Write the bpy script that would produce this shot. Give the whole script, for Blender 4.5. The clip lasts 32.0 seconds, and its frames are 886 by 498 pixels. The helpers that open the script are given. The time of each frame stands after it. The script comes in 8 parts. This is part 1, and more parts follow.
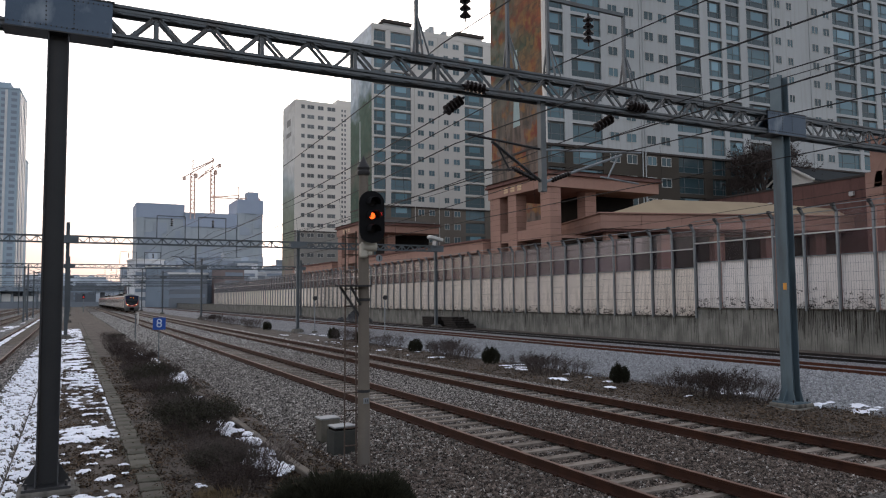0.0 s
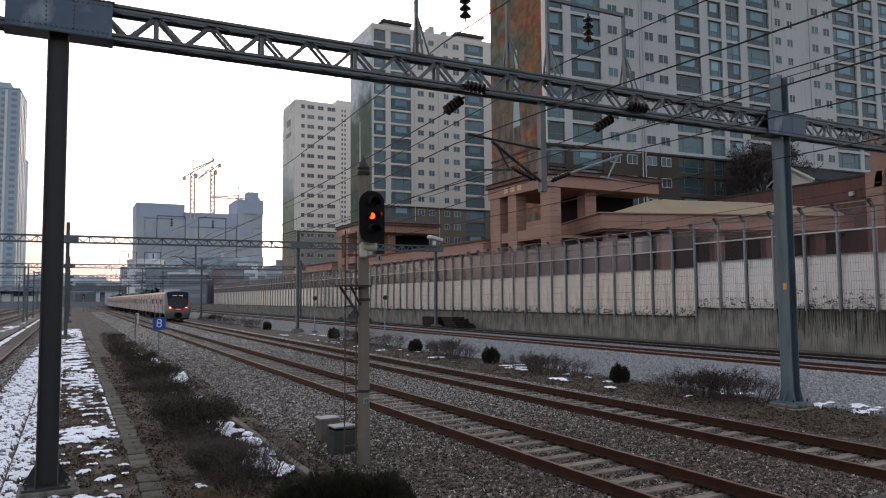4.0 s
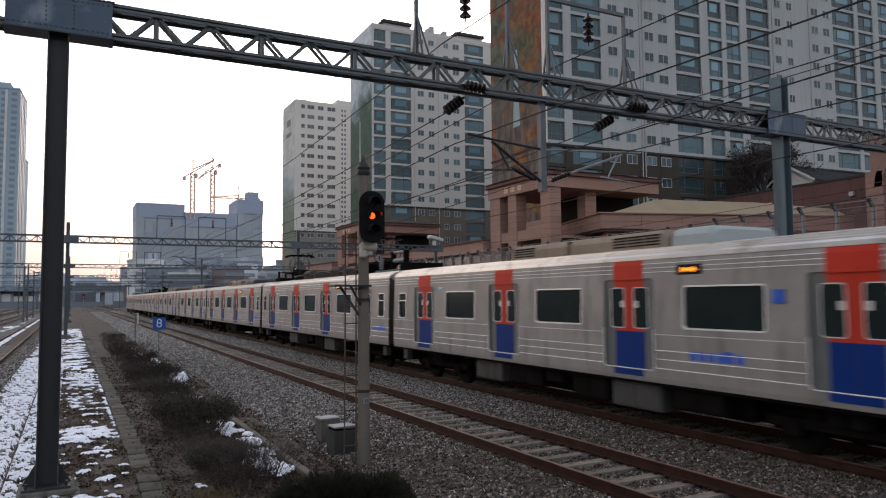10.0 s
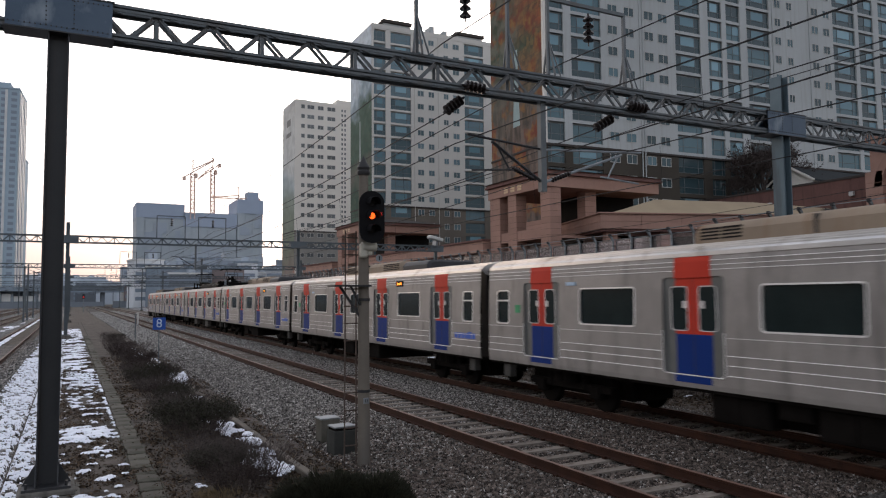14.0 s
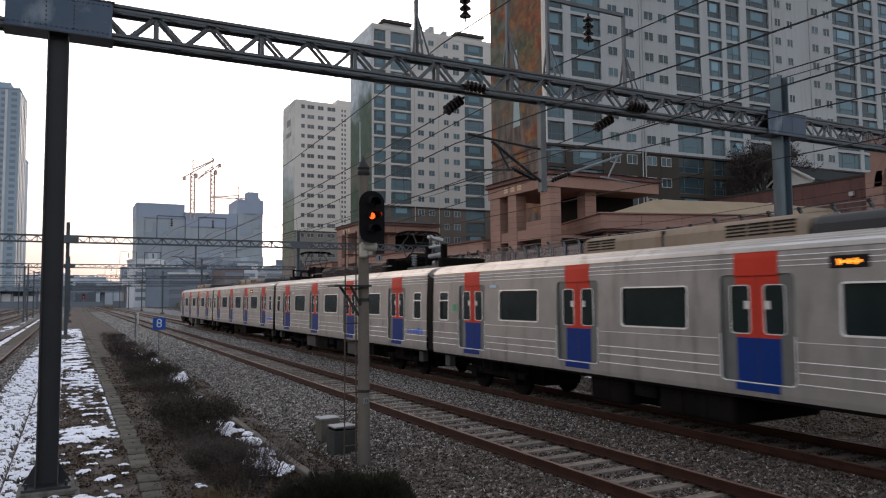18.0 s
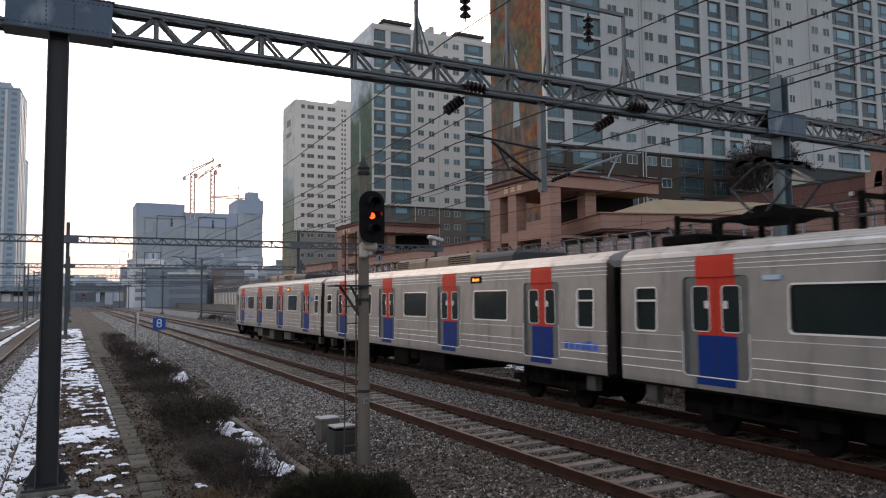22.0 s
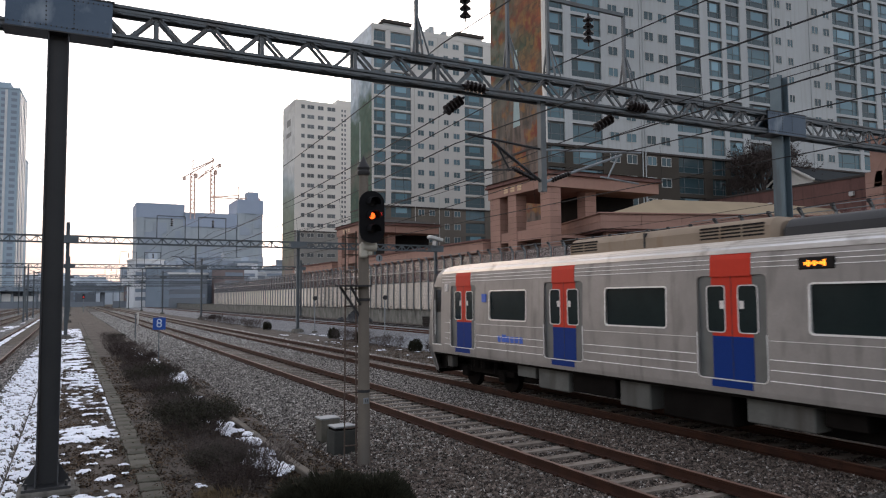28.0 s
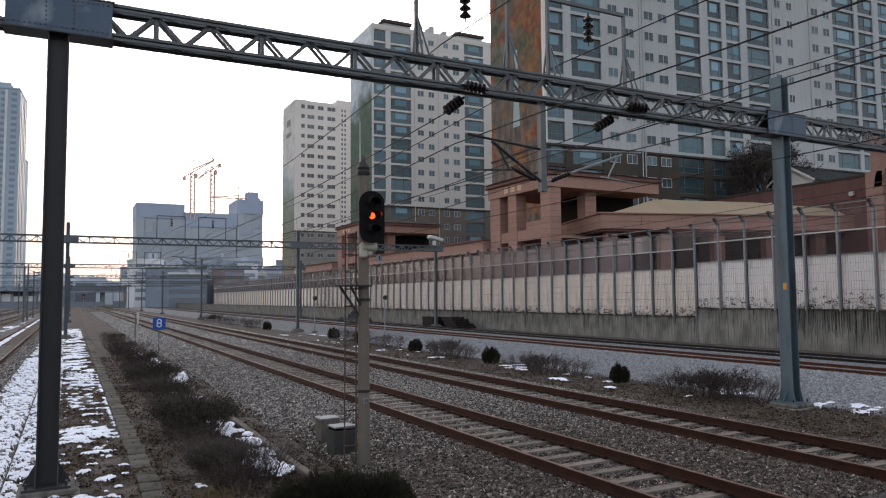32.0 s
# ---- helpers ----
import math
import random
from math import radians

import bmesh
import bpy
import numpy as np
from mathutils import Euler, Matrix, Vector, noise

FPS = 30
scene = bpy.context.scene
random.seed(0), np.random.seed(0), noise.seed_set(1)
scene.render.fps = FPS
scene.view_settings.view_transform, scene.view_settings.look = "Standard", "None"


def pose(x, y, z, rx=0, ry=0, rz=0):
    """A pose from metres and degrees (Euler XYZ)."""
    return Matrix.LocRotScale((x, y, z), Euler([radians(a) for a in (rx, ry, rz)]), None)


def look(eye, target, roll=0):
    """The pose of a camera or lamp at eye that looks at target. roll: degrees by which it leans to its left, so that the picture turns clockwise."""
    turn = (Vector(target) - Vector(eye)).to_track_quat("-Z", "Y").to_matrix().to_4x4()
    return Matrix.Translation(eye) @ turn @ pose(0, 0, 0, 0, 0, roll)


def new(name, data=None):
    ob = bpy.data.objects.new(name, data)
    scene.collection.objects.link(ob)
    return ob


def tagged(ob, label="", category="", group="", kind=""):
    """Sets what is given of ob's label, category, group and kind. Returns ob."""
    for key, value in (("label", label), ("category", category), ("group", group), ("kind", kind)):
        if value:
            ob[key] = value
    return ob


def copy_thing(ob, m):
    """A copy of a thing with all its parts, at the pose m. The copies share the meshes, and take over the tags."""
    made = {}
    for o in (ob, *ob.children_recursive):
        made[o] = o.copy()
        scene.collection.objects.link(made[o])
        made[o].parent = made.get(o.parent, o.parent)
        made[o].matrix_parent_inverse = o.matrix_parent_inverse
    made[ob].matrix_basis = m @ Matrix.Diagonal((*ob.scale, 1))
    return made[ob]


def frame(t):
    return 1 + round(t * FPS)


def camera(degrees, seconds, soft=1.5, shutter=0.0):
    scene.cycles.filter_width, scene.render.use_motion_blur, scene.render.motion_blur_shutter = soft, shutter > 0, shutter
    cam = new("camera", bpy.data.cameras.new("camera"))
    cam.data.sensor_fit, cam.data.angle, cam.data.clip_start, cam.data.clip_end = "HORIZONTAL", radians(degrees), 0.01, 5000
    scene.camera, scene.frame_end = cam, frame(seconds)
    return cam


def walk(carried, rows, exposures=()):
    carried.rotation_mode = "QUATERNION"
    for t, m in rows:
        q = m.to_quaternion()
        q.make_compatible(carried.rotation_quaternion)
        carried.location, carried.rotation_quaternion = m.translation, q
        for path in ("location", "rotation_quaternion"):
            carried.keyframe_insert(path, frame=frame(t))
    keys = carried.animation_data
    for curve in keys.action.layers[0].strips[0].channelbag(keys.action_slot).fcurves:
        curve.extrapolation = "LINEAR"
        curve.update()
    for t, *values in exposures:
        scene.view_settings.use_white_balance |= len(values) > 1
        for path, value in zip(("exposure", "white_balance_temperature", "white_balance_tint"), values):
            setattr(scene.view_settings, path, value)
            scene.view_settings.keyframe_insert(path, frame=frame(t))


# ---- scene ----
cam = camera(63.27, 32.0, soft=1.15, shutter=0.35)
EYE, AIM, LEAN = (0.0, 0.0, 2.675), (45.836, 88.626, 9.381), -0.50
STOPS = -0.08
walk(cam, [(0.0, look(EYE, AIM, LEAN)), (32.0, look(EYE, AIM, LEAN))],
     exposures=[(t, STOPS + e, 6600, 13) for t, e in ((0.0, 0.09), (8.0, 0.06), (10.0, 0.0), (19.5, 0.0), (22.0, 0.13), (25.0, 0.2), (32.0, 0.25))])

# ---- sky and sun: hazy winter dusk, the low sun behind the haze beyond the station throat ----
world = bpy.data.worlds.new("dusk_sky")
scene.world = world
world.use_nodes = True
wn, wl = world.node_tree.nodes, world.node_tree.links
sky = wn.new("ShaderNodeTexSky")
sky.sky_type, sky.sun_disc = "NISHITA", False
sky.sun_elevation, sky.sun_rotation = radians(11), radians(28)
sky.air_density, sky.dust_density, sky.ozone_density = 1.0, 3.5, 1.0
pale = wn.new("ShaderNodeHueSaturation")
pale.inputs["Saturation"].default_value = 0.6
wl.new(sky.outputs["Color"], pale.inputs["Color"])
veil = wn.new("ShaderNodeGamma")
veil.inputs["Gamma"].default_value = 0.52
wl.new(pale.outputs["Color"], veil.inputs["Color"])
cool = wn.new("ShaderNodeMix")
cool.data_type, cool.blend_type = "RGBA", "MULTIPLY"
cool.inputs[0].default_value, cool.inputs[7].default_value = 1.0, (0.985, 0.99, 1.035, 1)
wl.new(veil.outputs["Color"], cool.inputs[6])
up = wn.new("ShaderNodeSeparateXYZ")
wl.new(wn.new("ShaderNodeTexCoord").outputs["Generated"], up.inputs[0])
low = wn.new("ShaderNodeMapRange")
low.interpolation_type = "SMOOTHSTEP"
low.inputs[1].default_value, low.inputs[2].default_value, low.inputs[3].default_value, low.inputs[4].default_value = 0.0, 0.3, 1.0, 0.0
wl.new(up.outputs["Z"], low.inputs[0])
haze = wn.new("ShaderNodeMix")
haze.data_type, haze.blend_type = "RGBA", "MULTIPLY"
haze.inputs[7].default_value = (0.47, 0.418, 0.412, 1)
wl.new(low.outputs[0], haze.inputs[0])
wl.new(cool.outputs[2], haze.inputs[6])
wl.new(haze.outputs[2], wn["Background"].inputs["Color"])
wn["Background"].inputs["Strength"].default_value = 0.705

sun = new("sun", bpy.data.lights.new("sun", "SUN"))
sun.data.energy, sun.data.angle, sun.data.color = 0.4, radians(20), (1.0, 0.80, 0.64)
sun.matrix_world = look((-46, 87, 19), (0, 0, 0))


# ---- materials ----
def ramp_mix(nt, fac, a, b):
    m = nt.nodes.new("ShaderNodeMix")
    m.data_type = "RGBA"
    for sock, c in ((m.inputs[6], a), (m.inputs[7], b)):
        if isinstance(c, tuple):
            sock.default_value = (*c, 1)
        else:
            nt.links.new(c, sock)
    if isinstance(fac, float):
        m.inputs[0].default_value = fac
    else:
        nt.links.new(fac, m.inputs[0])
    return m.outputs[2]


def noise_fac(nt, coord, scale, lo=0.35, hi=0.65, detail=5.0, stretch=None):
    if stretch:
        mp = nt.nodes.new("ShaderNodeMapping")
        mp.inputs["Scale"].default_value = stretch
        nt.links.new(coord, mp.inputs["Vector"])
        coord = mp.outputs["Vector"]
    n = nt.nodes.new("ShaderNodeTexNoise")
    n.inputs["Scale"].default_value, n.inputs["Detail"].default_value = scale, detail
    nt.links.new(coord, n.inputs["Vector"])
    r = nt.nodes.new("ShaderNodeMapRange")
    r.inputs[1].default_value, r.inputs[2].default_value = lo, hi
    nt.links.new(n.outputs["Fac"], r.inputs[0])
    return r.outputs[0]


def mat(name, a, b=None, scale=2.0, rough=0.7, metal=0.0, bump=0.15, bscale=60.0, vary=0.0, grime=None,
        grime_stretch=(1, 1, 0.15), grime_scale=2.0, grime_lo=0.52, emit=0.0, spec=None, stretch=None, island=0.0):
    """A worn surface: two colours over a wide and a fine noise, streaks of grime, fine relief."""
    m = bpy.data.materials.new(name)
    m.use_nodes = True
    nt = m.node_tree
    bs = nt.nodes["Principled BSDF"]
    co = nt.nodes.new("ShaderNodeTexCoord").outputs["Object"]
    b = b or tuple(0.8 * c for c in a)
    col = ramp_mix(nt, noise_fac(nt, co, scale, stretch=stretch), a, b)
    fine = noise_fac(nt, co, scale * 14, 0.3, 0.7, 3.0)
    col = ramp_mix(nt, fine, col, ramp_mix(nt, 0.5, col, b))
    if grime:
        col = ramp_mix(nt, noise_fac(nt, co, grime_scale, grime_lo, grime_lo + 0.2, 6.0, grime_stretch), col, grime)
    if vary or island:
        src = nt.nodes.new("ShaderNodeObjectInfo").outputs["Random"] if vary else \
            nt.nodes.new("ShaderNodeNewGeometry").outputs["Random Per Island"]
        v = vary or island
        r = nt.nodes.new("ShaderNodeMapRange")
        r.inputs[3].default_value, r.inputs[4].default_value = 1 - v, 1 + v
        nt.links.new(src, r.inputs[0])
        hs = nt.nodes.new("ShaderNodeHueSaturation")
        nt.links.new(r.outputs[0], hs.inputs["Value"])
        nt.links.new(col, hs.inputs["Color"])
        col = hs.outputs["Color"]
    nt.links.new(col, bs.inputs["Base Color"])
    bs.inputs["Roughness"].default_value, bs.inputs["Metallic"].default_value = rough, metal
    bs.inputs["Specular IOR Level"].default_value = spec if spec is not None else 0.12 if rough >= 0.7 else 0.3
    if bump:
        n = nt.nodes.new("ShaderNodeTexNoise")
        n.inputs["Scale"].default_value, n.inputs["Detail"].default_value = bscale, 4
        nt.links.new(co, n.inputs["Vector"])
        bp = nt.nodes.new("ShaderNodeBump")
        bp.inputs["Strength"].default_value, bp.inputs["Distance"].default_value = bump, 0.5 / bscale
        nt.links.new(n.outputs["Fac"], bp.inputs["Height"])
        nt.links.new(bp.outputs["Normal"], bs.inputs["Normal"])
    if emit:
        bs.inputs["Emission Color"].default_value, bs.inputs["Emission Strength"].default_value = (*a, 1), emit
    return m


def stone_mat(name, a, b, c, size):
    """Crushed stone: a colour to each stone, the shade of the gaps painted dark, size in metres."""
    m = mat(name, a, b, scale=0.6, rough=0.9, bump=0)
    nt = m.node_tree
    bs = nt.nodes["Principled BSDF"]
    co = nt.nodes["Texture Coordinate"].outputs["Object"]
    vo = nt.nodes.new("ShaderNodeTexVoronoi")
    vo.inputs["Scale"].default_value = 1 / size
    nt.links.new(co, vo.inputs["Vector"])
    sep = nt.nodes.new("ShaderNodeSeparateColor")
    nt.links.new(vo.outputs["Color"], sep.inputs[0])
    old = bs.inputs["Base Color"].links[0].from_socket
    col = ramp_mix(nt, sep.outputs[0], old, c)
    # Gap shade between the stones, mixed into the base colour.
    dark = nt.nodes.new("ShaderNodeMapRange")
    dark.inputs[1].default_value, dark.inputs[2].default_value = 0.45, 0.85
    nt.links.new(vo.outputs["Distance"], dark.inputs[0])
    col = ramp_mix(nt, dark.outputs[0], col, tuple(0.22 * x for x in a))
    nt.links.new(col, bs.inputs["Base Color"])
    bp = nt.nodes.new("ShaderNodeBump")
    bp.invert = True
    bp.inputs["Strength"].default_value, bp.inputs["Distance"].default_value = 0.9, size * 0.8
    nt.links.new(vo.outputs["Distance"], bp.inputs["Height"])
    nt.links.new(bp.outputs["Normal"], bs.inputs["Normal"])
    return m


M = {}
M["soil"] = mat("soil", (0.066, 0.057, 0.049), (0.115, 0.097, 0.083), 0.9, 0.95, bump=0.7, bscale=14, grime=(0.032, 0.026, 0.021), grime_stretch=(1, 1, 1))
M["litter"] = mat("dry_litter", (0.15, 0.105, 0.07), (0.035, 0.026, 0.02), 9, 0.95, bump=0, island=0.7)
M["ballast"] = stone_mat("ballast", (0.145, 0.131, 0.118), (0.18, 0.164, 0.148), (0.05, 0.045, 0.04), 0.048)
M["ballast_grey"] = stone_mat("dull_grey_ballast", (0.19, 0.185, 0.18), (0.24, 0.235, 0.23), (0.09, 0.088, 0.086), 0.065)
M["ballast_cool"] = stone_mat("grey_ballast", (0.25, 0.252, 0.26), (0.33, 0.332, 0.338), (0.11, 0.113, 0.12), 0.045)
M["stone"] = mat("crushed_stone", (0.375, 0.347, 0.318), (0.065, 0.059, 0.053), 7, 0.9, bump=0.4, island=0.95)
# Brown near stones, with the shade at the near end put into their colour.
M["stone_shaded"] = mat("near_shaded_crushed_stone", (0.165, 0.132, 0.112), (0.037, 0.029, 0.024), 7, 0.9, bump=0.4, island=0.8)
# Far stones carry the lightening of distance haze in their colour.
M["stone_far"] = mat("haze_paled_crushed_stone", (0.43, 0.41, 0.385), (0.2, 0.19, 0.178), 5, 0.9, bump=0.3, island=0.6)
M["stone_cool"] = mat("grey_crushed_stone", (0.33, 0.335, 0.34), (0.22, 0.225, 0.235), 9, 0.9, bump=0.3, island=0.4)
M["rail"] = mat("rusty_rail", (0.05, 0.021, 0.013), (0.03, 0.014, 0.010), 3, 0.75, 0.2, bump=0.3)
M["rail_red"] = mat("red_rusty_rail", (0.10, 0.038, 0.024), (0.06, 0.026, 0.018), 3, 0.8, 0.1, bump=0.3)
M["rail_dark"] = mat("dark_rail", (0.03, 0.025, 0.023), (0.02, 0.018, 0.018), 3, 0.8, 0.1, bump=0.3)
M["rail_head"] = mat("worn_rail_head", (0.17, 0.095, 0.066), (0.11, 0.063, 0.046), 3, 0.6, 0.2, bump=0.05)
M["sleeper"] = mat("sleeper_concrete", (0.23, 0.2, 0.172), (0.165, 0.14, 0.118), 2, 0.9, bump=0.3, vary=0.25, grime=(0.09, 0.068, 0.053), grime_stretch=(1.5, 1.5, 1), grime_scale=5.0)
M["steel"] = mat("painted_green_grey_steel", (0.08, 0.092, 0.098), (0.108, 0.119, 0.124), 1.5, 0.5, 0.15, bump=0.08, grime=(0.085, 0.074, 0.067))
M["plate"] = mat("scuffed_blue_grey_plate", (0.042, 0.066, 0.098), (0.06, 0.086, 0.12), 1.2, 0.42, 0.3, bump=0.06, grime=(0.17, 0.2, 0.23), grime_lo=0.56, grime_stretch=(1.5, 1.5, 0.8))
M["steel_lt"] = mat("galvanised_steel", (0.23, 0.25, 0.26), (0.18, 0.195, 0.205), 3, 0.55, 0.3, bump=0.08, grime=(0.12, 0.12, 0.12))
M["steel_pole"] = mat("blue_grey_painted_column", (0.078, 0.115, 0.135), (0.098, 0.136, 0.156), 1.2, 0.5, 0.15, bump=0.08, grime=(0.04, 0.042, 0.044))
# Darker copy of the column paint: backlight shade put into the colour, brown streaks added.
M["steel_backlit"] = mat("backlit_dark_steel", (0.026, 0.028, 0.031), (0.036, 0.037, 0.039), 1.5, 0.5, 0.1, bump=0.08, grime=(0.052, 0.042, 0.036), grime_stretch=(3, 3, 0.08))
M["steel_far"] = mat("weathered_grey_steel", (0.075, 0.09, 0.10), (0.10, 0.115, 0.125), 1.5, 0.6, 0.15, bump=0)
M["steel_dk"] = mat("dark_steel", (0.02, 0.021, 0.023), (0.035, 0.034, 0.034), 3, 0.55, 0.2, bump=0.1)
M["wire"] = mat("dark_wire", (0.015, 0.015, 0.016), None, 3, 0.6, 0.3, bump=0)
M["porcelain"] = mat("brown_black_insulator", (0.018, 0.013, 0.012), None, 5, 0.22, bump=0)
M["concrete"] = mat("weathered_concrete", (0.19, 0.178, 0.155), (0.125, 0.117, 0.103), 0.7, 0.92, bump=0.25, bscale=30, grime=(0.05, 0.046, 0.042), grime_stretch=(2.2, 2.2, 0.07), grime_lo=0.47)
M["wall_concrete"] = mat("stained_wall_concrete", (0.27, 0.262, 0.235), (0.13, 0.128, 0.113), 0.9, 0.92, bump=0.3, bscale=20, grime=(0.05, 0.05, 0.045), grime_stretch=(7.0, 7.0, 0.22), grime_scale=2.0, grime_lo=0.5, stretch=(1.3, 1.3, 0.8))
M["concrete_pole"] = mat("pole_concrete", (0.168, 0.145, 0.12), (0.13, 0.112, 0.094), 1.5, 0.9, bump=0.15, grime=(0.12, 0.11, 0.1))
M["slab"] = mat("trough_lid_concrete", (0.115, 0.106, 0.09), (0.075, 0.07, 0.056), 2.0, 0.92, bump=0.3, vary=0.22, grime=(0.05, 0.05, 0.036), grime_stretch=(1, 1, 1))
M["panel"] = mat("off_white_noise_panel", (0.72, 0.67, 0.63), (0.64, 0.597, 0.56), 0.6, 0.8, bump=0.1, vary=0.06, grime=(0.42, 0.38, 0.34), grime_lo=0.6)
M["panel_cr"] = mat("cream_noise_panel", (0.76, 0.675, 0.585), (0.67, 0.595, 0.515), 0.6, 0.8, bump=0.1, vary=0.07, grime=(0.45, 0.39, 0.33), grime_lo=0.58)
M["snow"] = mat("old_snow", (0.86, 0.88, 0.93), (0.72, 0.74, 0.80), 3, 0.85, bump=0.5, bscale=25)
M["clod_lt"] = mat("dry_soil_clod", (0.135, 0.105, 0.08), (0.06, 0.046, 0.036), 6, 0.95, bump=0.2, island=0.5)
M["clod"] = mat("soil_clod", (0.13, 0.112, 0.096), (0.07, 0.06, 0.051), 6, 0.95, bump=0.2, island=0.45)
M["twig"] = mat("dry_twig", (0.048, 0.039, 0.036), (0.085, 0.068, 0.062), 8, 0.9, bump=0)
M["leaf_dk"] = mat("dark_evergreen_leaf", (0.021, 0.023, 0.015), (0.036, 0.034, 0.022), 6, 0.75, bump=0, island=0.4)
M["leaf_br"] = mat("withered_leaf", (0.048, 0.034, 0.028), (0.03, 0.022, 0.02), 6, 0.85, bump=0, island=0.4)
M["grass"] = mat("straw_grass", (0.26, 0.2, 0.11), (0.17, 0.125, 0.07), 6, 0.9, bump=0, island=0.3)
M["facade"] = mat("cream_facade", (0.44, 0.458, 0.455), (0.385, 0.40, 0.396), 0.15, 0.85, bump=0.05, grime=(0.36, 0.362, 0.35), grime_lo=0.5, grime_stretch=(1, 1, 0.05))
M["facade_lt"] = mat("pale_facade", (0.71, 0.675, 0.61), (0.65, 0.615, 0.56), 0.15, 0.85, bump=0.05)
M["facade_mid"] = mat("light_cream_facade", (0.58, 0.56, 0.52), (0.52, 0.502, 0.467), 0.15, 0.85, bump=0.05, grime=(0.46, 0.45, 0.43), grime_lo=0.6, grime_stretch=(1, 1, 0.05))
M["facade_br"] = mat("olive_brown_facade", (0.072, 0.062, 0.05), (0.058, 0.05, 0.041), 0.3, 0.85, bump=0.05)
# Lower storeys of the two farther towers, their colours lightened for haze.
M["facade_haze_br"] = mat("haze_paled_brown_facade", (0.165, 0.145, 0.122), (0.14, 0.122, 0.104), 0.3, 0.85, bump=0.05)
M["facade_haze_gy"] = mat("haze_paled_grey_facade", (0.27, 0.26, 0.24), (0.23, 0.222, 0.205), 0.3, 0.85, bump=0.05)
M["roof_dk"] = mat("dark_brown_roof", (0.07, 0.058, 0.052), (0.05, 0.043, 0.04), 0.5, 0.8, bump=0.1)
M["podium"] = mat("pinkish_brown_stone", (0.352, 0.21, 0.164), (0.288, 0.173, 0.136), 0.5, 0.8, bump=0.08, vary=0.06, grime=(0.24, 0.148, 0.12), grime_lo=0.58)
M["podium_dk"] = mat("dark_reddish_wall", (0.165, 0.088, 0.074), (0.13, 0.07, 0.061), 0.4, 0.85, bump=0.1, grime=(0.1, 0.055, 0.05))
M["joint"] = mat("dark_joint", (0.12, 0.075, 0.06), None, 2, 0.9, bump=0)
M["beige"] = mat("tan_roof_sheet", (0.34, 0.265, 0.175), (0.29, 0.225, 0.15), 0.4, 0.75, bump=0.05)
M["frame_w"] = mat("pale_window_frame", (0.52, 0.51, 0.48), None, 3, 0.6, bump=0)
M["frame_dk"] = mat("dark_grey_window_frame", (0.12, 0.135, 0.14), (0.15, 0.165, 0.17), 3, 0.5, 0.2, bump=0)
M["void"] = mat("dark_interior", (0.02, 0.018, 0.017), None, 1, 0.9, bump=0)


def glass_mat(name, a, b, rough=0.08):
    m = mat(name, a, b, 0.35, rough, 0.0, bump=0, spec=0.3)
    nt = m.node_tree
    rnd = nt.nodes.new("ShaderNodeObjectInfo").outputs["Random"]
    rr = nt.nodes.new("ShaderNodeMapRange")
    rr.inputs[1].default_value, rr.inputs[2].default_value = 0.45, 0.9
    nt.links.new(rnd, rr.inputs[0])
    nt.links.new(ramp_mix(nt, rr.outputs[0], a, b), nt.nodes["Principled BSDF"].inputs["Base Color"])
    return m


M["glass"] = glass_mat("window_glass", (0.036, 0.062, 0.070), (0.085, 0.155, 0.18), 0.05)
M["glass_a"] = glass_mat("grey_window_glass", (0.10, 0.11, 0.113), (0.16, 0.172, 0.175))
M["glass_b"] = glass_mat("pale_teal_window_glass", (0.075, 0.115, 0.13), (0.13, 0.20, 0.235))
# Pale blue panel colour stands in for sky mirrored in the glass.
M["blind"] = glass_mat("glass_with_painted_sky", (0.11, 0.205, 0.245), (0.21, 0.355, 0.415), 0.05)
M["glass_tr"] = mat("dark_train_glass", (0.010, 0.016, 0.016), (0.016, 0.024, 0.024), 1.5, 0.1, bump=0, spec=0.22)


def see_through(name, tint, gloss):
    """A thin tinted sheet that shows what is behind it, with some gloss."""
    m = bpy.data.materials.new(name)
    m.use_nodes = True
    nt = m.node_tree
    nt.nodes.clear()
    out, mx = nt.nodes.new("ShaderNodeOutputMaterial"), nt.nodes.new("ShaderNodeMixShader")
    tr, gl = nt.nodes.new("ShaderNodeBsdfTransparent"), nt.nodes.new("ShaderNodeBsdfGlossy")
    tr.inputs["Color"].default_value = (*tint, 1)
    gl.inputs["Color"].default_value, gl.inputs["Roughness"].default_value = (0.75, 0.75, 0.76, 1), 0.25
    fr = nt.nodes.new("ShaderNodeFresnel")
    fr.inputs["IOR"].default_value = gloss
    nt.links.new(fr.outputs[0], mx.inputs[0])
    nt.links.new(tr.outputs[0], mx.inputs[1])
    nt.links.new(gl.outputs[0], mx.inputs[2])
    nt.links.new(mx.outputs[0], out.inputs["Surface"])
    return m


M["pane_cl"] = see_through("clear_panel", (0.95, 0.90, 0.91), 1.36)
M["pane_br"] = see_through("smoked_panel", (0.72, 0.66, 0.70), 1.34)


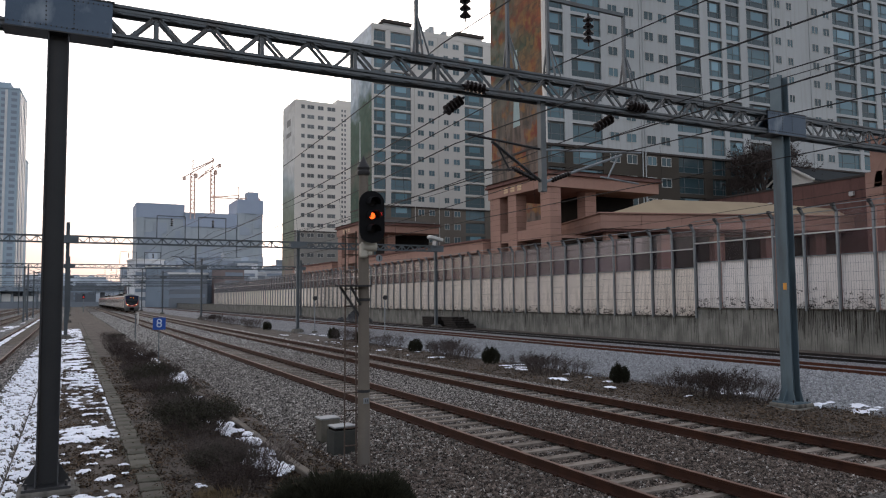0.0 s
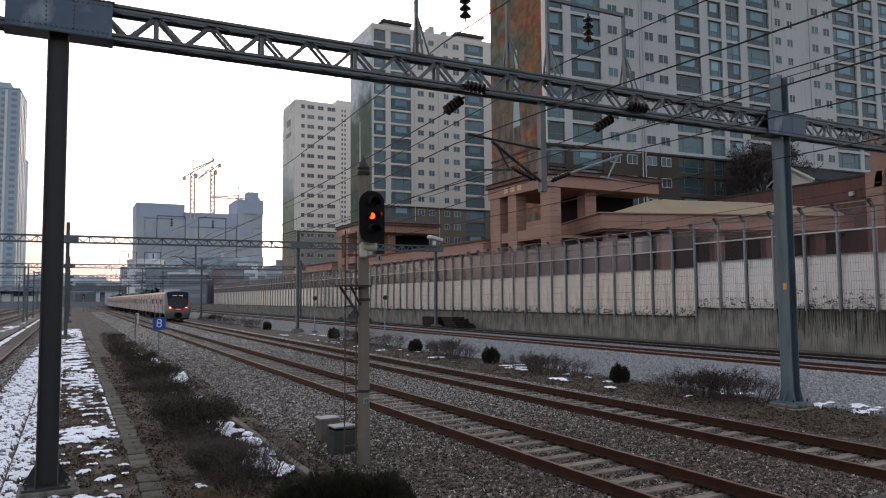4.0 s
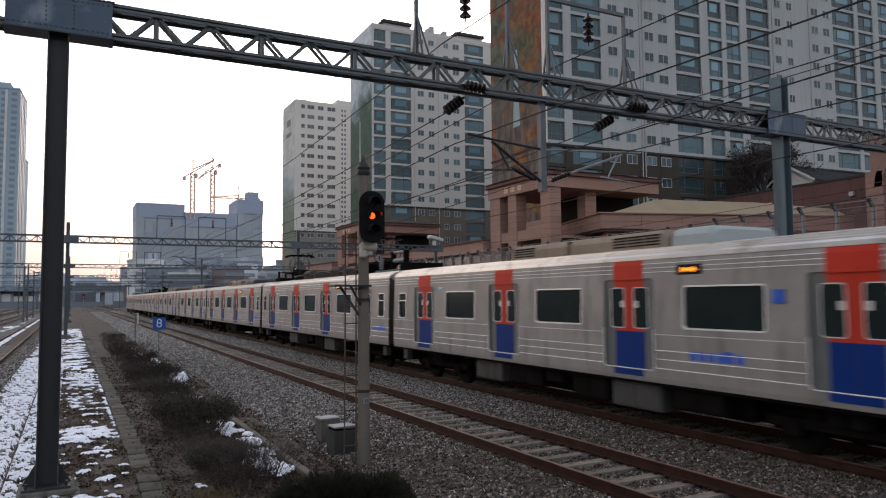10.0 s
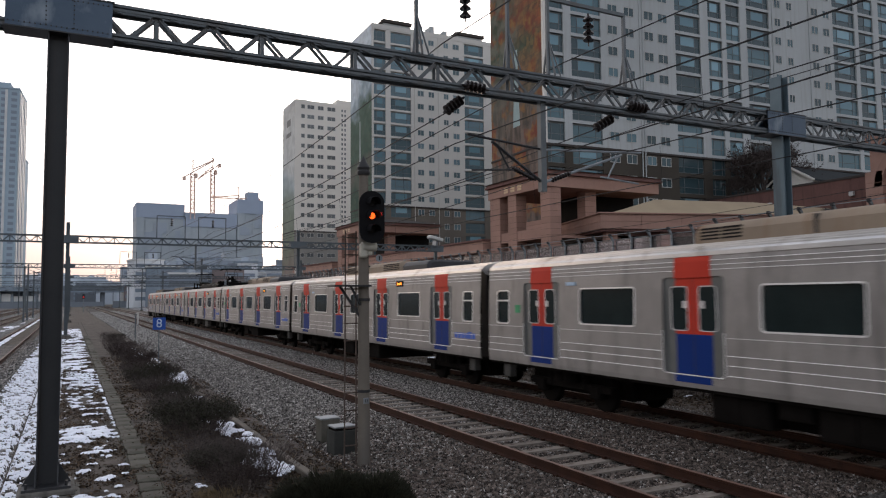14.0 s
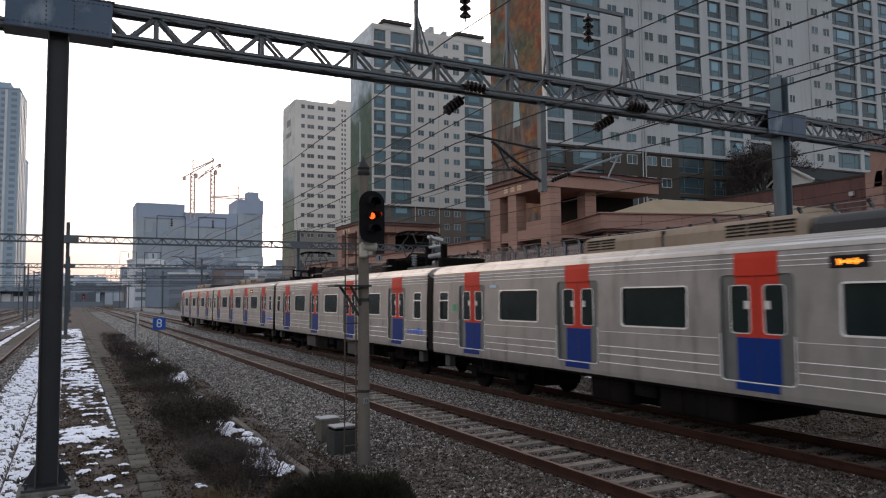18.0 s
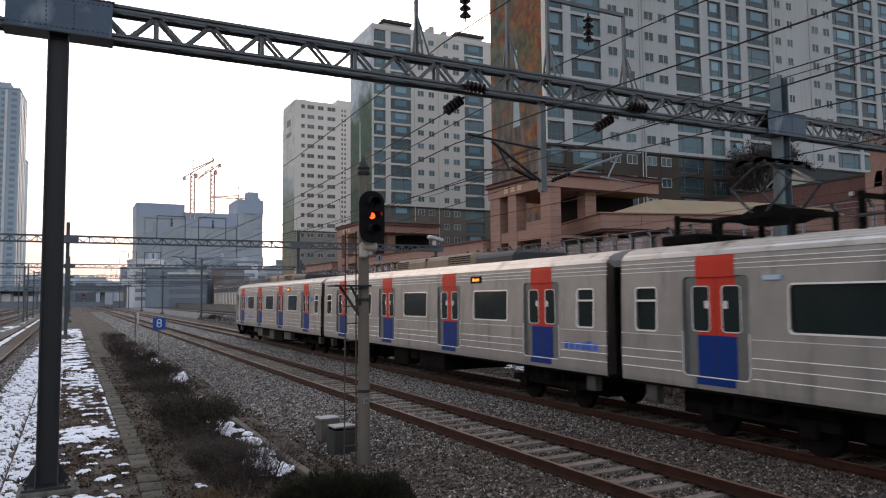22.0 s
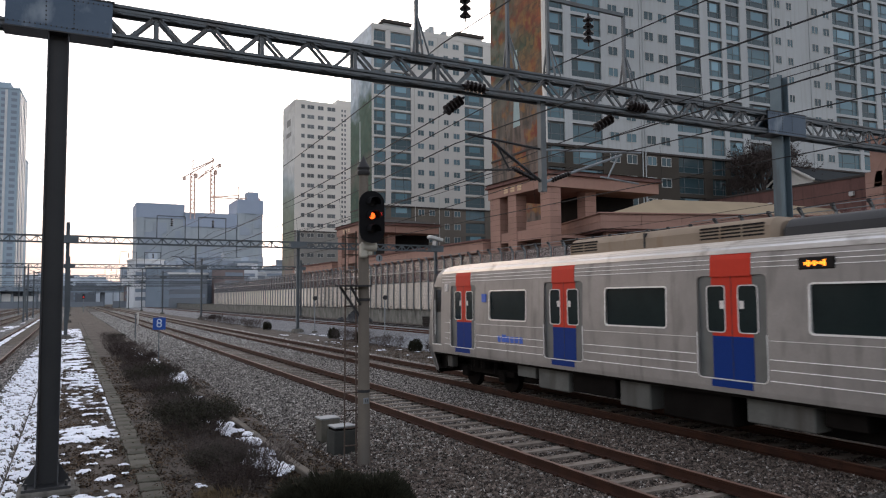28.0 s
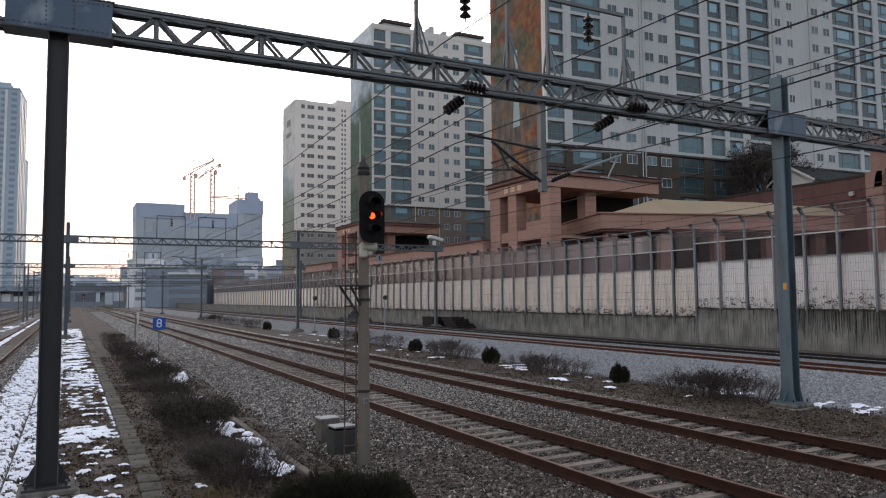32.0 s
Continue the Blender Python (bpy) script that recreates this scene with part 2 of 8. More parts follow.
# ---- mesh helpers ----
class Geo:
    """Vertices and faces of one mesh."""

    def __init__(self):
        self.v, self.f, self.weld = [], [], False

    def add(self, vs, fs):
        n = len(self.v)
        self.v += [tuple(q) for q in vs]
        self.f += [tuple(n + i for i in q) for q in fs]
        return self

    def box(self, x0, x1, y0, y1, z0, z1, c=0.0):
        if not c:
            return self.add([(x0, y0, z0), (x1, y0, z0), (x1, y1, z0), (x0, y1, z0), (x0, y0, z1), (x1, y0, z1), (x1, y1, z1), (x0, y1, z1)],
                            [(0, 3, 2, 1), (4, 5, 6, 7), (0, 1, 5, 4), (1, 2, 6, 5), (2, 3, 7, 6), (3, 0, 4, 7)])
        bm = bmesh.new()
        q = [bm.verts.new(p) for p in ((x0, y0, z0), (x1, y0, z0), (x1, y1, z0), (x0, y1, z0), (x0, y0, z1), (x1, y0, z1), (x1, y1, z1), (x0, y1, z1))]
        for k in ((0, 3, 2, 1), (4, 5, 6, 7), (0, 1, 5, 4), (1, 2, 6, 5), (2, 3, 7, 6), (3, 0, 4, 7)):
            bm.faces.new([q[i] for i in k])
        bmesh.ops.bevel(bm, geom=bm.edges[:], offset=c, segments=1, affect="EDGES")
        bm.verts.index_update()
        self.add([p.co[:] for p in bm.verts], [[p.index for p in k.verts] for k in bm.faces])
        bm.free()
        return self

    def rod(self, p0, p1, r0, r1=None, n=8, cap=True):
        p0, p1 = Vector(p0), Vector(p1)
        r1 = r0 if r1 is None else r1
        q = (p1 - p0).to_track_quat("Z", "Y")
        vs = [p + q @ Vector((r * math.cos(2 * math.pi * i / n), r * math.sin(2 * math.pi * i / n), 0)) for p, r in ((p0, r0), (p1, r1)) for i in range(n)]
        fs = [(i, (i + 1) % n, n + (i + 1) % n, n + i) for i in range(n)]
        if cap:
            fs += [tuple(range(n - 1, -1, -1)), tuple(range(n, 2 * n))]
        return self.add(vs, fs)

    def tube(self, pts, r, n=5):
        """A wire through the points, which run along y."""
        vs = [(x + r * math.cos(2 * math.pi * i / n), y, z + r * math.sin(2 * math.pi * i / n)) for x, y, z in pts for i in range(n)]
        return self.add(vs, [(k * n + i, k * n + (i + 1) % n, (k + 1) * n + (i + 1) % n, (k + 1) * n + i) for k in range(len(pts) - 1) for i in range(n)])

    def bar(self, p0, p1, w, h):
        """A square bar from p0 to p1, w wide sideways and h high."""
        p0, p1 = Vector(p0), Vector(p1)
        d = (p1 - p0).normalized()
        s = d.cross(Vector((0, 0, 1)))
        s = Vector((1, 0, 0)) if s.length < 1e-3 else s.normalized()
        u = s.cross(d)
        vs = [p + s * a * w / 2 + u * b * h / 2 for p in (p0, p1) for a, b in ((-1, -1), (1, -1), (1, 1), (-1, 1))]
        return self.add(vs, [(0, 1, 2, 3), (7, 6, 5, 4), (0, 4, 5, 1), (1, 5, 6, 2), (2, 6, 7, 3), (3, 7, 4, 0)])

    def lathe(self, base, prof, n=14, axis="z"):
        """Rings of (radius, height) about an upright axis from base."""
        bx, by, bz = base
        vs = []
        for r, z in prof:
            for i in range(n):
                a = 2 * math.pi * i / n
                c, s = r * math.cos(a), r * math.sin(a)
                vs.append((bx + c, by + s, bz + z) if axis == "z" else ((bx + z, by + c, bz + s) if axis == "x" else (bx + c, by + z, bz + s)))
        fs = [(k * n + i, k * n + (i + 1) % n, (k + 1) * n + (i + 1) % n, (k + 1) * n + i) for k in range(len(prof) - 1) for i in range(n)]
        fs += [tuple(range(n - 1, -1, -1)), tuple((len(prof) - 1) * n + i for i in range(n))]
        return self.add(vs, fs)

    def sweep(self, prof, y0, y1, caps=True):
        """A closed profile of (x, z) drawn along y."""
        n = len(prof)
        vs = [(x, y, z) for y in (y0, y1) for x, z in prof]
        fs = [(i, (i + 1) % n, n + (i + 1) % n, n + i) for i in range(n)]
        if caps:
            fs += [tuple(range(n - 1, -1, -1)), tuple(range(n, 2 * n))]
        return self.add(vs, fs)

    def mesh(self, name):
        me = bpy.data.meshes.new(name)
        me.from_pydata(self.v, [], self.f)
        bm = bmesh.new()
        bm.from_mesh(me)
        if self.weld:
            bmesh.ops.remove_doubles(bm, verts=bm.verts, dist=0.0005)
        bmesh.ops.recalc_face_normals(bm, faces=bm.faces)
        bm.to_mesh(me)
        bm.free()
        return me


def lattice(xs, zs, solid, y0, y1):
    """One welded plate with openings: cells between the breaks xs and zs for which solid(i, j) holds."""
    g = Geo()
    n, m_ = len(xs), len(zs)
    g.v = [(x, y, z) for y in (y0, y1) for z in zs for x in xs]
    k = lambda i, j, s: s * n * m_ + j * n + i
    on = lambda i, j: 0 <= i < n - 1 and 0 <= j < m_ - 1 and solid(i, j)
    for i in range(n - 1):
        for j in range(m_ - 1):
            if on(i, j):
                g.f += [(k(i, j, 0), k(i + 1, j, 0), k(i + 1, j + 1, 0), k(i, j + 1, 0)), (k(i, j, 1), k(i, j + 1, 1), k(i + 1, j + 1, 1), k(i + 1, j, 1))]
                for di, dj, a, b in ((-1, 0, (i, j), (i, j + 1)), (1, 0, (i + 1, j), (i + 1, j + 1)), (0, -1, (i, j), (i + 1, j)), (0, 1, (i, j + 1), (i + 1, j + 1))):
                    if not on(i + di, j + dj):
                        g.f.append((k(*a, 0), k(*b, 0), k(*b, 1), k(*a, 1)))
    used = sorted({q for f in g.f for q in f})
    new_id = {q: c for c, q in enumerate(used)}
    g.v, g.f = [g.v[q] for q in used], [tuple(new_id[q] for q in f) for f in g.f]
    return g


def smooth(me, angle=35):
    for q in me.polygons:
        q.use_smooth = True
    me.set_sharp_from_angle(angle=radians(angle))
    return me


def part(name, geo, material, parent=None, label="", at=None, rounded=False):
    """One mesh object under a thing or part; geo is a Geo or a mesh that pieces share."""
    me = geo if isinstance(geo, bpy.types.Mesh) else geo.mesh(name)
    if not isinstance(geo, bpy.types.Mesh):
        me.materials.append(M[material] if isinstance(material, str) else material)
        if rounded:
            smooth(me)
    ob = new(name, me)
    ob.parent = parent
    if at is not None:
        ob.matrix_basis = at
    if label:
        ob["label"] = label
    return ob


def shared(geo, name, material, rounded=False):
    me = geo.mesh(name)
    me.materials.append(M[material])
    return smooth(me) if rounded else me


def thing(name, label, category="", group="", kind="", at=None):
    ob = new(name)
    ob.empty_display_size = 0.3
    if at is not None:
        ob.matrix_basis = at
    return tagged(ob, label, category, group, kind)


def solo(name, geo, material, label, category="", group="", kind="", at=None, rounded=False):
    return tagged(part(name, geo, material, None, "", at, rounded), label, category, group, kind)


def raw_mesh(name, verts, faces, material):
    me = bpy.data.meshes.new(name)
    me.from_pydata(verts, [], faces)
    me.materials.append(M[material])
    return me


# ---- ground ----
def ground_sheet():
    xs = sorted(set([-2500, -600, -150, -60, -30, -14] + [round(-12 + 0.5 * i, 2) for i in range(40)] + [9, 12, 15, 18, 22, 30, 36, 60, 150, 600, 2500]))
    ys = sorted(set([-2500, -600, -100, -20] + [round(0.5 * i, 2) for i in range(0, 90)] + [46, 50, 60, 80, 120, 200, 400, 900, 2800]))
    g = Geo()
    vs = []
    for y in ys:
        for x in xs:
            z = -0.36 if -14 < x < 8 and 0 < y < 46 else -0.40
            z += 0.05 * noise.noise((x * 0.9, y * 0.9, 0)) if z > -0.39 else 0
            vs.append((x, y, z if abs(x) < 100 else -0.5))
    n = len(xs)
    g.add(vs, [(j * n + i, j * n + i + 1, (j + 1) * n + i + 1, (j + 1) * n + i) for j in range(len(ys) - 1) for i in range(n - 1)])
    return solo("ground", g, "soil", "bare brown winter soil of the railway yard", "ground", kind="structure")


ground_sheet()

BEDS = (("track_bed_near", [(4.15, -0.5), (4.25, -0.345), (5.2, -0.27), (6.3, -0.18), (6.85, -0.176), (7.05, -0.235), (8.4, -0.235), (8.6, -0.176), (10.97, -0.176), (11.15, -0.235), (12.5, -0.235), (12.7, -0.176), (13.3, -0.185), (14.5, -0.34), (14.6, -0.5)], "ballast", "brown-grey crushed stone ballast under two tracks"),
        ("track_bed_far", [(17.9, -0.5), (18.0, -0.34), (20.0, -0.24), (23.6, -0.115), (30.8, -0.115), (31.6, -0.3), (31.7, -0.5)], "ballast_cool", "cool grey crushed stone ballast under the siding tracks"),
        ("track_bed_side", [(-42.0, -0.5), (-41.6, -0.34), (-40.5, -0.2), (-2.2, -0.2), (-1.0, -0.33), (-0.9, -0.5)], "ballast_grey", "grey ballast shoulder of the outer tracks"))
for nm, prof, mt, lab in BEDS:
    g = Geo()
    for y0, y1 in ((-30, 420),):
        g.sweep(prof, y0, y1)
    solo(nm, g, mt, lab, "ballast", kind="structure")


def bed_height(x):
    for _, prof, _, _ in BEDS:
        if prof[0][0] <= x <= prof[-1][0]:
            return float(np.interp(x, [q[0] for q in prof], [q[1] for q in prof]))
    return -0.36


# ---- tracks ----
TRACKS = {"A": 7.73, "B": 11.84, "C": 25.2, "D": 29.2, "L": -3.55, "M": -7.9, "N": -12.2, "O": -16.5}
RAIL = [(-0.07, -0.165), (0.07, -0.165), (0.07, -0.15), (0.012, -0.135), (0.012, -0.045), (0.036, -0.035), (0.036, -0.004), (-0.036, -0.004), (-0.036, -0.035), (-0.012, -0.045), (-0.012, -0.135), (-0.07, -0.15)]
SLEEPER = shared(Geo().add(
    [(-1.2, -0.12, -0.4), (1.2, -0.12, -0.4), (1.2, 0.12, -0.4), (-1.2, 0.12, -0.4), (-1.2, -0.1, -0.175), (1.2, -0.1, -0.175), (1.2, 0.1, -0.175), (-1.2, 0.1, -0.175),
     (-0.4, -0.1, -0.19), (0.4, -0.1, -0.19), (0.4, 0.1, -0.19), (-0.4, 0.1, -0.19)],
    [(0, 3, 2, 1), (4, 8, 11, 7), (8, 9, 10, 11), (9, 5, 6, 10), (0, 1, 5, 9, 8, 4), (2, 3, 7, 11, 10, 6), (1, 2, 6, 5), (3, 0, 4, 7)]), "sleeper", "sleeper")


def track(key, rail_mat, near, step=0.62, y0=-6.0, y1=330.0):
    xc = TRACKS[key]
    t = thing("railway_track", "straight railway track, rusty rails on concrete sleepers" if key in "AB" else "rusty siding track on grey ballast" if key in "CD" else "outer railway track beside the snowy verge",
              "track", "tracks of the yard", "structure", at=pose(xc, 0, 0))
    for s in (-1, 1):
        x = s * 0.7525
        r = part("rail", Geo().sweep([(x + a, z) for a, z in RAIL], -30, 400), rail_mat, t)
        part("rail_head", Geo().sweep([(x - 0.033, -0.004), (x + 0.033, -0.004), (x + 0.026, 0.002), (x - 0.026, 0.002)], -30, 400), "rail_head" if key in "ABLMNO" else rail_mat, r)
    far, clips = Geo(), Geo()
    k = 0
    y = y0
    while y < y1:
        if k < near:
            part("sleeper", SLEEPER, None, t, at=pose(0, y, 0))
        else:
            far.box(-1.2, 1.2, y - 0.11, y + 0.11, -0.3, -0.18)
        if key in "AB" and y < 110:
            for s in (-1, 1):
                for o in (-0.095, 0.095):
                    clips.box(s * 0.7525 + o - 0.035, s * 0.7525 + o + 0.035, y - 0.03, y + 0.03, -0.175, -0.135)
        k += 1
        y += step
    tagged(part("sleepers_beyond", far, "sleeper", t), kind="stuff")
    if clips.v:
        tagged(part("rail_clips", clips, "rail", t), kind="stuff")


track("A", "rail", 160)
track("B", "rail", 160)
track("C", "rail_red", 60)
track("D", "rail_dark", 60)
track("L", "rail", 100)
track("M", "rail", 0)
track("N", "rail", 0, y0=60)
track("O", "rail", 0, y0=60)


# ---- loose stones ----
def stones(name, label, n, xr, yr, size, material, seed, ok=None):
    rng = np.random.default_rng(seed)
    y = yr[0] * (yr[1] / yr[0]) ** rng.random(n)
    x = xr[0] + (xr[1] - xr[0]) * rng.random(n)
    keep = (x < 1.72 * y + 0.5) & (x > -0.12 * y - 0.6)
    if ok is not None:
        keep &= ok(x, y, rng)
    x, y = x[keep], y[keep]
    n = len(x)
    z = np.array([bed_height(a) for a in x])
    r = size * (0.6 + 0.8 * rng.random(n))
    base = np.array([(1, 0, 0), (-1, 0, 0), (0, 1, 0), (0, -1, 0), (0, 0, 1), (0, 0, -1)], float)
    tri = np.array([(0, 2, 4), (2, 1, 4), (1, 3, 4), (3, 0, 4), (2, 0, 5), (1, 2, 5), (3, 1, 5), (0, 3, 5)])
    pts = base[None] * (0.65 + 0.7 * rng.random((n, 6, 1))) * r[:, None, None] * (0.7 + 0.6 * rng.random((n, 1, 3)))
    q = rng.normal(size=(n, 4))
    q /= np.linalg.norm(q, axis=1)[:, None]
    w, a, b, c = q.T
    rot = np.stack([np.stack([1 - 2 * (b * b + c * c), 2 * (a * b - c * w), 2 * (a * c + b * w)], 1),
                    np.stack([2 * (a * b + c * w), 1 - 2 * (a * a + c * c), 2 * (b * c - a * w)], 1),
                    np.stack([2 * (a * c - b * w), 2 * (b * c + a * w), 1 - 2 * (a * a + b * b)], 1)], 1)
    pts = np.einsum("nij,nkj->nki", rot, pts) + np.stack([x, y, z + 0.25 * r], 1)[:, None, :]
    fs = (tri[None] + 6 * np.arange(n)[:, None, None]).reshape(-1, 3)
    me = bpy.data.meshes.new(name)
    me.vertices.add(6 * n)
    me.vertices.foreach_set("co", pts.reshape(-1).astype(np.float32))
    me.loops.add(len(fs) * 3)
    me.loops.foreach_set("vertex_index", fs.reshape(-1).astype(np.int32))
    me.polygons.add(len(fs))
    me.polygons.foreach_set("loop_start", np.arange(0, len(fs) * 3, 3, dtype=np.int32))
    me.update(calc_edges=True)
    me.materials.append(M[material])
    return tagged(new(name, me), label, "stones", kind="stuff")


# Share of shade-darkened stones, growing towards the camera.
def near_shade_share(y, rng):
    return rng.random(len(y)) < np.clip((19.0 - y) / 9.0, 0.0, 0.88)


def off_track(x, y, rng):
    keep = np.ones(len(x), bool)
    for key in "AB":
        d = np.abs(x - TRACKS[key])
        keep &= np.abs(d - 0.7525) > 0.1
        on = (d < 1.22) & (np.abs(((y + 6.0) / 0.62 + 0.5) % 1 - 0.5) * 0.62 < 0.125)
        keep &= ~(on & (rng.random(len(x)) < np.where(d < 0.66, 0.9, 0.0)))
    return keep


stones("ballast_stones", "loose brown-grey crushed stones on the near track bed", 225000, (4.2, 14.5), (6.5, 54.0), 0.0225, "stone", 3, lambda x, y, rng: off_track(x, y, rng) & ~near_shade_share(y, rng))
stones("ballast_stones", "brown crushed stones darkened for shade at the near end of the track bed", 100000, (4.2, 14.5), (6.5, 19.0), 0.0235, "stone_shaded", 8, lambda x, y, rng: off_track(x, y, rng) & near_shade_share(y, rng))
stones("ballast_stones", "crushed stones paled for haze farther along the track bed", 44000, (4.2, 14.5), (34.0, 200.0), 0.045, "stone_far", 12, lambda x, y, rng: off_track(x, y, rng) & (rng.random(len(y)) < (y - 32.0) / 40.0))
stones("ballast_stones", "loose cool grey crushed stones beside the siding", 36000, (18.0, 24.3), (11.0, 48.0), 0.03, "stone_cool", 4)
stones("ballast_stones", "loose grey stones on the shoulder of the outer track", 15000, (-3.0, -0.4), (11.0, 60.0), 0.036, "stone", 5)


def on_verge(x, y, rng):
    return np.abs(x - 1.21) > 0.25


stones("soil_clods", "dark crumbs of soil and litter on the verge", 16000, (-0.35, 4.2), (9.0, 45.0), 0.013, "clod", 6, on_verge)
stones("soil_clods", "dark crumbs of soil between the tracks", 13000, (14.5, 18.2), (9.0, 50.0), 0.02, "clod_lt", 7)


def litter(label, n, xr, yr, seed, size=0.03):
    """Flat bits of straw, leaf and stalk lying on the soil."""
    rng = np.random.default_rng(seed)
    y = yr[0] * (yr[1] / yr[0]) ** rng.random(n)
    x = xr[0] + (xr[1] - xr[0]) * rng.random(n)
    patch = np.array([noise.noise((a * 1.3, b * 0.9, seed)) for a, b in zip(x, y)])
    keep = patch > rng.random(n) * 0.9 - 0.55
    x, y = x[keep], y[keep]
    n = len(x)
    a, long, wide = 6.283 * rng.random(n), size * (0.5 + 1.8 * rng.random(n) ** 2), size * (0.12 + 0.3 * rng.random(n))
    dx, dy = np.cos(a), np.sin(a)
    z = np.array([bed_height(q) for q in x]) + 0.02 + 0.035 * rng.random(n)
    t1, t2 = rng.normal(0, 0.012, n), rng.normal(0, 0.012, n)
    co = np.stack([np.stack([x - dx * long, y - dy * long, z + t1], 1), np.stack([x - dy * wide, y + dx * wide, z + t2], 1),
                   np.stack([x + dx * long, y + dy * long, z - t1], 1), np.stack([x + dy * wide, y - dx * wide, z - t2], 1)], 1).reshape(-1, 3)
    me = raw_mesh("litter", co.tolist(), np.arange(4 * n).reshape(n, 4).tolist(), "litter")
    return tagged(new("litter", me), label, "litter", kind="stuff")


litter("dry brown leaf litter and straw on the verge", 60000, (-0.3, 4.4), (9.0, 42.0), 91)
litter("dry brown leaf litter on the soil between the tracks", 12000, (14.4, 18.2), (9.5, 45.0), 92, 0.04)

# ---- snow ----
def snow_sheet(name, label, x0, x1, y0, y1, cell, thr, fx, fy, seed, zof, thick=0.035, spots=()):
    nx, ny = int((x1 - x0) / cell), int((y1 - y0) / cell)
    val = {}
    for j in range(ny + 1):
        for i in range(nx + 1):
            x, y = x0 + i * cell, y0 + j * cell
            e = min(i, nx - i) * cell
            lift = max([0.0] + [p * min(1.0, max(0.0, 1.6 - 1.6 * (((x - a) / ra) ** 2 + ((y - b) / rb_) ** 2))) for a, b, ra, rb_, p in spots])
            val[i, j] = lift + noise.fractal((x * fx + seed, y * fy, seed * 1.7), 0.9, 2.1, 4) - thr - max(0, 0.25 - e) * 1.2
    g = Geo()
    idx = {}
    vs, fs = [], []
    for j in range(ny):
        for i in range(nx):
            c = [(i, j), (i + 1, j), (i + 1, j + 1), (i, j + 1)]
            if sum(val[k] for k in c) / 4 > 0:
                q = []
                for k in c:
                    if k not in idx:
                        x, y = x0 + k[0] * cell, y0 + k[1] * cell
                        h = min(1.0, max(0.0, val[k]) * 6)
                        jx, jy = cell * 0.35 * noise.noise((x * 31, y * 31, 5)), cell * 0.35 * noise.noise((x * 31, y * 31, 9))
                        idx[k] = len(vs)
                        vs.append((x + jx, y + jy, zof(x) + 0.004 + thick * h))
                    q.append(idx[k])
                fs.append(tuple(q))
    me = raw_mesh(name, vs, fs, "snow")
    for q in me.polygons:
        q.use_smooth = True
    return tagged(new(name, me), label, "snow", kind="stuff")


snow_sheet("snow_patch", "thawing white snow over the ballast shoulder", -1.9, -0.2, 11.5, 42, 0.036, -0.04, 9.0, 7.0, 11, lambda x: bed_height(x) + 0.012, 0.045)
snow_sheet("snow_patch", "thawing white snow over the far ballast shoulder", -1.85, -0.2, 42, 80, 0.08, 0.1, 5.0, 3.0, 12, lambda x: bed_height(x) + 0.03, 0.05)
snow_sheet("snow_patch", "patchy thawing snow on the dirt verge", -0.3, 1.04, 10.5, 34, 0.03, 0.42, 2.6, 3.6, 23, lambda x: -0.325, 0.035,
           ((0.35, 18.3, 0.75, 1.35, 0.55), (0.6, 21.6, 0.5, 0.8, 0.2), (0.2, 24.2, 0.5, 0.9, 0.2), (0.5, 31.0, 0.8, 3.6, 0.33), (1.0, 26.0, 0.1, 10.0, 0.5), (0.35, 16.05, 0.22, 0.25, 0.28), (0.57, 14.4, 0.25, 0.2, 0.22), (0.45, 12.2, 0.35, 0.3, 0.35), (0.95, 15.1, 0.1, 0.35, 0.4)))
snow_sheet("snow_patch", "patchy thawing snow on the dirt verge", -0.4, 1.0, 34, 85, 0.08, 0.02, 1.6, 1.1, 29, lambda x: -0.32)
snow_sheet("snow_patch", "small leftover snow beside the shrubs", 2.7, 3.9, 11.0, 50, 0.04, 0.5, 2.2, 1.8, 41, lambda x: -0.29, 0.05,
           ((3.4, 27.4, 0.5, 1.5, 0.9), (3.35, 14.6, 0.3, 1.5, 0.5), (3.4, 17.6, 0.3, 1.1, 0.4), (3.55, 19.6, 0.4, 0.9, 0.7), (3.3, 16.5, 0.4, 0.9, 0.55), (3.2, 13.0, 0.38, 1.0, 0.75), (3.3, 23.0, 0.3, 0.8, 0.4), (3.4, 35.0, 0.4, 2.2, 0.6), (3.4, 43.0, 0.4, 3.0, 0.5)))
snow_sheet("snow_patch", "small leftover snow beside the far shrubs", 15.4, 18.6, 12, 60, 0.09, 0.52, 0.8, 1.1, 53, lambda x: -0.32)

snow_sheet("snow_patch", "scrap of leftover snow on the bare verge", 1.82, 2.1, 12.2, 12.5, 0.03, 0.02, 5.0, 5.0, 19, lambda x: -0.335, 0.03)
snow_sheet("snow_patch", "small heap of old snow beside the shrubs", 3.25, 4.05, 25.8, 29.2, 0.06, -0.1, 1.2, 0.8, 83, lambda x: -0.3, 0.24)
snow_sheet("snow_patch", "thin snow left along the outer rail", -4.24, -3.86, 40, 150, 0.09, -0.45, 1.5, 0.25, 67, lambda x: -0.165)
snow_sheet("snow_patch", "thin snow left between the outer tracks", -6.5, -5.0, 50, 140, 0.14, 0.5, 0.6, 0.12, 71, lambda x: -0.19)
snow_sheet("snow_patch", "leftover snow at the foot of the portal column", 17.7, 19.3, 11.4, 13.2, 0.06, 0.16, 1.4, 2.2, 61, lambda x: bed_height(x) + 0.03, 0.02)

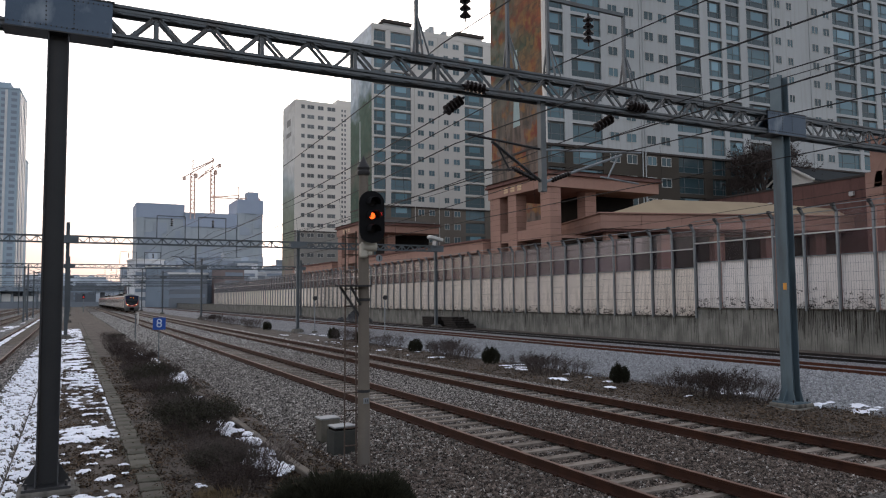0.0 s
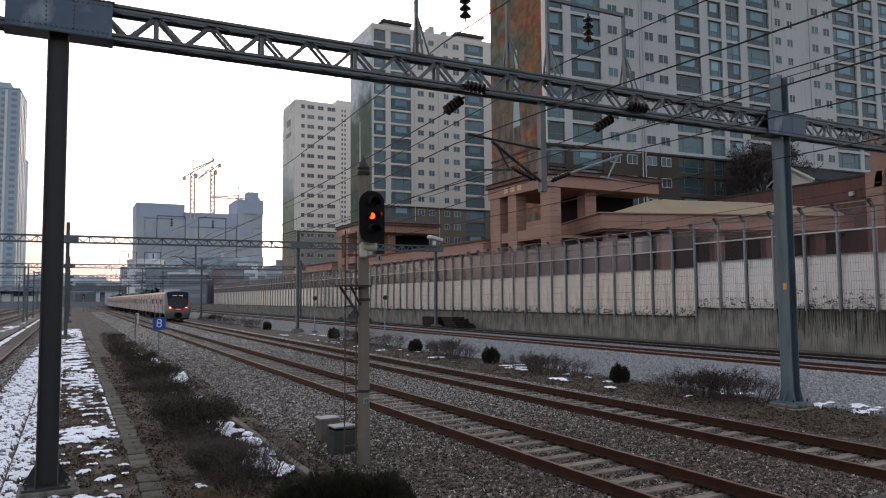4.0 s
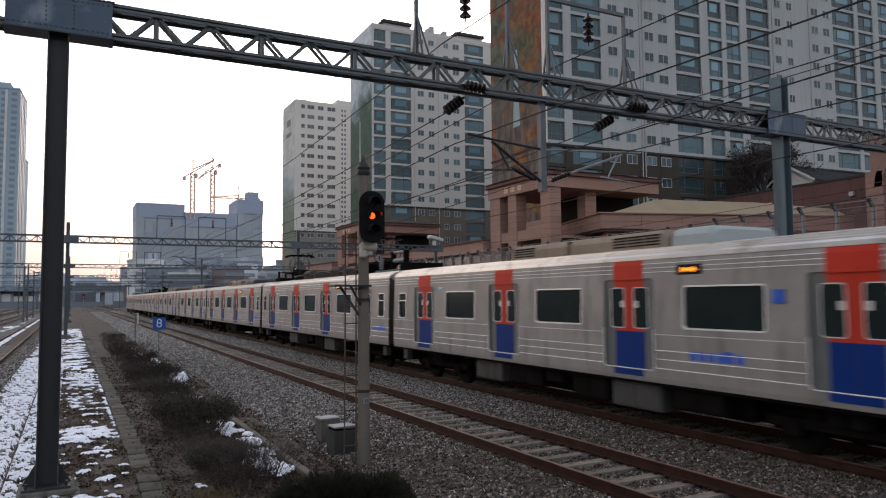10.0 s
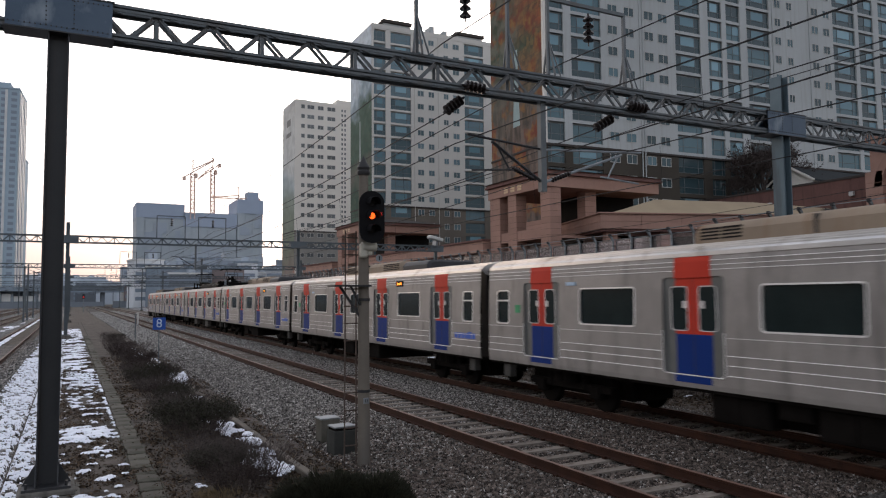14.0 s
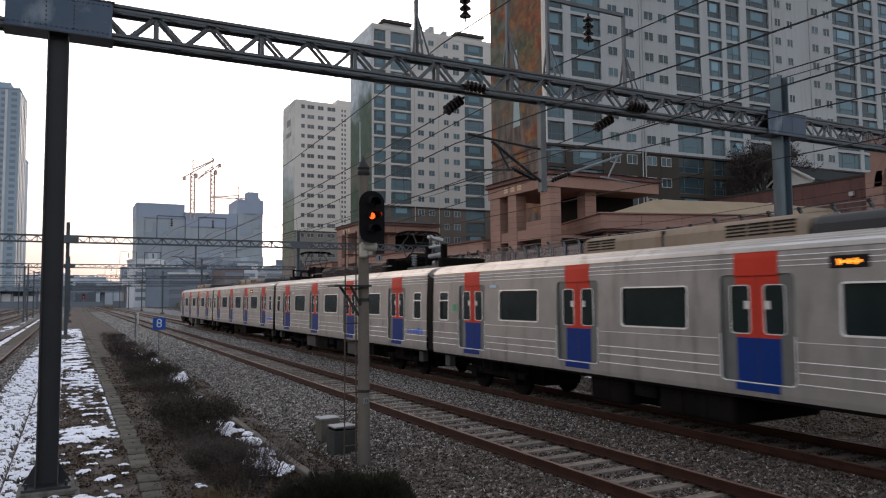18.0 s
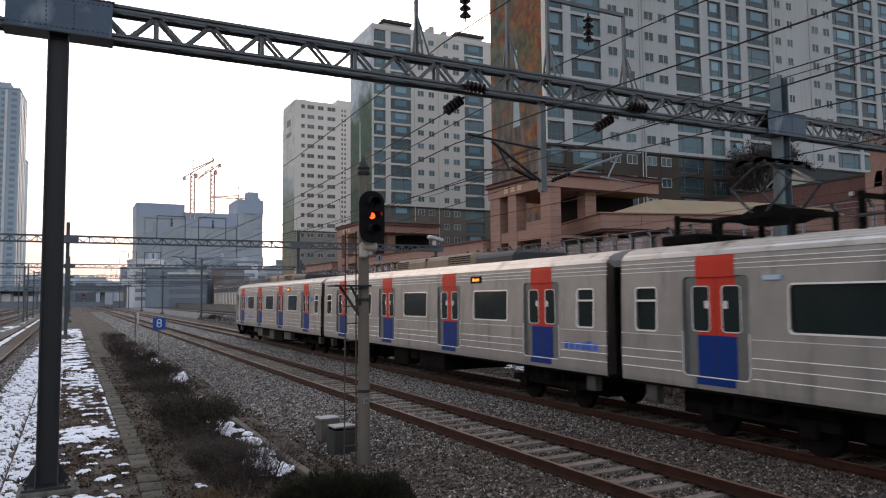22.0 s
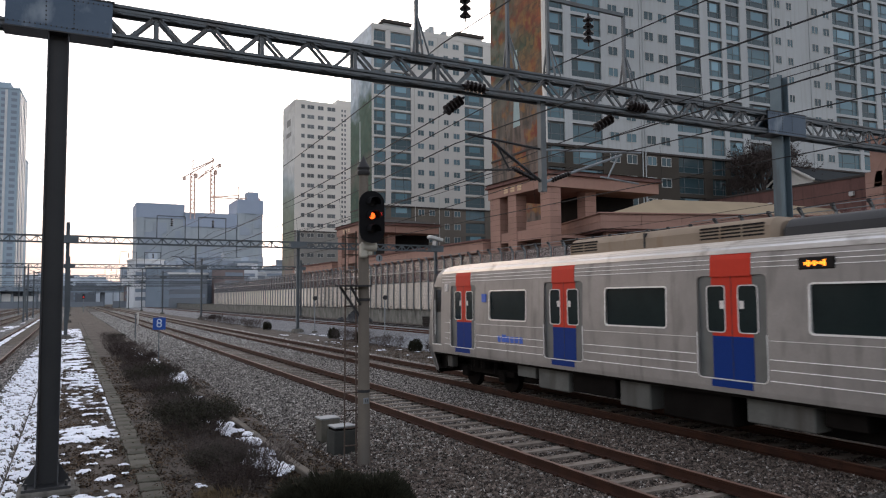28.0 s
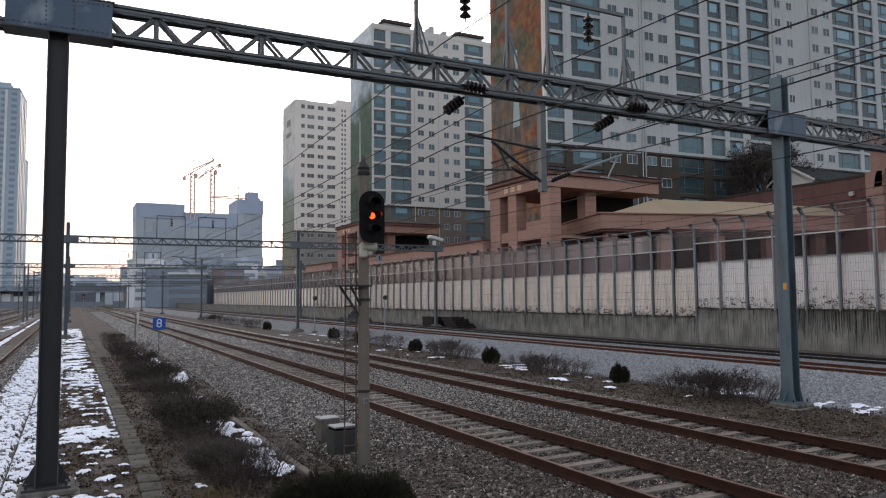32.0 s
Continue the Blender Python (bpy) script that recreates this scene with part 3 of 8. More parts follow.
# ---- cable trough path, kerb, dirt strip ----
trough = thing("cable_trough", "line of worn concrete cable trough lids sunk in the dirt", "cable trough", kind="structure")
LID = shared(Geo().box(-0.17, 0.17, -0.288, 0.288, -0.09, 0.0, 0.012), "lid", "slab")
rl = random.Random(5)
for k in range(105):
    part("lid", LID, None, trough, at=pose(1.21 + rl.uniform(-0.02, 0.02), 6.0 + 0.6 * k, -0.30 + rl.uniform(-0.014, 0.008), rl.uniform(-1.4, 1.4), rl.uniform(-2, 2), rl.uniform(-2.5, 2.5)))
part("trough_wall", Geo().box(0.985, 1.03, 4, 120, -0.45, -0.345), "slab", trough)
part("trough_wall", Geo().box(1.39, 1.435, 4, 120, -0.45, -0.34), "slab", trough)
kerb = thing("kerb", "pale concrete edging between shrubs and ballast", "kerb", kind="structure")
KERB = shared(Geo().box(-0.075, 0.075, -0.495, 0.495, -0.2, 0.0, 0.015), "kerb_stone", "concrete_pole")
for k in range(60):
    part("kerb_stone", KERB, None, kerb, at=pose(3.64 + rl.uniform(-0.02, 0.02), 5 + k, -0.235 + rl.uniform(-0.015, 0.01), 0, 0, rl.uniform(-0.8, 0.8)))


# ---- overhead line portals ----
def pole_parts(t, x, top, wide, y=0.0, near=True, m="steel"):
    """An H-shaped steel column, its flanges across the beam, with a stiffened foot on a concrete base."""
    g = Geo()
    w, zf = wide / 2, -0.2 if near else 0.0
    v, e, s = w * 0.88, 0.022, 0.012
    prof = [(-v, -w), (-v + e, -w), (-v + e, -s), (v - e, -s), (v - e, -w), (v, -w), (v, w), (v - e, w), (v - e, s), (-v + e, s), (-v + e, w), (-v, w)]
    n = len(prof)
    g.add([(x + a, y + b, z) for z in (zf, top) for a, b in prof], [(i, (i + 1) % n, n + (i + 1) % n, n + i) for i in range(n)] + [tuple(range(n - 1, -1, -1)), tuple(range(n, 2 * n))])
    c = part("column", g, m, t)
    part("foot", Geo().box(x - w - 0.16, x + w + 0.16, y - w - 0.16, y + w + 0.16, zf - 0.03, zf + 0.012), m, c)
    if near:
        for s in (-1, 1):
            for o in (-w + 0.02, 0.0, w - 0.02):
                for gus in ([(x + s * (w - 0.03), y), (x + s * (w + 0.17), y), (0, 1)],) if o == 0.0 else ([(x + o, y + s * w), (x + o, y + s * (w + 0.09)), (1, 0)],):
                    (xa, ya), (xb, yb), (ux, uy) = gus
                    part("stiffener", Geo().add([(px + 0.008 * e_ * ux, py + 0.008 * e_ * uy, pz) for e_ in (-1, 1) for px, py, pz in ((xa, ya, zf + 0.01), (xb, yb, zf + 0.01), (xa, ya, zf + 0.36))], [(0, 1, 2), (5, 4, 3), (0, 3, 4, 1), (1, 4, 5, 2), (2, 5, 3, 0)]), m, c)
    if near:
        for sx in (-1, 1):
            for sy in (-1, 1):
                part("bolt", Geo().rod((x + sx * (w + 0.1), y + sy * (w + 0.1), zf), (x + sx * (w + 0.1), y + sy * (w + 0.1), zf + 0.09), 0.022, n=6), "steel_dk", c)
    part("base", Geo().box(x - w - 0.3, x + w + 0.3, y - w - 0.3, y + w + 0.3, -0.6, zf - 0.12, 0.03).box(x - w - 0.22, x + w + 0.22, y - w - 0.22, y + w + 0.22, zf - 0.12, zf - 0.028, 0.02), "concrete", t, "weathered concrete base")


def hang_insulator(t, x, y, z0, z1, discs=4, r=0.13):
    n = discs
    h = (z0 - z1) / n
    prof = [(0.02, z0 - z1 + 0.06)]
    for k in range(n):
        zt = (n - k) * h
        prof += [(0.03, zt), (0.055, zt - 0.1 * h), (r, zt - 0.62 * h), (r * 0.95, zt - 0.7 * h), (0.03, zt - 0.74 * h)]
    prof += [(0.015, 0.0), (0.015, -0.08)]
    return part("insulator", Geo().lathe((x, y, z1), prof[::-1], 14), "porcelain", t, "dark ribbed insulator", rounded=True)


def strain_insulator(t, p0, p1, discs=5, r=0.13):
    p0, p1 = Vector(p0), Vector(p1)
    L = (p1 - p0).length
    h = L / discs
    prof = [(0.02, -0.08)]
    for k in range(discs):
        a = k * h
        prof += [(0.035, a), (r, a + 0.25 * h), (r, a + 0.5 * h), (0.04, a + 0.8 * h)]
    prof += [(0.02, L + 0.08)]
    ob = part("insulator", Geo().lathe((0, 0, 0), prof, 14), "porcelain", t, "dark ribbed strain insulator", rounded=True)
    ob.matrix_basis = Matrix.Translation(p0) @ (p1 - p0).to_track_quat("Z", "Y").to_matrix().to_4x4()
    return ob


def wire_frame(t, xa, xb, z0, z1, y, near):
    """An upright frame on the beam that carries a feeder insulator."""
    g = Geo()
    for x in (xa, xb):
        g.bar((x, y, z0), (x, y, z1), 0.07, 0.07)
        if near:
            for s in (-1, 1):
                g.bar((x + 0.02, y + s * 0.24, z0), (x, y, z0 + 0.95), 0.035, 0.035)
                g.bar((x + s * 0.17, y - 0.24, z0), (x, y, z0 + 0.95), 0.03, 0.03)
    g.bar((xa, y, z1), (xb, y, z1), 0.08, 0.08)
    f = part("feeder_frame", g, "steel" if near else "steel_far", t)
    hang_insulator(f, (xa + xb) / 2 + 0.05, y, z1 - 0.2, z1 - 0.85, 4)


def beam(t, x0, x1, zb, zt, y, near, first):
    w = 0.125
    for sy in (-w, w):
        for z in (zb + 0.04, zt - 0.04):
            c = Geo().box(x0, x1, y + sy - 0.045, y + sy + 0.045, z - 0.012, z + 0.012)
            c.box(x0, x1, y + sy - 0.045 if sy < 0 else y + sy + 0.025, y + sy - 0.025 if sy < 0 else y + sy + 0.045, z - 0.06, z + 0.06)
            part("chord", c, "steel" if near else "steel_far", t)
    p = 0.905
    up = Geo().bar((0, 0, zb + 0.06), (p / 2, 0, zt - 0.06), 0.02, 0.06)
    dn = Geo().bar((0, 0, zt - 0.06), (p / 2, 0, zb + 0.06), 0.02, 0.06)
    vt = Geo().box(-0.035, 0.035, -0.012, 0.012, zb + 0.06, zt - 0.06)
    hz = Geo().bar((0, -w, 0), (p / 2, w, 0), 0.04, 0.02)
    if near:
        up, dn, vt, hz = (shared(q, "brace", "steel") for q in (up, dn, vt, hz))
    rest = {-1: Geo(), 1: Geo()}
    n0 = int((x0 - first) / p)
    x = first + n0 * p
    k = n0
    while x < x1 - p:
        for sy in (-w + 0.03, w - 0.03):
            for src, o in ((dn, 0.0), (up, p / 2)):
                if near:
                    part("brace", src, None, t, at=pose(x + o, y + sy, 0))
                else:
                    rest[1 if sy > 0 else -1].add([(a + x + o, b + y + sy, c) for a, b, c in src.v], src.f)
            if k % 2 == 0:
                if near:
                    part("brace", vt, None, t, at=pose(x, y + sy, 0))
                else:
                    rest[1 if sy > 0 else -1].add([(a + x, b + y + sy, c) for a, b, c in vt.v], vt.f)
        for z in (zb + 0.05, zt - 0.05):
            if near:
                part("brace", hz, None, t, at=pose(x, y, z))
        k += 1
        x += p
    if not near:
        for q in rest.values():
            tagged(part("lattice", q, "steel_far", t), kind="stuff")


def head_plate(t, x0, x1, zb, zt, y):
    pl = part("head_plate", Geo().box(x0, x1, y - 0.215, y - 0.2, zb - 0.02, zt + 0.0).box(x0, x1, y + 0.2, y + 0.215, zb - 0.02, zt), "plate", t, "riveted grey steel plate")
    rv = Geo()
    for k in range(int((x1 - x0) / 0.075)):
        for z in (zb + 0.05, zt - 0.06):
            rv.lathe((x0 + 0.04 + 0.075 * k, y - 0.215, z), [(0.014, 0.0), (0.012, -0.012)], 6, "y")
    xm = (x0 + x1) / 2
    for k in range(7):
        for x in (xm - 0.2, xm + 0.2):
            rv.lathe((x, y - 0.215, zb + 0.06 + k * 0.075), [(0.014, 0.0), (0.012, -0.012)], 6, "y")
    tagged(part("rivets", rv, "steel_dk", pl), kind="stuff")
    part("cover", Geo().box(x0 - 0.03, x1 + 0.03, y - 0.23, y + 0.23, zt + 0.0, zt + 0.025).box(x0 - 0.03, x1 + 0.03, y - 0.23, y + 0.23, zb - 0.04, zb - 0.02), "steel_backlit", pl)


def drop_post(t, x, y, ztop, zb, xa, xb, near):
    """A hanging post with an arm on either side that holds the wires over both tracks."""
    d = part("drop_post", Geo().box(x - 0.07, x + 0.07, y - 0.07, y + 0.07, zb, ztop), "steel", t)
    for s, xe in ((-1, xa), (1, xb)):
        g = Geo().rod((x, y, zb + 0.2), (xe - s * 0.25, y, zb + 1.02), 0.035, n=6)
        g.rod((x, y, zb + 0.95), (xe + s * 0.35, y, zb + 1.12), 0.028, n=6)
        g.rod((xe - s * 0.9, y, zb + 0.45), (xe + s * 0.25, y, zb + 0.36), 0.022, n=6)
        g.rod((xe - s * 0.7, y, zb + 0.42), (xe - s * 0.35, y, zb + 1.0), 0.022, n=6)
        part("cantilever", g, "steel_dk" if s < 0 else "steel_lt", d)
        if near:
            strain_insulator(d, (x + s * 0.25, y, zb + 0.28), (x + s * 0.75, y, zb + 0.47), 7, 0.06)


def portal(y, poles, x0, x1, zb, zt, near=False, wide=0.3, frames=True, dy=9.29):
    t = thing("overhead_line_portal", "dark green-grey steel lattice portal over the tracks", "portal", "overhead line portals", at=pose(0, y, 0))
    for x in poles:
        # The left near column gets the copy darkened for backlight.
        pole_parts(t, x, zt + 1.05 if near or x > -3 else zt, wide, 0.0, near, ("steel_backlit" if x < 5 else "steel_pole") if near else "steel_far")
    beam(t, x0, x1, zb, zt, 0.0, near, 1.21)
    for x in poles:
        if near:
            head_plate(t, x - 0.75, x + 0.78, zb, zt, 0.0)
        else:
            part("head_plate", Geo().box(x - 0.7, x + 0.75, -0.3, 0.3, zb - 0.02, zt + 0.02), "steel_far", t)
    if frames:
        wire_frame(t, 6.2, 8.42, zt, zt + 1.85, 0.0, near)
        wire_frame(t, 9.5, 11.75, zt, zt + 1.85, 0.0, near)
    drop_post(t, dy, 0.0, zb + 0.1, zb - 2.03, TRACKS["A"], TRACKS["B"], near)
    return t


main = portal(13.1, (-0.27, 17.28, 32.0), -9.0, 32.6, 7.03, 7.61, True, 0.35)
main["label"] = "riveted dark green-grey steel lattice portal on columns over the tracks"
strain_insulator(main, (7.18, -0.3, 7.06), (7.66, -0.3, 7.03), 5, 0.115)
strain_insulator(main, (6.98, 0.2, 6.62), (7.36, 0.2, 6.92), 5, 0.12)
strain_insulator(main, (11.6, -0.3, 7.16), (12.15, -0.3, 7.13), 5, 0.115)
strain_insulator(main, (11.0, 0.2, 6.66), (11.5, 0.2, 6.95), 5, 0.12)
part("marker_tag", Geo().box(16.92, 17.06, -0.17, -0.163, 2.8, 2.98), mat("orange_tag", (0.75, 0.33, 0.06), None, 9, 0.5, bump=0), main, "small orange marker tag")
portal(63.5, (-0.3, 18.1, 32.0), -14.0, 32.6, 7.2, 7.78)
portal(114.0, (-0.3, 17.6, 33.0), -16.0, 33.6, 7.25, 7.83)
for k in range(5):
    portal(165 + 51 * k, (-0.3, 17.5), -20.0, 36.0, 7.2, 7.8, frames=(k < 2))


# ---- wires ----
def wire(label, x, z, y0, y1, r, sag=0.35, ends=(), step=50.5, first=13.1, drift=0.0):
    g = Geo()
    ys = [y0 + (y1 - y0) * i / max(8, int((y1 - y0) / 4)) for i in range(max(8, int((y1 - y0) / 4)) + 1)]
    pts = []
    for y in ys:
        f = ((y - first) / step) % 1
        pts.append((x + drift * (y - first), y, z - 4 * sag * f * (1 - f)))
    g.tube(pts, r)
    return solo("overhead_wire", g, "wire", label, "wire", "overhead wires")


for xc in (TRACKS["A"], TRACKS["B"]):
    wire("dark catenary wire hung over the track", xc - 0.1, 6.18, -10, 320, 0.013, 0.55)
    wire("dark contact wire over the track", xc, 5.25, -10, 320, 0.011, 0.03)
    dr = Geo()
    for k in range(60):
        y = -8 + 5 * k
        f = ((y - 13.1) / 50.5) % 1
        dr.rod((xc - 0.05, y, 5.24), (xc - 0.1, y, 6.18 - 2.2 * f * (1 - f)), 0.004, n=4, cap=False)
    tagged(solo("droppers", dr, "wire", "thin dropper wires between catenary and contact wire", "wire"), kind="stuff")
wire("dark feeder wire under the portal insulators", 7.36, 8.48, -10, 320, 0.014, 0.7)
wire("dark feeder wire under the portal insulators", 10.66, 8.48, -10, 320, 0.014, 0.7)
wire("strain wire anchored to the portal beam", 7.0, 6.6, 13.3, 320, 0.013, 0.5)
wire("strain wire anchored to the portal beam", 11.0, 6.64, 13.3, 320, 0.013, 0.5)
wire("strain wire anchored to the portal beam", 12.5, 7.2, -10, 13.0, 0.012, 0.3)
wire("earth wire along the column tops", 17.5, 8.75, -10, 320, 0.012, 0.5)
wire("dark wire over the siding", 25.1, 6.2, -10, 320, 0.013, 0.5)
wire("dark wire over the siding", 25.2, 5.3, -10, 320, 0.008, 0.05)
wire("dark wire over the siding", 29.1, 6.2, -10, 320, 0.013, 0.5)
wire("thin cable along the wall poles", 31.6, 7.6, -10, 320, 0.013, 0.5)


# ---- retaining wall with noise panels ----
WX, STEP_Y, BAY = 36.0, 33.9, 1.965
wall = thing("retaining_wall", "stained concrete retaining wall topped with off-white noise panels and a wire fence", "wall", kind="structure")
for y0, y1, zt in ((-40, STEP_Y, 1.78), (STEP_Y, 420, 1.22)):
    n = max(1, int((y1 - y0) / 9.8)) if y1 < 300 else 39
    for k in range(n):
        a, b = y0 + (y1 - y0) * k / n, y0 + (y1 - y0) * (k + 1) / n
        part("concrete_section", Geo().box(WX, WX + 0.6, a + 0.012, b - 0.012, -0.6, zt, 0.02), "wall_concrete", wall)
    part("coping", Geo().box(WX - 0.06, WX + 0.62, y0, y1, zt + 0.004, zt + 0.07), "slab", wall)
M["net_wire"] = mat("dull_grey_net_wire", (0.07, 0.068, 0.068), None, 3, 0.7, 0.1, bump=0)
POST = {}
for zt, key in ((1.78, "hi"), (1.22, "lo")):
    up = 0.32 if key == "hi" else 0.0
    b0 = zt + 0.075
    pm, pn, gl1, gl2, rl1 = b0 + 0.0, 4.42 + up, 5.68 + up, 6.85 + up * 0.9, 7.3 + up * 0.6
    g = Geo().box(-0.13, 0.02, -0.05, 0.05, b0 - 0.1, gl2)
    arm = Geo().add([(-0.13, -0.06, gl2 - 0.12), (0.02, -0.06, gl2 - 0.12), (0.02, 0.06, gl2 - 0.12), (-0.13, 0.06, gl2 - 0.12), (-0.44, -0.06, rl1 - 0.17), (-0.28, -0.06, rl1 - 0.02), (-0.28, 0.06, rl1 - 0.02), (-0.44, 0.06, rl1 - 0.17)],
                    [(0, 1, 5, 4), (2, 3, 7, 6), (0, 4, 7, 3), (1, 2, 6, 5), (4, 5, 6, 7), (3, 2, 1, 0)])
    cut, ya, yb, za = 0.14, 0.09, BAY - 0.09, b0 + 0.03
    outline = [(ya + cut, za), (yb - cut, za), (yb - 0.3 * cut, za + 0.3 * cut), (yb, za + cut), (yb, pn), (ya, pn), (ya, za + cut), (ya + 0.3 * cut, za + 0.3 * cut)]
    sheet = Geo().add([(x, y, z) for x in (-0.03, 0.06) for y, z in outline], [tuple(range(8)), tuple(range(15, 7, -1))] + [(i, (i + 1) % 8, 8 + (i + 1) % 8, 8 + i) for i in range(8)])
    POST[key] = dict(post=shared(g, "fence_post", "steel_lt"), arm=shared(arm, "post_arm", "steel" if key == "hi" else "steel_lt"), panel=shared(sheet, "noise_panel", "panel" if key == "hi" else "panel_cr"),
                     pane=shared(Geo().box(0.0, 0.02, 0.08, BAY - 0.08, pn + 0.05, gl1 - 0.03), "smoked_pane", "pane_br"),
                     upper=shared(Geo().box(0.0, 0.02, 0.08, BAY - 0.08, gl1 + 0.05, gl2 - 0.04), "clear_pane", "pane_cl"), mid=shared(Geo().box(-0.1, 0.05, 0.055, BAY - 0.055, gl1 - 0.035, gl1 + 0.035), "mid_rail", "frame_w"),
                     rail=shared(Geo().box(-0.08, 0.04, 0.076, BAY - 0.076, gl2 - 0.02, gl2 + 0.015).bar((-0.36, 0.0, rl1 - 0.1), (-0.36, BAY, rl1 - 0.1), 0.045, 0.045).box(-0.05, 0.05, 0.076, BAY - 0.076, pn - 0.0, pn + 0.05), "rail", "steel_lt"))
    POST[key]["clamp"] = shared(Geo().box(-0.46, -0.26, -0.085, 0.085, rl1 - 0.2, rl1 - 0.02, 0.02), "clamp", "steel_dk")
    w = Geo()
    for k in range(1, 14):
        yy = BAY * k / 14
        w.box(-0.145, -0.137, yy - 0.004, yy + 0.004, b0, pn)
    for k in range(6):
        zz = b0 + 0.1 + (pn - b0 - 0.1) * k / 6
        w.box(-0.146, -0.138, 0.076, BAY - 0.076, zz - 0.006, zz + 0.006)
    POST[key]["net"] = shared(w, "wire_net", "steel_lt" if key == "hi" else "net_wire")
for k in range(-18, 110):
    y = STEP_Y + BAY * k
    q = POST["hi" if k < 0 else "lo"]
    if -12 <= k < 90:
        fp = part("fence_post", q["post"], None, wall, at=pose(WX - 0.02, y, 0))
        part("post_arm", q["arm"], None, fp)
        if k < 16:
            part("clamp", q["clamp"], None, fp)
        part("noise_panel", q["panel"], None, wall, at=pose(WX + 0.05, y, 0))
        part("smoked_pane", q["pane"], None, wall, at=pose(WX + 0.05, y, 0))
        part("clear_pane", q["upper"], None, wall, at=pose(WX + 0.05, y, 0))
        part("mid_rail", q["mid"], None, wall, at=pose(WX - 0.02, y, 0))
        part("fence_rail", q["rail"], None, wall, at=pose(WX - 0.02, y, 0))
        if k < 42:
            part("wire_net", q["net"], None, wall, at=pose(WX - 0.02, y, 0))
street = solo("street", Geo().box(WX + 0.6, 2000, -60, 900, -0.45, 1.0), mat("street_asphalt", (0.06, 0.06, 0.062), None, 1, 0.9), "raised asphalt street behind the retaining wall", "street", kind="structure")


# ---- apartment towers ----
FLOOR, BAND = 2.87, 22.0


def window_meshes(w, h, bays, tall, glass):
    """Frame, panes and painted sky reflections of one window, centred at its foot."""
    f = 0.07
    cuts = [0, 0.23, 0.8, 1] if bays == 3 and tall else [i / bays for i in range(bays + 1)]
    xs = [q for c in cuts for q in (-w / 2 + (w - f) * c, -w / 2 + f + (w - f) * c)]
    zs = [0, f] + ([0.38 * h - 0.03, 0.38 * h + 0.03] if tall else []) + [h - f, h]
    g = lattice(xs, zs, lambda i, j: i % 2 == 0 or j % 2 == 0, -0.05, 0.05)
    fr = shared(g, "window", "frame_dk" if tall else "frame_w")
    pn = shared(Geo().box(-w / 2 + 0.02, w / 2 - 0.02, 0.0, 0.03, 0.02, h - 0.02), "pane", glass)
    bl = shared(Geo().box(-w / 2 + w * cuts[1] + 0.05, w / 2 - (w * 0.2 - 0.01 if bays > 2 else 0.08), -0.012, -0.004, 0.42 * h, h - f), "blind", "blind") if tall else None
    return fr, pn, bl


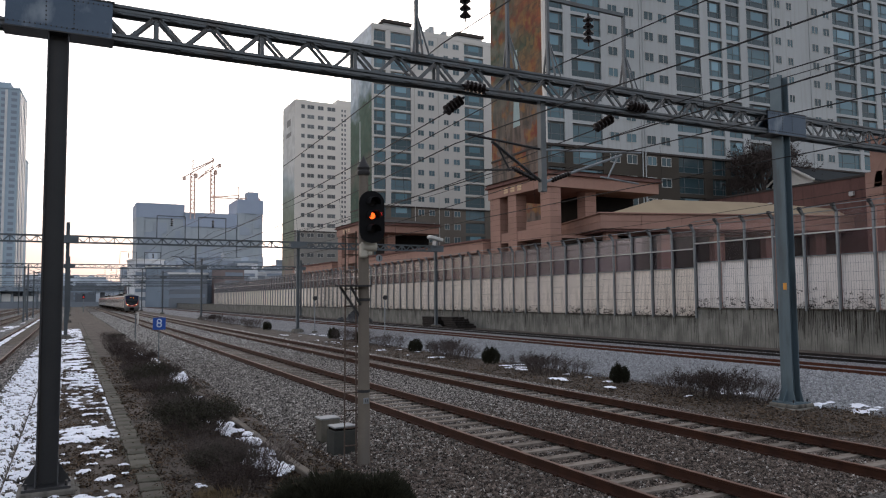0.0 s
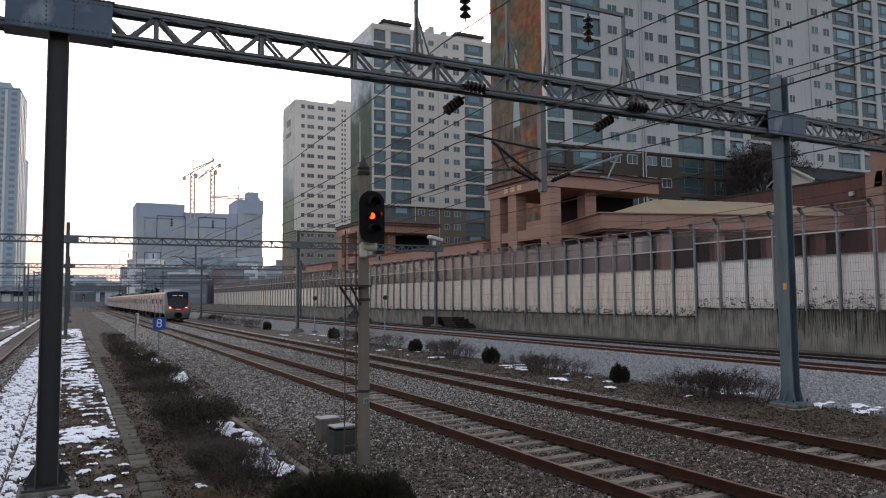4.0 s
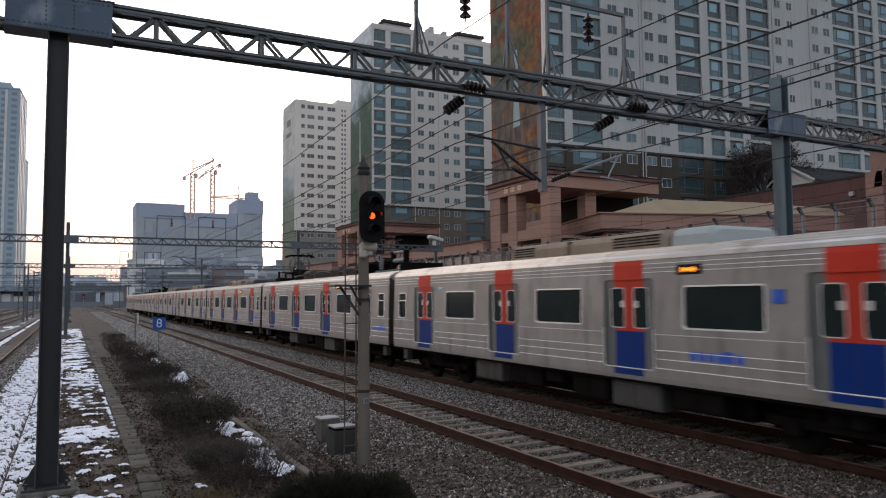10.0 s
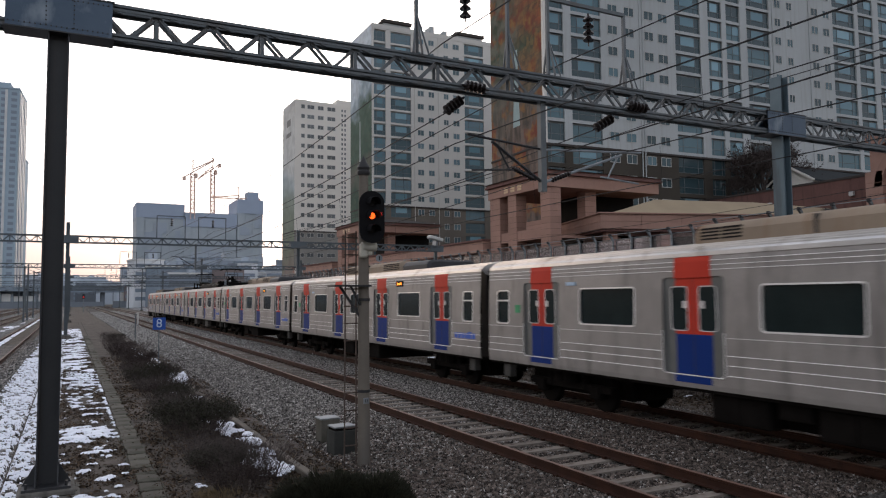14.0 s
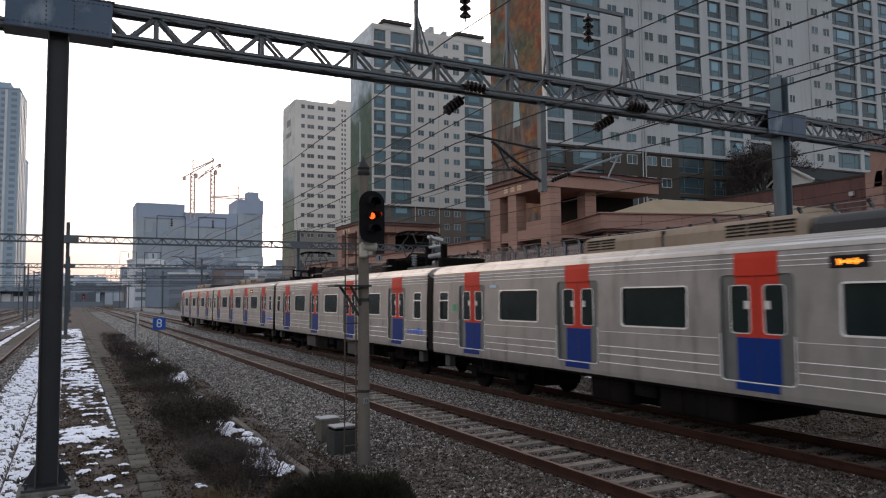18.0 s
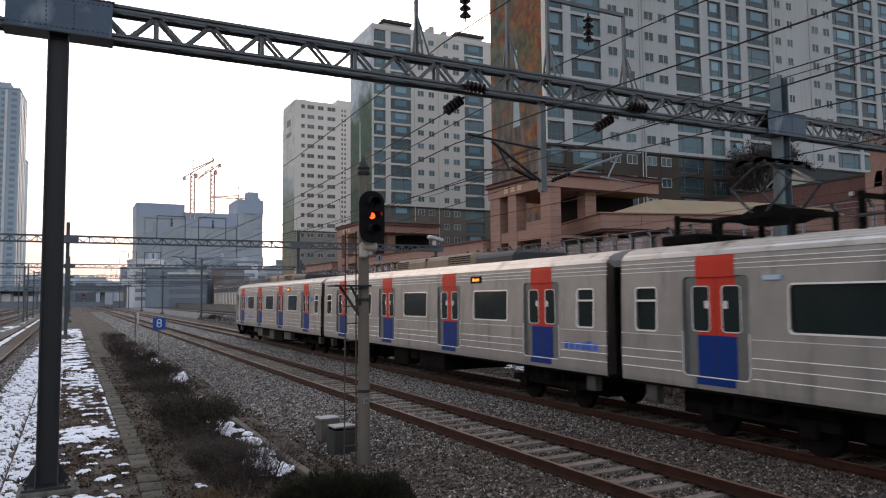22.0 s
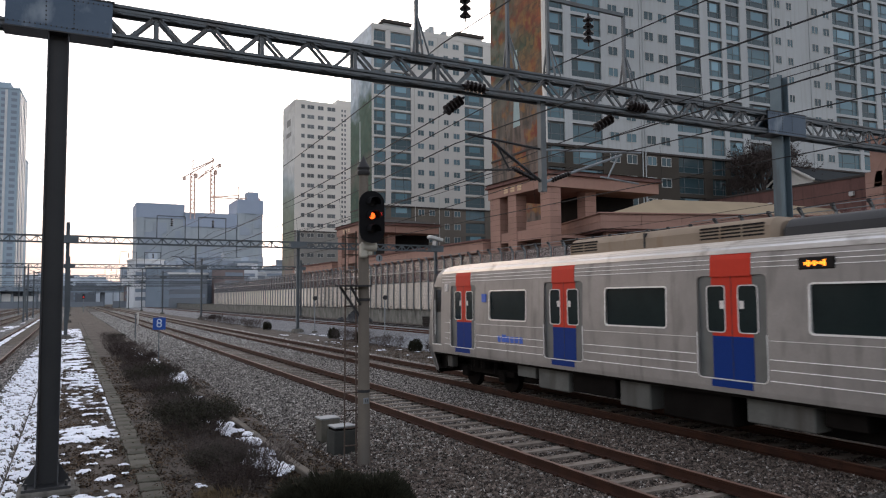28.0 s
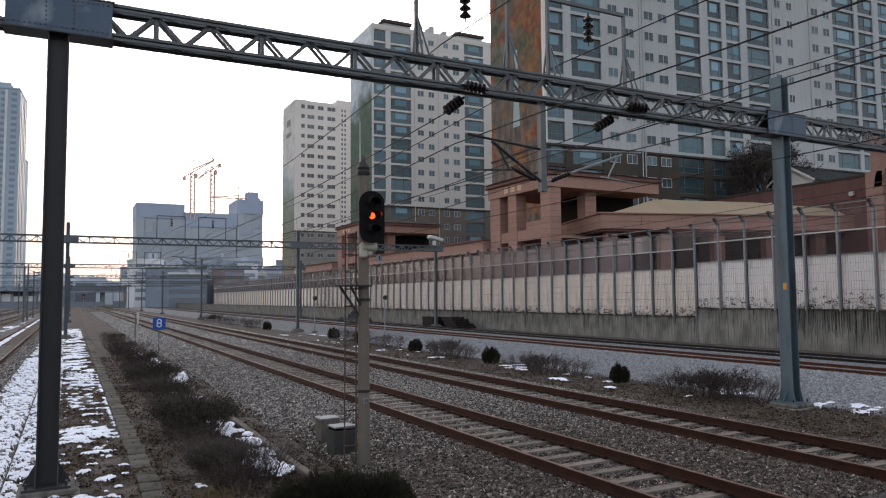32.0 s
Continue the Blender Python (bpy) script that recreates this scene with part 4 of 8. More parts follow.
def tower(name_label, at, width, depth, zbot, ztop, cols, mural, seed, light="facade", roof=(), fins=(), low_win=False, glass="glass", foot="facade_br"):
    """A slab tower; cols: (x0, x1, bays) of the window columns along the front."""
    rr = random.Random(seed)
    t = thing("apartment_tower", name_label, "apartment building", "apartment towers", at=at)
    part("wall", Geo().box(0.02, width - 0.02, 0.42, depth, zbot, ztop), light, t)
    part("base_wall", Geo().box(0.0, width, 0.40, depth + 0.02, zbot, BAND - 0.3), foot, t, "olive-brown lower storeys")
    part("ledge", Geo().box(-0.15, width + 0.1, -0.12, depth + 0.1, BAND - 0.3, BAND, 0.03), "roof_dk", t, "dark string course")
    big = [c for c in cols if c[1] - c[0] > 2.0 and not low_win]
    n = round((ztop - BAND - 0.6) / FLOOR)
    base = BAND + 0.0
    # piers between the wide windows and solid strips with the small ones
    edges = [0.0]
    for c in big:
        edges += [c[0], c[1]]
    edges.append(width)
    up, low = Geo(), Geo()
    for a, b in zip(edges[::2], edges[1::2]):
        if b - a > 0.1:
            up.box(a, b, 0.0, 0.45, BAND, ztop)
            low.box(a, b, 0.03, 0.45, zbot, BAND - 0.3)
    for c in big:
        for k in range(n + 1):
            z = base + FLOOR * k
            up.box(c[0], c[1], 0.02, 0.45, z - 0.0 if k else BAND, z + 0.42)
        for k in range(1, 7):
            z = base - FLOOR * k
            if z > zbot:
                low.box(c[0], c[1], 0.05, 0.45, z - 0.1, z + 0.42)
    part("front_wall", up, light, t)
    part("front_base", low, foot, t)
    kinds = {}
    for c in cols:
        w = round(c[1] - c[0], 1)
        tall = w > 2.0 and not low_win
        if w not in kinds:
            kinds[w] = window_meshes(w, 2.25 if tall else 1.2 if low_win else 1.25, c[2], tall, glass)
        fr, pn, bl = kinds[w]
        for k in range(-4, n):
            z = base + FLOOR * k + (0.44 if tall else 1.05)
            if z < zbot + 0.5:
                continue
            win = part("window", fr, None, t, at=pose((c[0] + c[1]) / 2, 0.26 if tall else -0.005, z))
            part("pane", pn, None, win)
            # Upper floors get more of the panels painted as reflected sky.
            if bl and rr.random() < (0.82 if k > 2 else 0.3):
                part("blind", bl, None, win)
    for x0, x1, y0, y1, z0, z1, mt in roof:
        part("roof_block", Geo().box(x0, x1, y0, y1, z0, z1, 0.05), mt, t)
    for x in fins:
        part("downpipe", Geo().rod((x, -0.08, zbot), (x, -0.08, ztop), 0.09, n=6), light, t)
    part("parapet", Geo().box(-0.05, width + 0.05, -0.05, 0.25, ztop, ztop + 0.9).box(-0.05, 0.25, 0.25, depth, ztop, ztop + 0.9).box(width - 0.25, width + 0.05, 0.25, depth, ztop, ztop + 0.9), light, t)
    part("mural_wall", Geo().box(-0.06, 0.0, 0.3, depth, zbot + 0.05, ztop + 0.85), mural, t, "gable wall painted with a landscape mural")
    return t


def mural_mat(name, stops, scale, tile, slope=0.0):
    """A painted landscape: colours by height, broken up by noise, with faint panel joints."""
    m = mat(name, (0.2, 0.2, 0.2), None, 1, 0.7, bump=0)
    nt = m.node_tree
    co = nt.nodes["Texture Coordinate"].outputs["Object"]
    sx = nt.nodes.new("ShaderNodeSeparateXYZ")
    nt.links.new(co, sx.inputs[0])
    n1 = nt.nodes.new("ShaderNodeTexNoise")
    n1.inputs["Scale"].default_value, n1.inputs["Detail"].default_value = scale, 7
    nt.links.new(co, n1.inputs["Vector"])
    ma = nt.nodes.new("ShaderNodeMath")
    ma.operation = "MULTIPLY_ADD"
    ma.inputs[1].default_value = 34.0
    nt.links.new(n1.outputs["Fac"], ma.inputs[0])
    tilt = nt.nodes.new("ShaderNodeMath")
    tilt.operation = "MULTIPLY_ADD"
    tilt.inputs[1].default_value = slope
    nt.links.new(sx.outputs["Y"], tilt.inputs[0])
    nt.links.new(sx.outputs["Z"], tilt.inputs[2])
    nt.links.new(tilt.outputs[0], ma.inputs[2])
    mr = nt.nodes.new("ShaderNodeMapRange")
    mr.inputs[1].default_value, mr.inputs[2].default_value = 17.0 + 8, 17.0 + 62
    nt.links.new(ma.outputs[0], mr.inputs[0])
    cr = nt.nodes.new("ShaderNodeValToRGB")
    el = cr.color_ramp.elements
    while len(el) < len(stops):
        el.new(0.5)
    for e, (pz, c) in zip(el, stops):
        e.position, e.color = pz, (*c, 1)
    nt.links.new(mr.outputs[0], cr.inputs[0])
    blot = noise_fac(nt, co, scale * 7, 0.42, 0.6, 9.0)
    col = ramp_mix(nt, blot, cr.outputs[0], ramp_mix(nt, 0.6 if tile else 0.2, cr.outputs[0], (0.05, 0.045, 0.03)))
    vo = nt.nodes.new("ShaderNodeTexVoronoi")
    vo.inputs["Scale"].default_value = 1.6 if tile else 0.9
    nt.links.new(co, vo.inputs["Vector"])
    sp = nt.nodes.new("ShaderNodeSeparateColor")
    nt.links.new(vo.outputs["Color"], sp.inputs[0])
    pick = nt.nodes.new("ShaderNodeMapRange")
    pick.inputs[1].default_value, pick.inputs[2].default_value, pick.inputs[4].default_value = 0.45, 1.0, 0.4 if tile else 0.12
    nt.links.new(sp.outputs[0], pick.inputs[0])
    col = ramp_mix(nt, pick.outputs[0], col, (0.3, 0.17, 0.06) if tile else (0.2, 0.24, 0.17))
    if tile:
        bk = nt.nodes.new("ShaderNodeTexBrick")
        mp = nt.nodes.new("ShaderNodeMapping")
        mp.inputs["Rotation"].default_value = (0, radians(90), radians(90))
        nt.links.new(co, mp.inputs["Vector"])
        nt.links.new(mp.outputs["Vector"], bk.inputs["Vector"])
        bk.inputs["Scale"].default_value, bk.inputs["Mortar Size"].default_value = 0.22, 0.012
        col = ramp_mix(nt, bk.outputs["Fac"], col, ramp_mix(nt, 0.45, col, (0.06, 0.05, 0.04)))
    if tile:
        # shaded green gorge on the far half, red and orange foliage high on the near half
        gy = nt.nodes.new("ShaderNodeMath")
        gy.operation = "MULTIPLY_ADD"
        gy.inputs[1].default_value = 26.0
        nt.links.new(n1.outputs["Fac"], gy.inputs[0])
        nt.links.new(sx.outputs["Y"], gy.inputs[2])
        gorge = nt.nodes.new("ShaderNodeMapRange")
        gorge.inputs[1].default_value, gorge.inputs[2].default_value, gorge.inputs[4].default_value = 19.0, 24.0, 0.85
        nt.links.new(gy.outputs[0], gorge.inputs[0])
        green = ramp_mix(nt, noise_fac(nt, co, 0.5, 0.4, 0.6, 6.0), (0.035, 0.06, 0.04), (0.12, 0.13, 0.10))
        col = ramp_mix(nt, gorge.outputs[0], col, green)
        rock = ramp_mix(nt, noise_fac(nt, co, 0.8, 0.4, 0.6, 6.0, (1, 1, 0.4)), (0.16, 0.12, 0.10), (0.06, 0.05, 0.045))
        down = nt.nodes.new("ShaderNodeMapRange")
        down.inputs[1].default_value, down.inputs[2].default_value, down.inputs[3].default_value, down.inputs[4].default_value = 24.0, 36.0, 0.85, 0.0
        nt.links.new(sx.outputs["Z"], down.inputs[0])
        col = ramp_mix(nt, down.outputs[0], col, rock)
        fire = ramp_mix(nt, noise_fac(nt, co, 0.7, 0.42, 0.58, 6.0), (0.16, 0.046, 0.028), (0.235, 0.115, 0.04))
        spot = noise_fac(nt, co, 0.24, 0.515, 0.6, 7.0)
        col = ramp_mix(nt, spot, col, fire)
    nt.links.new(col, nt.nodes["Principled BSDF"].inputs["Base Color"])
    return m


M["mural_c"] = mural_mat("autumn_mural", [(0.0, (0.075, 0.07, 0.06)), (0.2, (0.13, 0.085, 0.065)), (0.36, (0.085, 0.085, 0.05)), (0.48, (0.2, 0.105, 0.048)), (0.56, (0.055, 0.085, 0.05)), (0.66, (0.25, 0.075, 0.035)), (0.76, (0.12, 0.125, 0.065)), (0.86, (0.24, 0.14, 0.048)), (1.0, (0.24, 0.2, 0.11))], 0.09, True)
M["mural_b"] = mural_mat("waterfall_mural", [(0.0, (0.22, 0.29, 0.26)), (0.18, (0.07, 0.125, 0.09)), (0.34, (0.035, 0.072, 0.052)), (0.47, (0.115, 0.11, 0.09)), (0.55, (0.043, 0.088, 0.064)), (0.66, (0.068, 0.118, 0.086)), (0.73, (0.31, 0.38, 0.42)), (0.8, (0.55, 0.61, 0.65)), (1.0, (0.62, 0.67, 0.70))], 0.1, False, 0.3)
M["mural_a"] = mural_mat("meadow_mural", [(0.0, (0.26, 0.19, 0.17)), (0.2, (0.19, 0.21, 0.15)), (0.36, (0.27, 0.31, 0.26)), (0.47, (0.42, 0.47, 0.48)), (0.56, (0.60, 0.60, 0.57)), (1.0, (0.62, 0.6, 0.56))], 0.05, False)

C_COLS = [(0.4, 3.0, 3), (4.2, 8.9, 3), (10.0, 11.6, 2), (12.7, 14.4, 2), (16.1, 17.7, 2), (18.5, 20.2, 2), (21.6, 26.2, 3), (27.7, 30.3, 2), (31.2, 33.9, 2), (35.3, 39.9, 3), (41.0, 42.3, 2), (43.6, 44.8, 2), (49.0, 50.5, 2), (51.6, 53.1, 2), (53.9, 59.1, 3), (60.0, 63.6, 2), (65.0, 70.0, 3), (71.2, 72.9, 2), (74.0, 75.6, 2), (77.2, 81.8, 3)]
tower_c = tower("tall cream apartment tower with an autumn mural on its gable", pose(52.5, 73.3, 0, 0, 0, -3), 84.0, 14.0, 0.9, 60.5, C_COLS, "mural_c", 1, fins=(15.3, 15.8, 40.5, 48.4))
part("corner_strip", Geo().box(-0.1, 0.3, -0.08, 0.32, BAND, 61), "facade_lt", tower_c)
part("waterfall", Geo().add([(-0.075, 6.0, 25.5), (-0.075, 7.8, 25.5), (-0.075, 7.2, 36), (-0.075, 6.5, 36), (-0.07, 6.0, 25.5), (-0.07, 7.8, 25.5), (-0.07, 7.2, 36), (-0.07, 6.5, 36)], [(0, 1, 2, 3), (7, 6, 5, 4), (0, 4, 5, 1), (2, 6, 7, 3)]), mat("painted_waterfall", (0.42, 0.5, 0.5), (0.25, 0.33, 0.32), 0.6, 0.7, stretch=(1, 1, 0.15)), tower_c, "painted pale waterfall")
B_COLS = [(0.4, 3.05, 3), (4.2, 8.9, 3), (10.4, 11.9, 2), (13.0, 14.4, 2), (16.7, 17.9, 2), (19.0, 20.6, 2), (21.9, 26.8, 3)]
tower_b = tower("tall cream apartment tower with a waterfall mural on its gable", pose(55, 138, 0, 0, 0, -1), 29.8, 13.5, 0.9, 59.6, B_COLS, "mural_b", 2, light="facade_mid", glass="glass_b", foot="facade_haze_br",
                roof=((3.0, 9.2, 1.0, 12.0, 59.6, 61.4, "facade"), (20.6, 27.2, 1.0, 12.0, 59.6, 61.4, "facade"), (2.7, 9.5, 0.6, 12.4, 61.4, 62.1, "roof_dk"), (20.3, 27.5, 0.6, 12.4, 61.4, 62.1, "roof_dk"), (11.0, 12.2, 1, 4, 59.6, 62.0, "facade"), (14.0, 15.0, 1, 4, 59.6, 62.4, "facade"), (17.2, 18.2, 1, 4, 59.6, 61.8, "facade")), fins=(9.7, 15.4))
part("waterfall", Geo().add([(-0.075, 6.4, 14), (-0.075, 7.9, 14), (-0.075, 7.5, 41), (-0.075, 7.1, 41), (-0.07, 6.4, 14), (-0.07, 7.9, 14), (-0.07, 7.5, 41), (-0.07, 7.1, 41)], [(0, 1, 2, 3), (7, 6, 5, 4), (0, 4, 5, 1), (2, 6, 7, 3)]), mat("painted_white_waterfall", (0.6, 0.63, 0.62), (0.35, 0.4, 0.38), 0.6, 0.7, stretch=(1, 1, 0.15)), tower_b, "painted white waterfall")
A_COLS = [(1.8, 2.9, 1), (3.6, 5.7, 2), (6.7, 8.5, 2), (9.6, 12.1, 2)]
tower_a = tower("tall pale apartment tower with a meadow mural on its gable", pose(56, 200, 0, 0, 0, 0), 17.4, 13.0, 0.9, 59.0, A_COLS, "mural_a", 3, light="facade_lt", low_win=True, glass="glass_a", foot="facade_haze_gy",
                roof=((0.6, 4, 0.5, 12, 59.0, 60.2, "facade_lt"), (12.6, 17.4, 0.2, 12, 59.0, 61.3, "facade_lt")))
part("gable_mark", Geo().box(-0.09, -0.06, 4.4, 8.4, 53.2, 55.2).box(-0.09, -0.06, 3.8, 9.0, 50.0, 51.2), "facade_haze_gy", tower_a, "faded mark as plain bars")
for k in range(34):
    for x in (14.2, 15.1):
        part("stair_window", POST.setdefault("stair", shared(Geo().box(-0.22, 0.22, -0.04, 0.05, 0, 0.75), "stair_window", "glass_a")), None, tower_a, at=pose(x, 0, 10.5 + 1.43 * k))

# ---- brick-red podium in front of the towers ----
pod = thing("gate_pavilion", "pinkish-brown stone gate pavilion with square piers and a deep cornice", "pavilion")
PX, PY = 44.0, 60.8


def stone_block(parent, name, x0, x1, y0, y1, z0, z1, course=0.62):
    """A pier or beam clad in stone courses with sunk joints."""
    ob = part(name, Geo().box(x0 + 0.025, x1 - 0.025, y0 + 0.025, y1 - 0.025, z0, z1), "joint", parent)
    n = max(1, round((z1 - z0) / course))
    h = (z1 - z0) / n
    for k in range(n):
        part("stone_course", Geo().box(x0, x1, y0, y1, z0 + k * h + 0.012, z0 + (k + 1) * h - 0.012, 0.01), "podium", ob)
    return ob


for y0, y1 in ((PY, PY + 1.7), (67.2, 68.9), (70.6, 72.8)):
    stone_block(pod, "pier", PX, PX + 1.4, y0, y1, 1.0, 14.1)
stone_block(pod, "pier", PX + 5.4, PX + 6.9, PY + 1.0, PY + 2.4, 1.0, 14.3)
stone_block(pod, "beam", PX + 0.1, PX + 1.2, PY + 1.7, 67.2, 9.05, 9.95)
stone_block(pod, "beam", PX + 0.1, PX + 1.2, 68.9, 70.6, 9.05, 9.95)
stone_block(pod, "parapet", PX + 0.6, PX + 1.0, PY + 1.7, 66.2, 9.95, 10.9)
part("cornice", Geo().box(PX - 0.15, PX + 15, PY - 0.15, 73.0, 14.1, 15.35, 0.02), "podium", pod)
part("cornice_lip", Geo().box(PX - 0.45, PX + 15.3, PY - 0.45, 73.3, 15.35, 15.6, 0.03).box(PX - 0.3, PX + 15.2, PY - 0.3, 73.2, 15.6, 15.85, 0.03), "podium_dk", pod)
part("hip_roof", Geo().add([(PX - 0.5, PY - 0.5, 15.85), (PX + 15.3, PY - 0.5, 15.85), (PX + 15.3, 73.4, 15.85), (PX - 0.5, 73.4, 15.85), (PX + 4, PY + 5, 17.0), (PX + 11, PY + 5, 17.0), (PX + 11, 68.5, 17.0), (PX + 4, 68.5, 17.0)], [(0, 1, 5, 4), (1, 2, 6, 5), (2, 3, 7, 6), (3, 0, 4, 7), (4, 5, 6, 7), (3, 2, 1, 0)]), "roof_dk", pod)
# Black sheet added to stand in for the deep shade inside the pavilion.
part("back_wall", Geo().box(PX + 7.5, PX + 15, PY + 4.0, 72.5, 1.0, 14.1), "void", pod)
part("floor_slab", Geo().box(PX + 0.1, PX + 15, PY + 0.2, 72.6, 8.8, 9.1), "podium", pod)
sg = Geo()
for y in (69.0, 67.6, 66.2):
    for z0, z1 in ((14.42, 14.68), (14.74, 15.08)):
        sg.box(PX - 0.21, PX - 0.16, y - 0.4, y + 0.4, z0, z1)
part("sign_strokes", sg, mat("pale_gold_sign", (0.62, 0.42, 0.26), None, 4, 0.5, bump=0), pod, "raised pale gold sign in plain bars")


# ---- commuter train ----
M["stainless"] = mat("brushed_stainless", (0.295, 0.274, 0.256), (0.228, 0.213, 0.2), 1.6, 0.5, 0.25, bump=0.06, bscale=90, grime=(0.16, 0.148, 0.138), grime_lo=0.54, grime_stretch=(1, 1.6, 0.35), spec=0.15)
M["roof_tr"] = mat("pale_steel_train_roof", (0.62, 0.61, 0.60), (0.52, 0.512, 0.504), 0.8, 0.28, 0.68, bump=0.04, grime=(0.24, 0.225, 0.21), grime_lo=0.56)
M["tr_trim"] = mat("bright_steel_trim", (0.82, 0.79, 0.75), None, 3, 0.3, 0.15, bump=0)
M["tr_grey"] = mat("grey_door_pocket", (0.10, 0.103, 0.10), (0.135, 0.138, 0.132), 2, 0.55, 0.3, bump=0.03)
M["tr_red"] = mat("red_door_paint", (0.52, 0.042, 0.022), (0.46, 0.037, 0.02), 1, 0.55, bump=0.02, spec=0.1)
M["tr_blue"] = mat("deep_blue_door_paint", (0.005, 0.03, 0.17), (0.004, 0.026, 0.145), 1, 0.55, bump=0.02, spec=0.08)
M["tr_navy"] = mat("navy_front_paint", (0.004, 0.009, 0.03), (0.0035, 0.008, 0.026), 1, 0.4, bump=0, spec=0.1)
M["glass_cab"] = mat("dark_cab_glass", (0.004, 0.005, 0.006), (0.008, 0.010, 0.011), 1.5, 0.08, bump=0, spec=0.3)
M["tr_silver"] = mat("silver_front_paint", (0.17, 0.168, 0.166), (0.14, 0.139, 0.138), 1, 0.4, 0.4, bump=0.02, grime=(0.25, 0.24, 0.23), grime_lo=0.6)
M["under"] = mat("sooty_underframe", (0.005, 0.0044, 0.004), (0.010, 0.0086, 0.0078), 2, 0.9, bump=0.2, spec=0.03)
M["under_lt"] = mat("dusty_underfloor_box", (0.085, 0.081, 0.075), (0.058, 0.055, 0.051), 1.5, 0.8, bump=0.1, grime=(0.035, 0.032, 0.03))
M["under_gr"] = mat("grey_underfloor_box", (0.13, 0.132, 0.122), (0.09, 0.09, 0.084), 1.5, 0.8, bump=0.1, grime=(0.06, 0.055, 0.05))
M["ac"] = mat("rust_stained_tan_unit", (0.29, 0.228, 0.168), (0.235, 0.182, 0.135), 1.2, 0.75, bump=0.1, grime=(0.2, 0.11, 0.06), grime_lo=0.56)
M["ac_lt"] = mat("pale_grey_unit", (0.34, 0.375, 0.37), (0.29, 0.325, 0.32), 1.2, 0.6, bump=0.05)
M["roof_brown"] = mat("sooty_brown_roof_unit", (0.06, 0.05, 0.043), (0.04, 0.034, 0.03), 1.5, 0.8, bump=0.1, grime=(0.09, 0.065, 0.045))
M["shroud"] = mat("black_shroud", (0.022, 0.023, 0.025), (0.03, 0.031, 0.033), 1.2, 0.6, bump=0.05)
M["led"] = mat("amber_sign_glow", (1.0, 0.3, 0.025), (1.0, 0.26, 0.02), 20, 0.5, bump=0, emit=2.2)
M["lamp"] = mat("headlamp_glow", (1.0, 0.72, 0.36), (1.0, 0.7, 0.34), 20, 0.3, bump=0, emit=2.8)
M["blue_mark"] = mat("blue_marking", (0.03, 0.11, 0.5), None, 5, 0.5, bump=0)
M["green_mark"] = mat("green_sticker", (0.03, 0.3, 0.12), None, 5, 0.5, bump=0)
M["pale_mark"] = mat("pale_blue_sticker", (0.42, 0.55, 0.68), None, 5, 0.5, bump=0)

DOORS = (-7.3, -2.43, 2.43, 7.3)
WINS = (-4.87, 0.0, 4.87)
BODY0, BODY1 = -9.76, 9.76


def side_x(z):
    return float(np.interp(z, (0.95, 1.05, 1.2, 1.6, 2.0, 2.4, 2.85, 3.3, 3.42, 3.52, 3.6), (1.545, 1.556, 1.56, 1.56, 1.556, 1.547, 1.533, 1.515, 1.49, 1.42, 1.3)))


def bead(s, z):
    """Profile of a raised bead on the body side, its upper face sloping to the sky."""
    x = side_x(z)
    return [(s * (x - 0.03), z - 0.005), (s * (x + 0.011), z - 0.0045), (s * (x + 0.004), z + 0.0055), (s * (x - 0.03), z + 0.0055)]


def side_wall(s, y0, y1, holes):
    """One side of a car with openings, each with its reveal."""
    ys = sorted({y0, y1, *[h[0] for h in holes], *[h[1] for h in holes]})
    zs = sorted({0.96, 1.05, 1.2, 1.6, 2.0, 2.4, 2.7, 3.3, 3.42, *[h[2] for h in holes], *[h[3] for h in holes]})
    g = Geo()
    for a, b in zip(ys, ys[1:]):
        for c, d in zip(zs, zs[1:]):
            if any(h[0] <= a and b <= h[1] and h[2] <= c and d <= h[3] for h in holes):
                continue
            g.add([(s * side_x(c), a, c), (s * side_x(c), b, c), (s * side_x(d), b, d), (s * side_x(d), a, d)], [(0, 1, 2, 3)])
    for a, b, c, d in holes:
        q = [(a, c), (b, c), (b, d), (a, d)]
        for (ya, za), (yb, zb) in zip(q, q[1:] + q[:1]):
            g.add([(s * side_x(za), ya, za), (s * side_x(zb), yb, zb), (s * (side_x(zb) - 0.09), yb, zb), (s * (side_x(za) - 0.09), ya, za)], [(0, 1, 2, 3)])
    return g


def ring(g, s, y0, y1, z0, z1, w, x, th=0.012, r=0.1, flat=False):
    """A rounded frame about a window."""
    def loop(a0, a1, b0, b1, rr):
        pts = []
        for cy, cz, k in ((a1 - rr, b1 - rr, 0), (a0 + rr, b1 - rr, 1), (a0 + rr, b0 + rr, 2), (a1 - rr, b0 + rr, 3)):
            for i in range(4):
                t = math.pi / 2 * (k + i / 3)
                pts.append((cy + rr * math.cos(t), cz + rr * math.sin(t)))
        return pts
    o, i = loop(y0 - w, y1 + w, z0 - w, z1 + w, r + w), loop(y0, y1, z0, z1, r)
    n = len(o)
    dx = lambda z: 0.0 if flat else side_x(z) - 1.56
    vs = [(s * (x + dx(z) + th), y, z) for y, z in o] + [(s * (x + dx(z) + th), y, z) for y, z in i] + [(s * (x + dx(z) - 0.03), y, z) for y, z in i] + [(s * (x + dx(z) - 0.01), y, z) for y, z in o]
    fs = []
    for k in range(n):
        j = (k + 1) % n
        fs += [(k, j, n + j, n + k), (n + k, n + j, 2 * n + j, 2 * n + k), (3 * n + k, 3 * n + j, j, k)]
    return g.add(vs, fs)


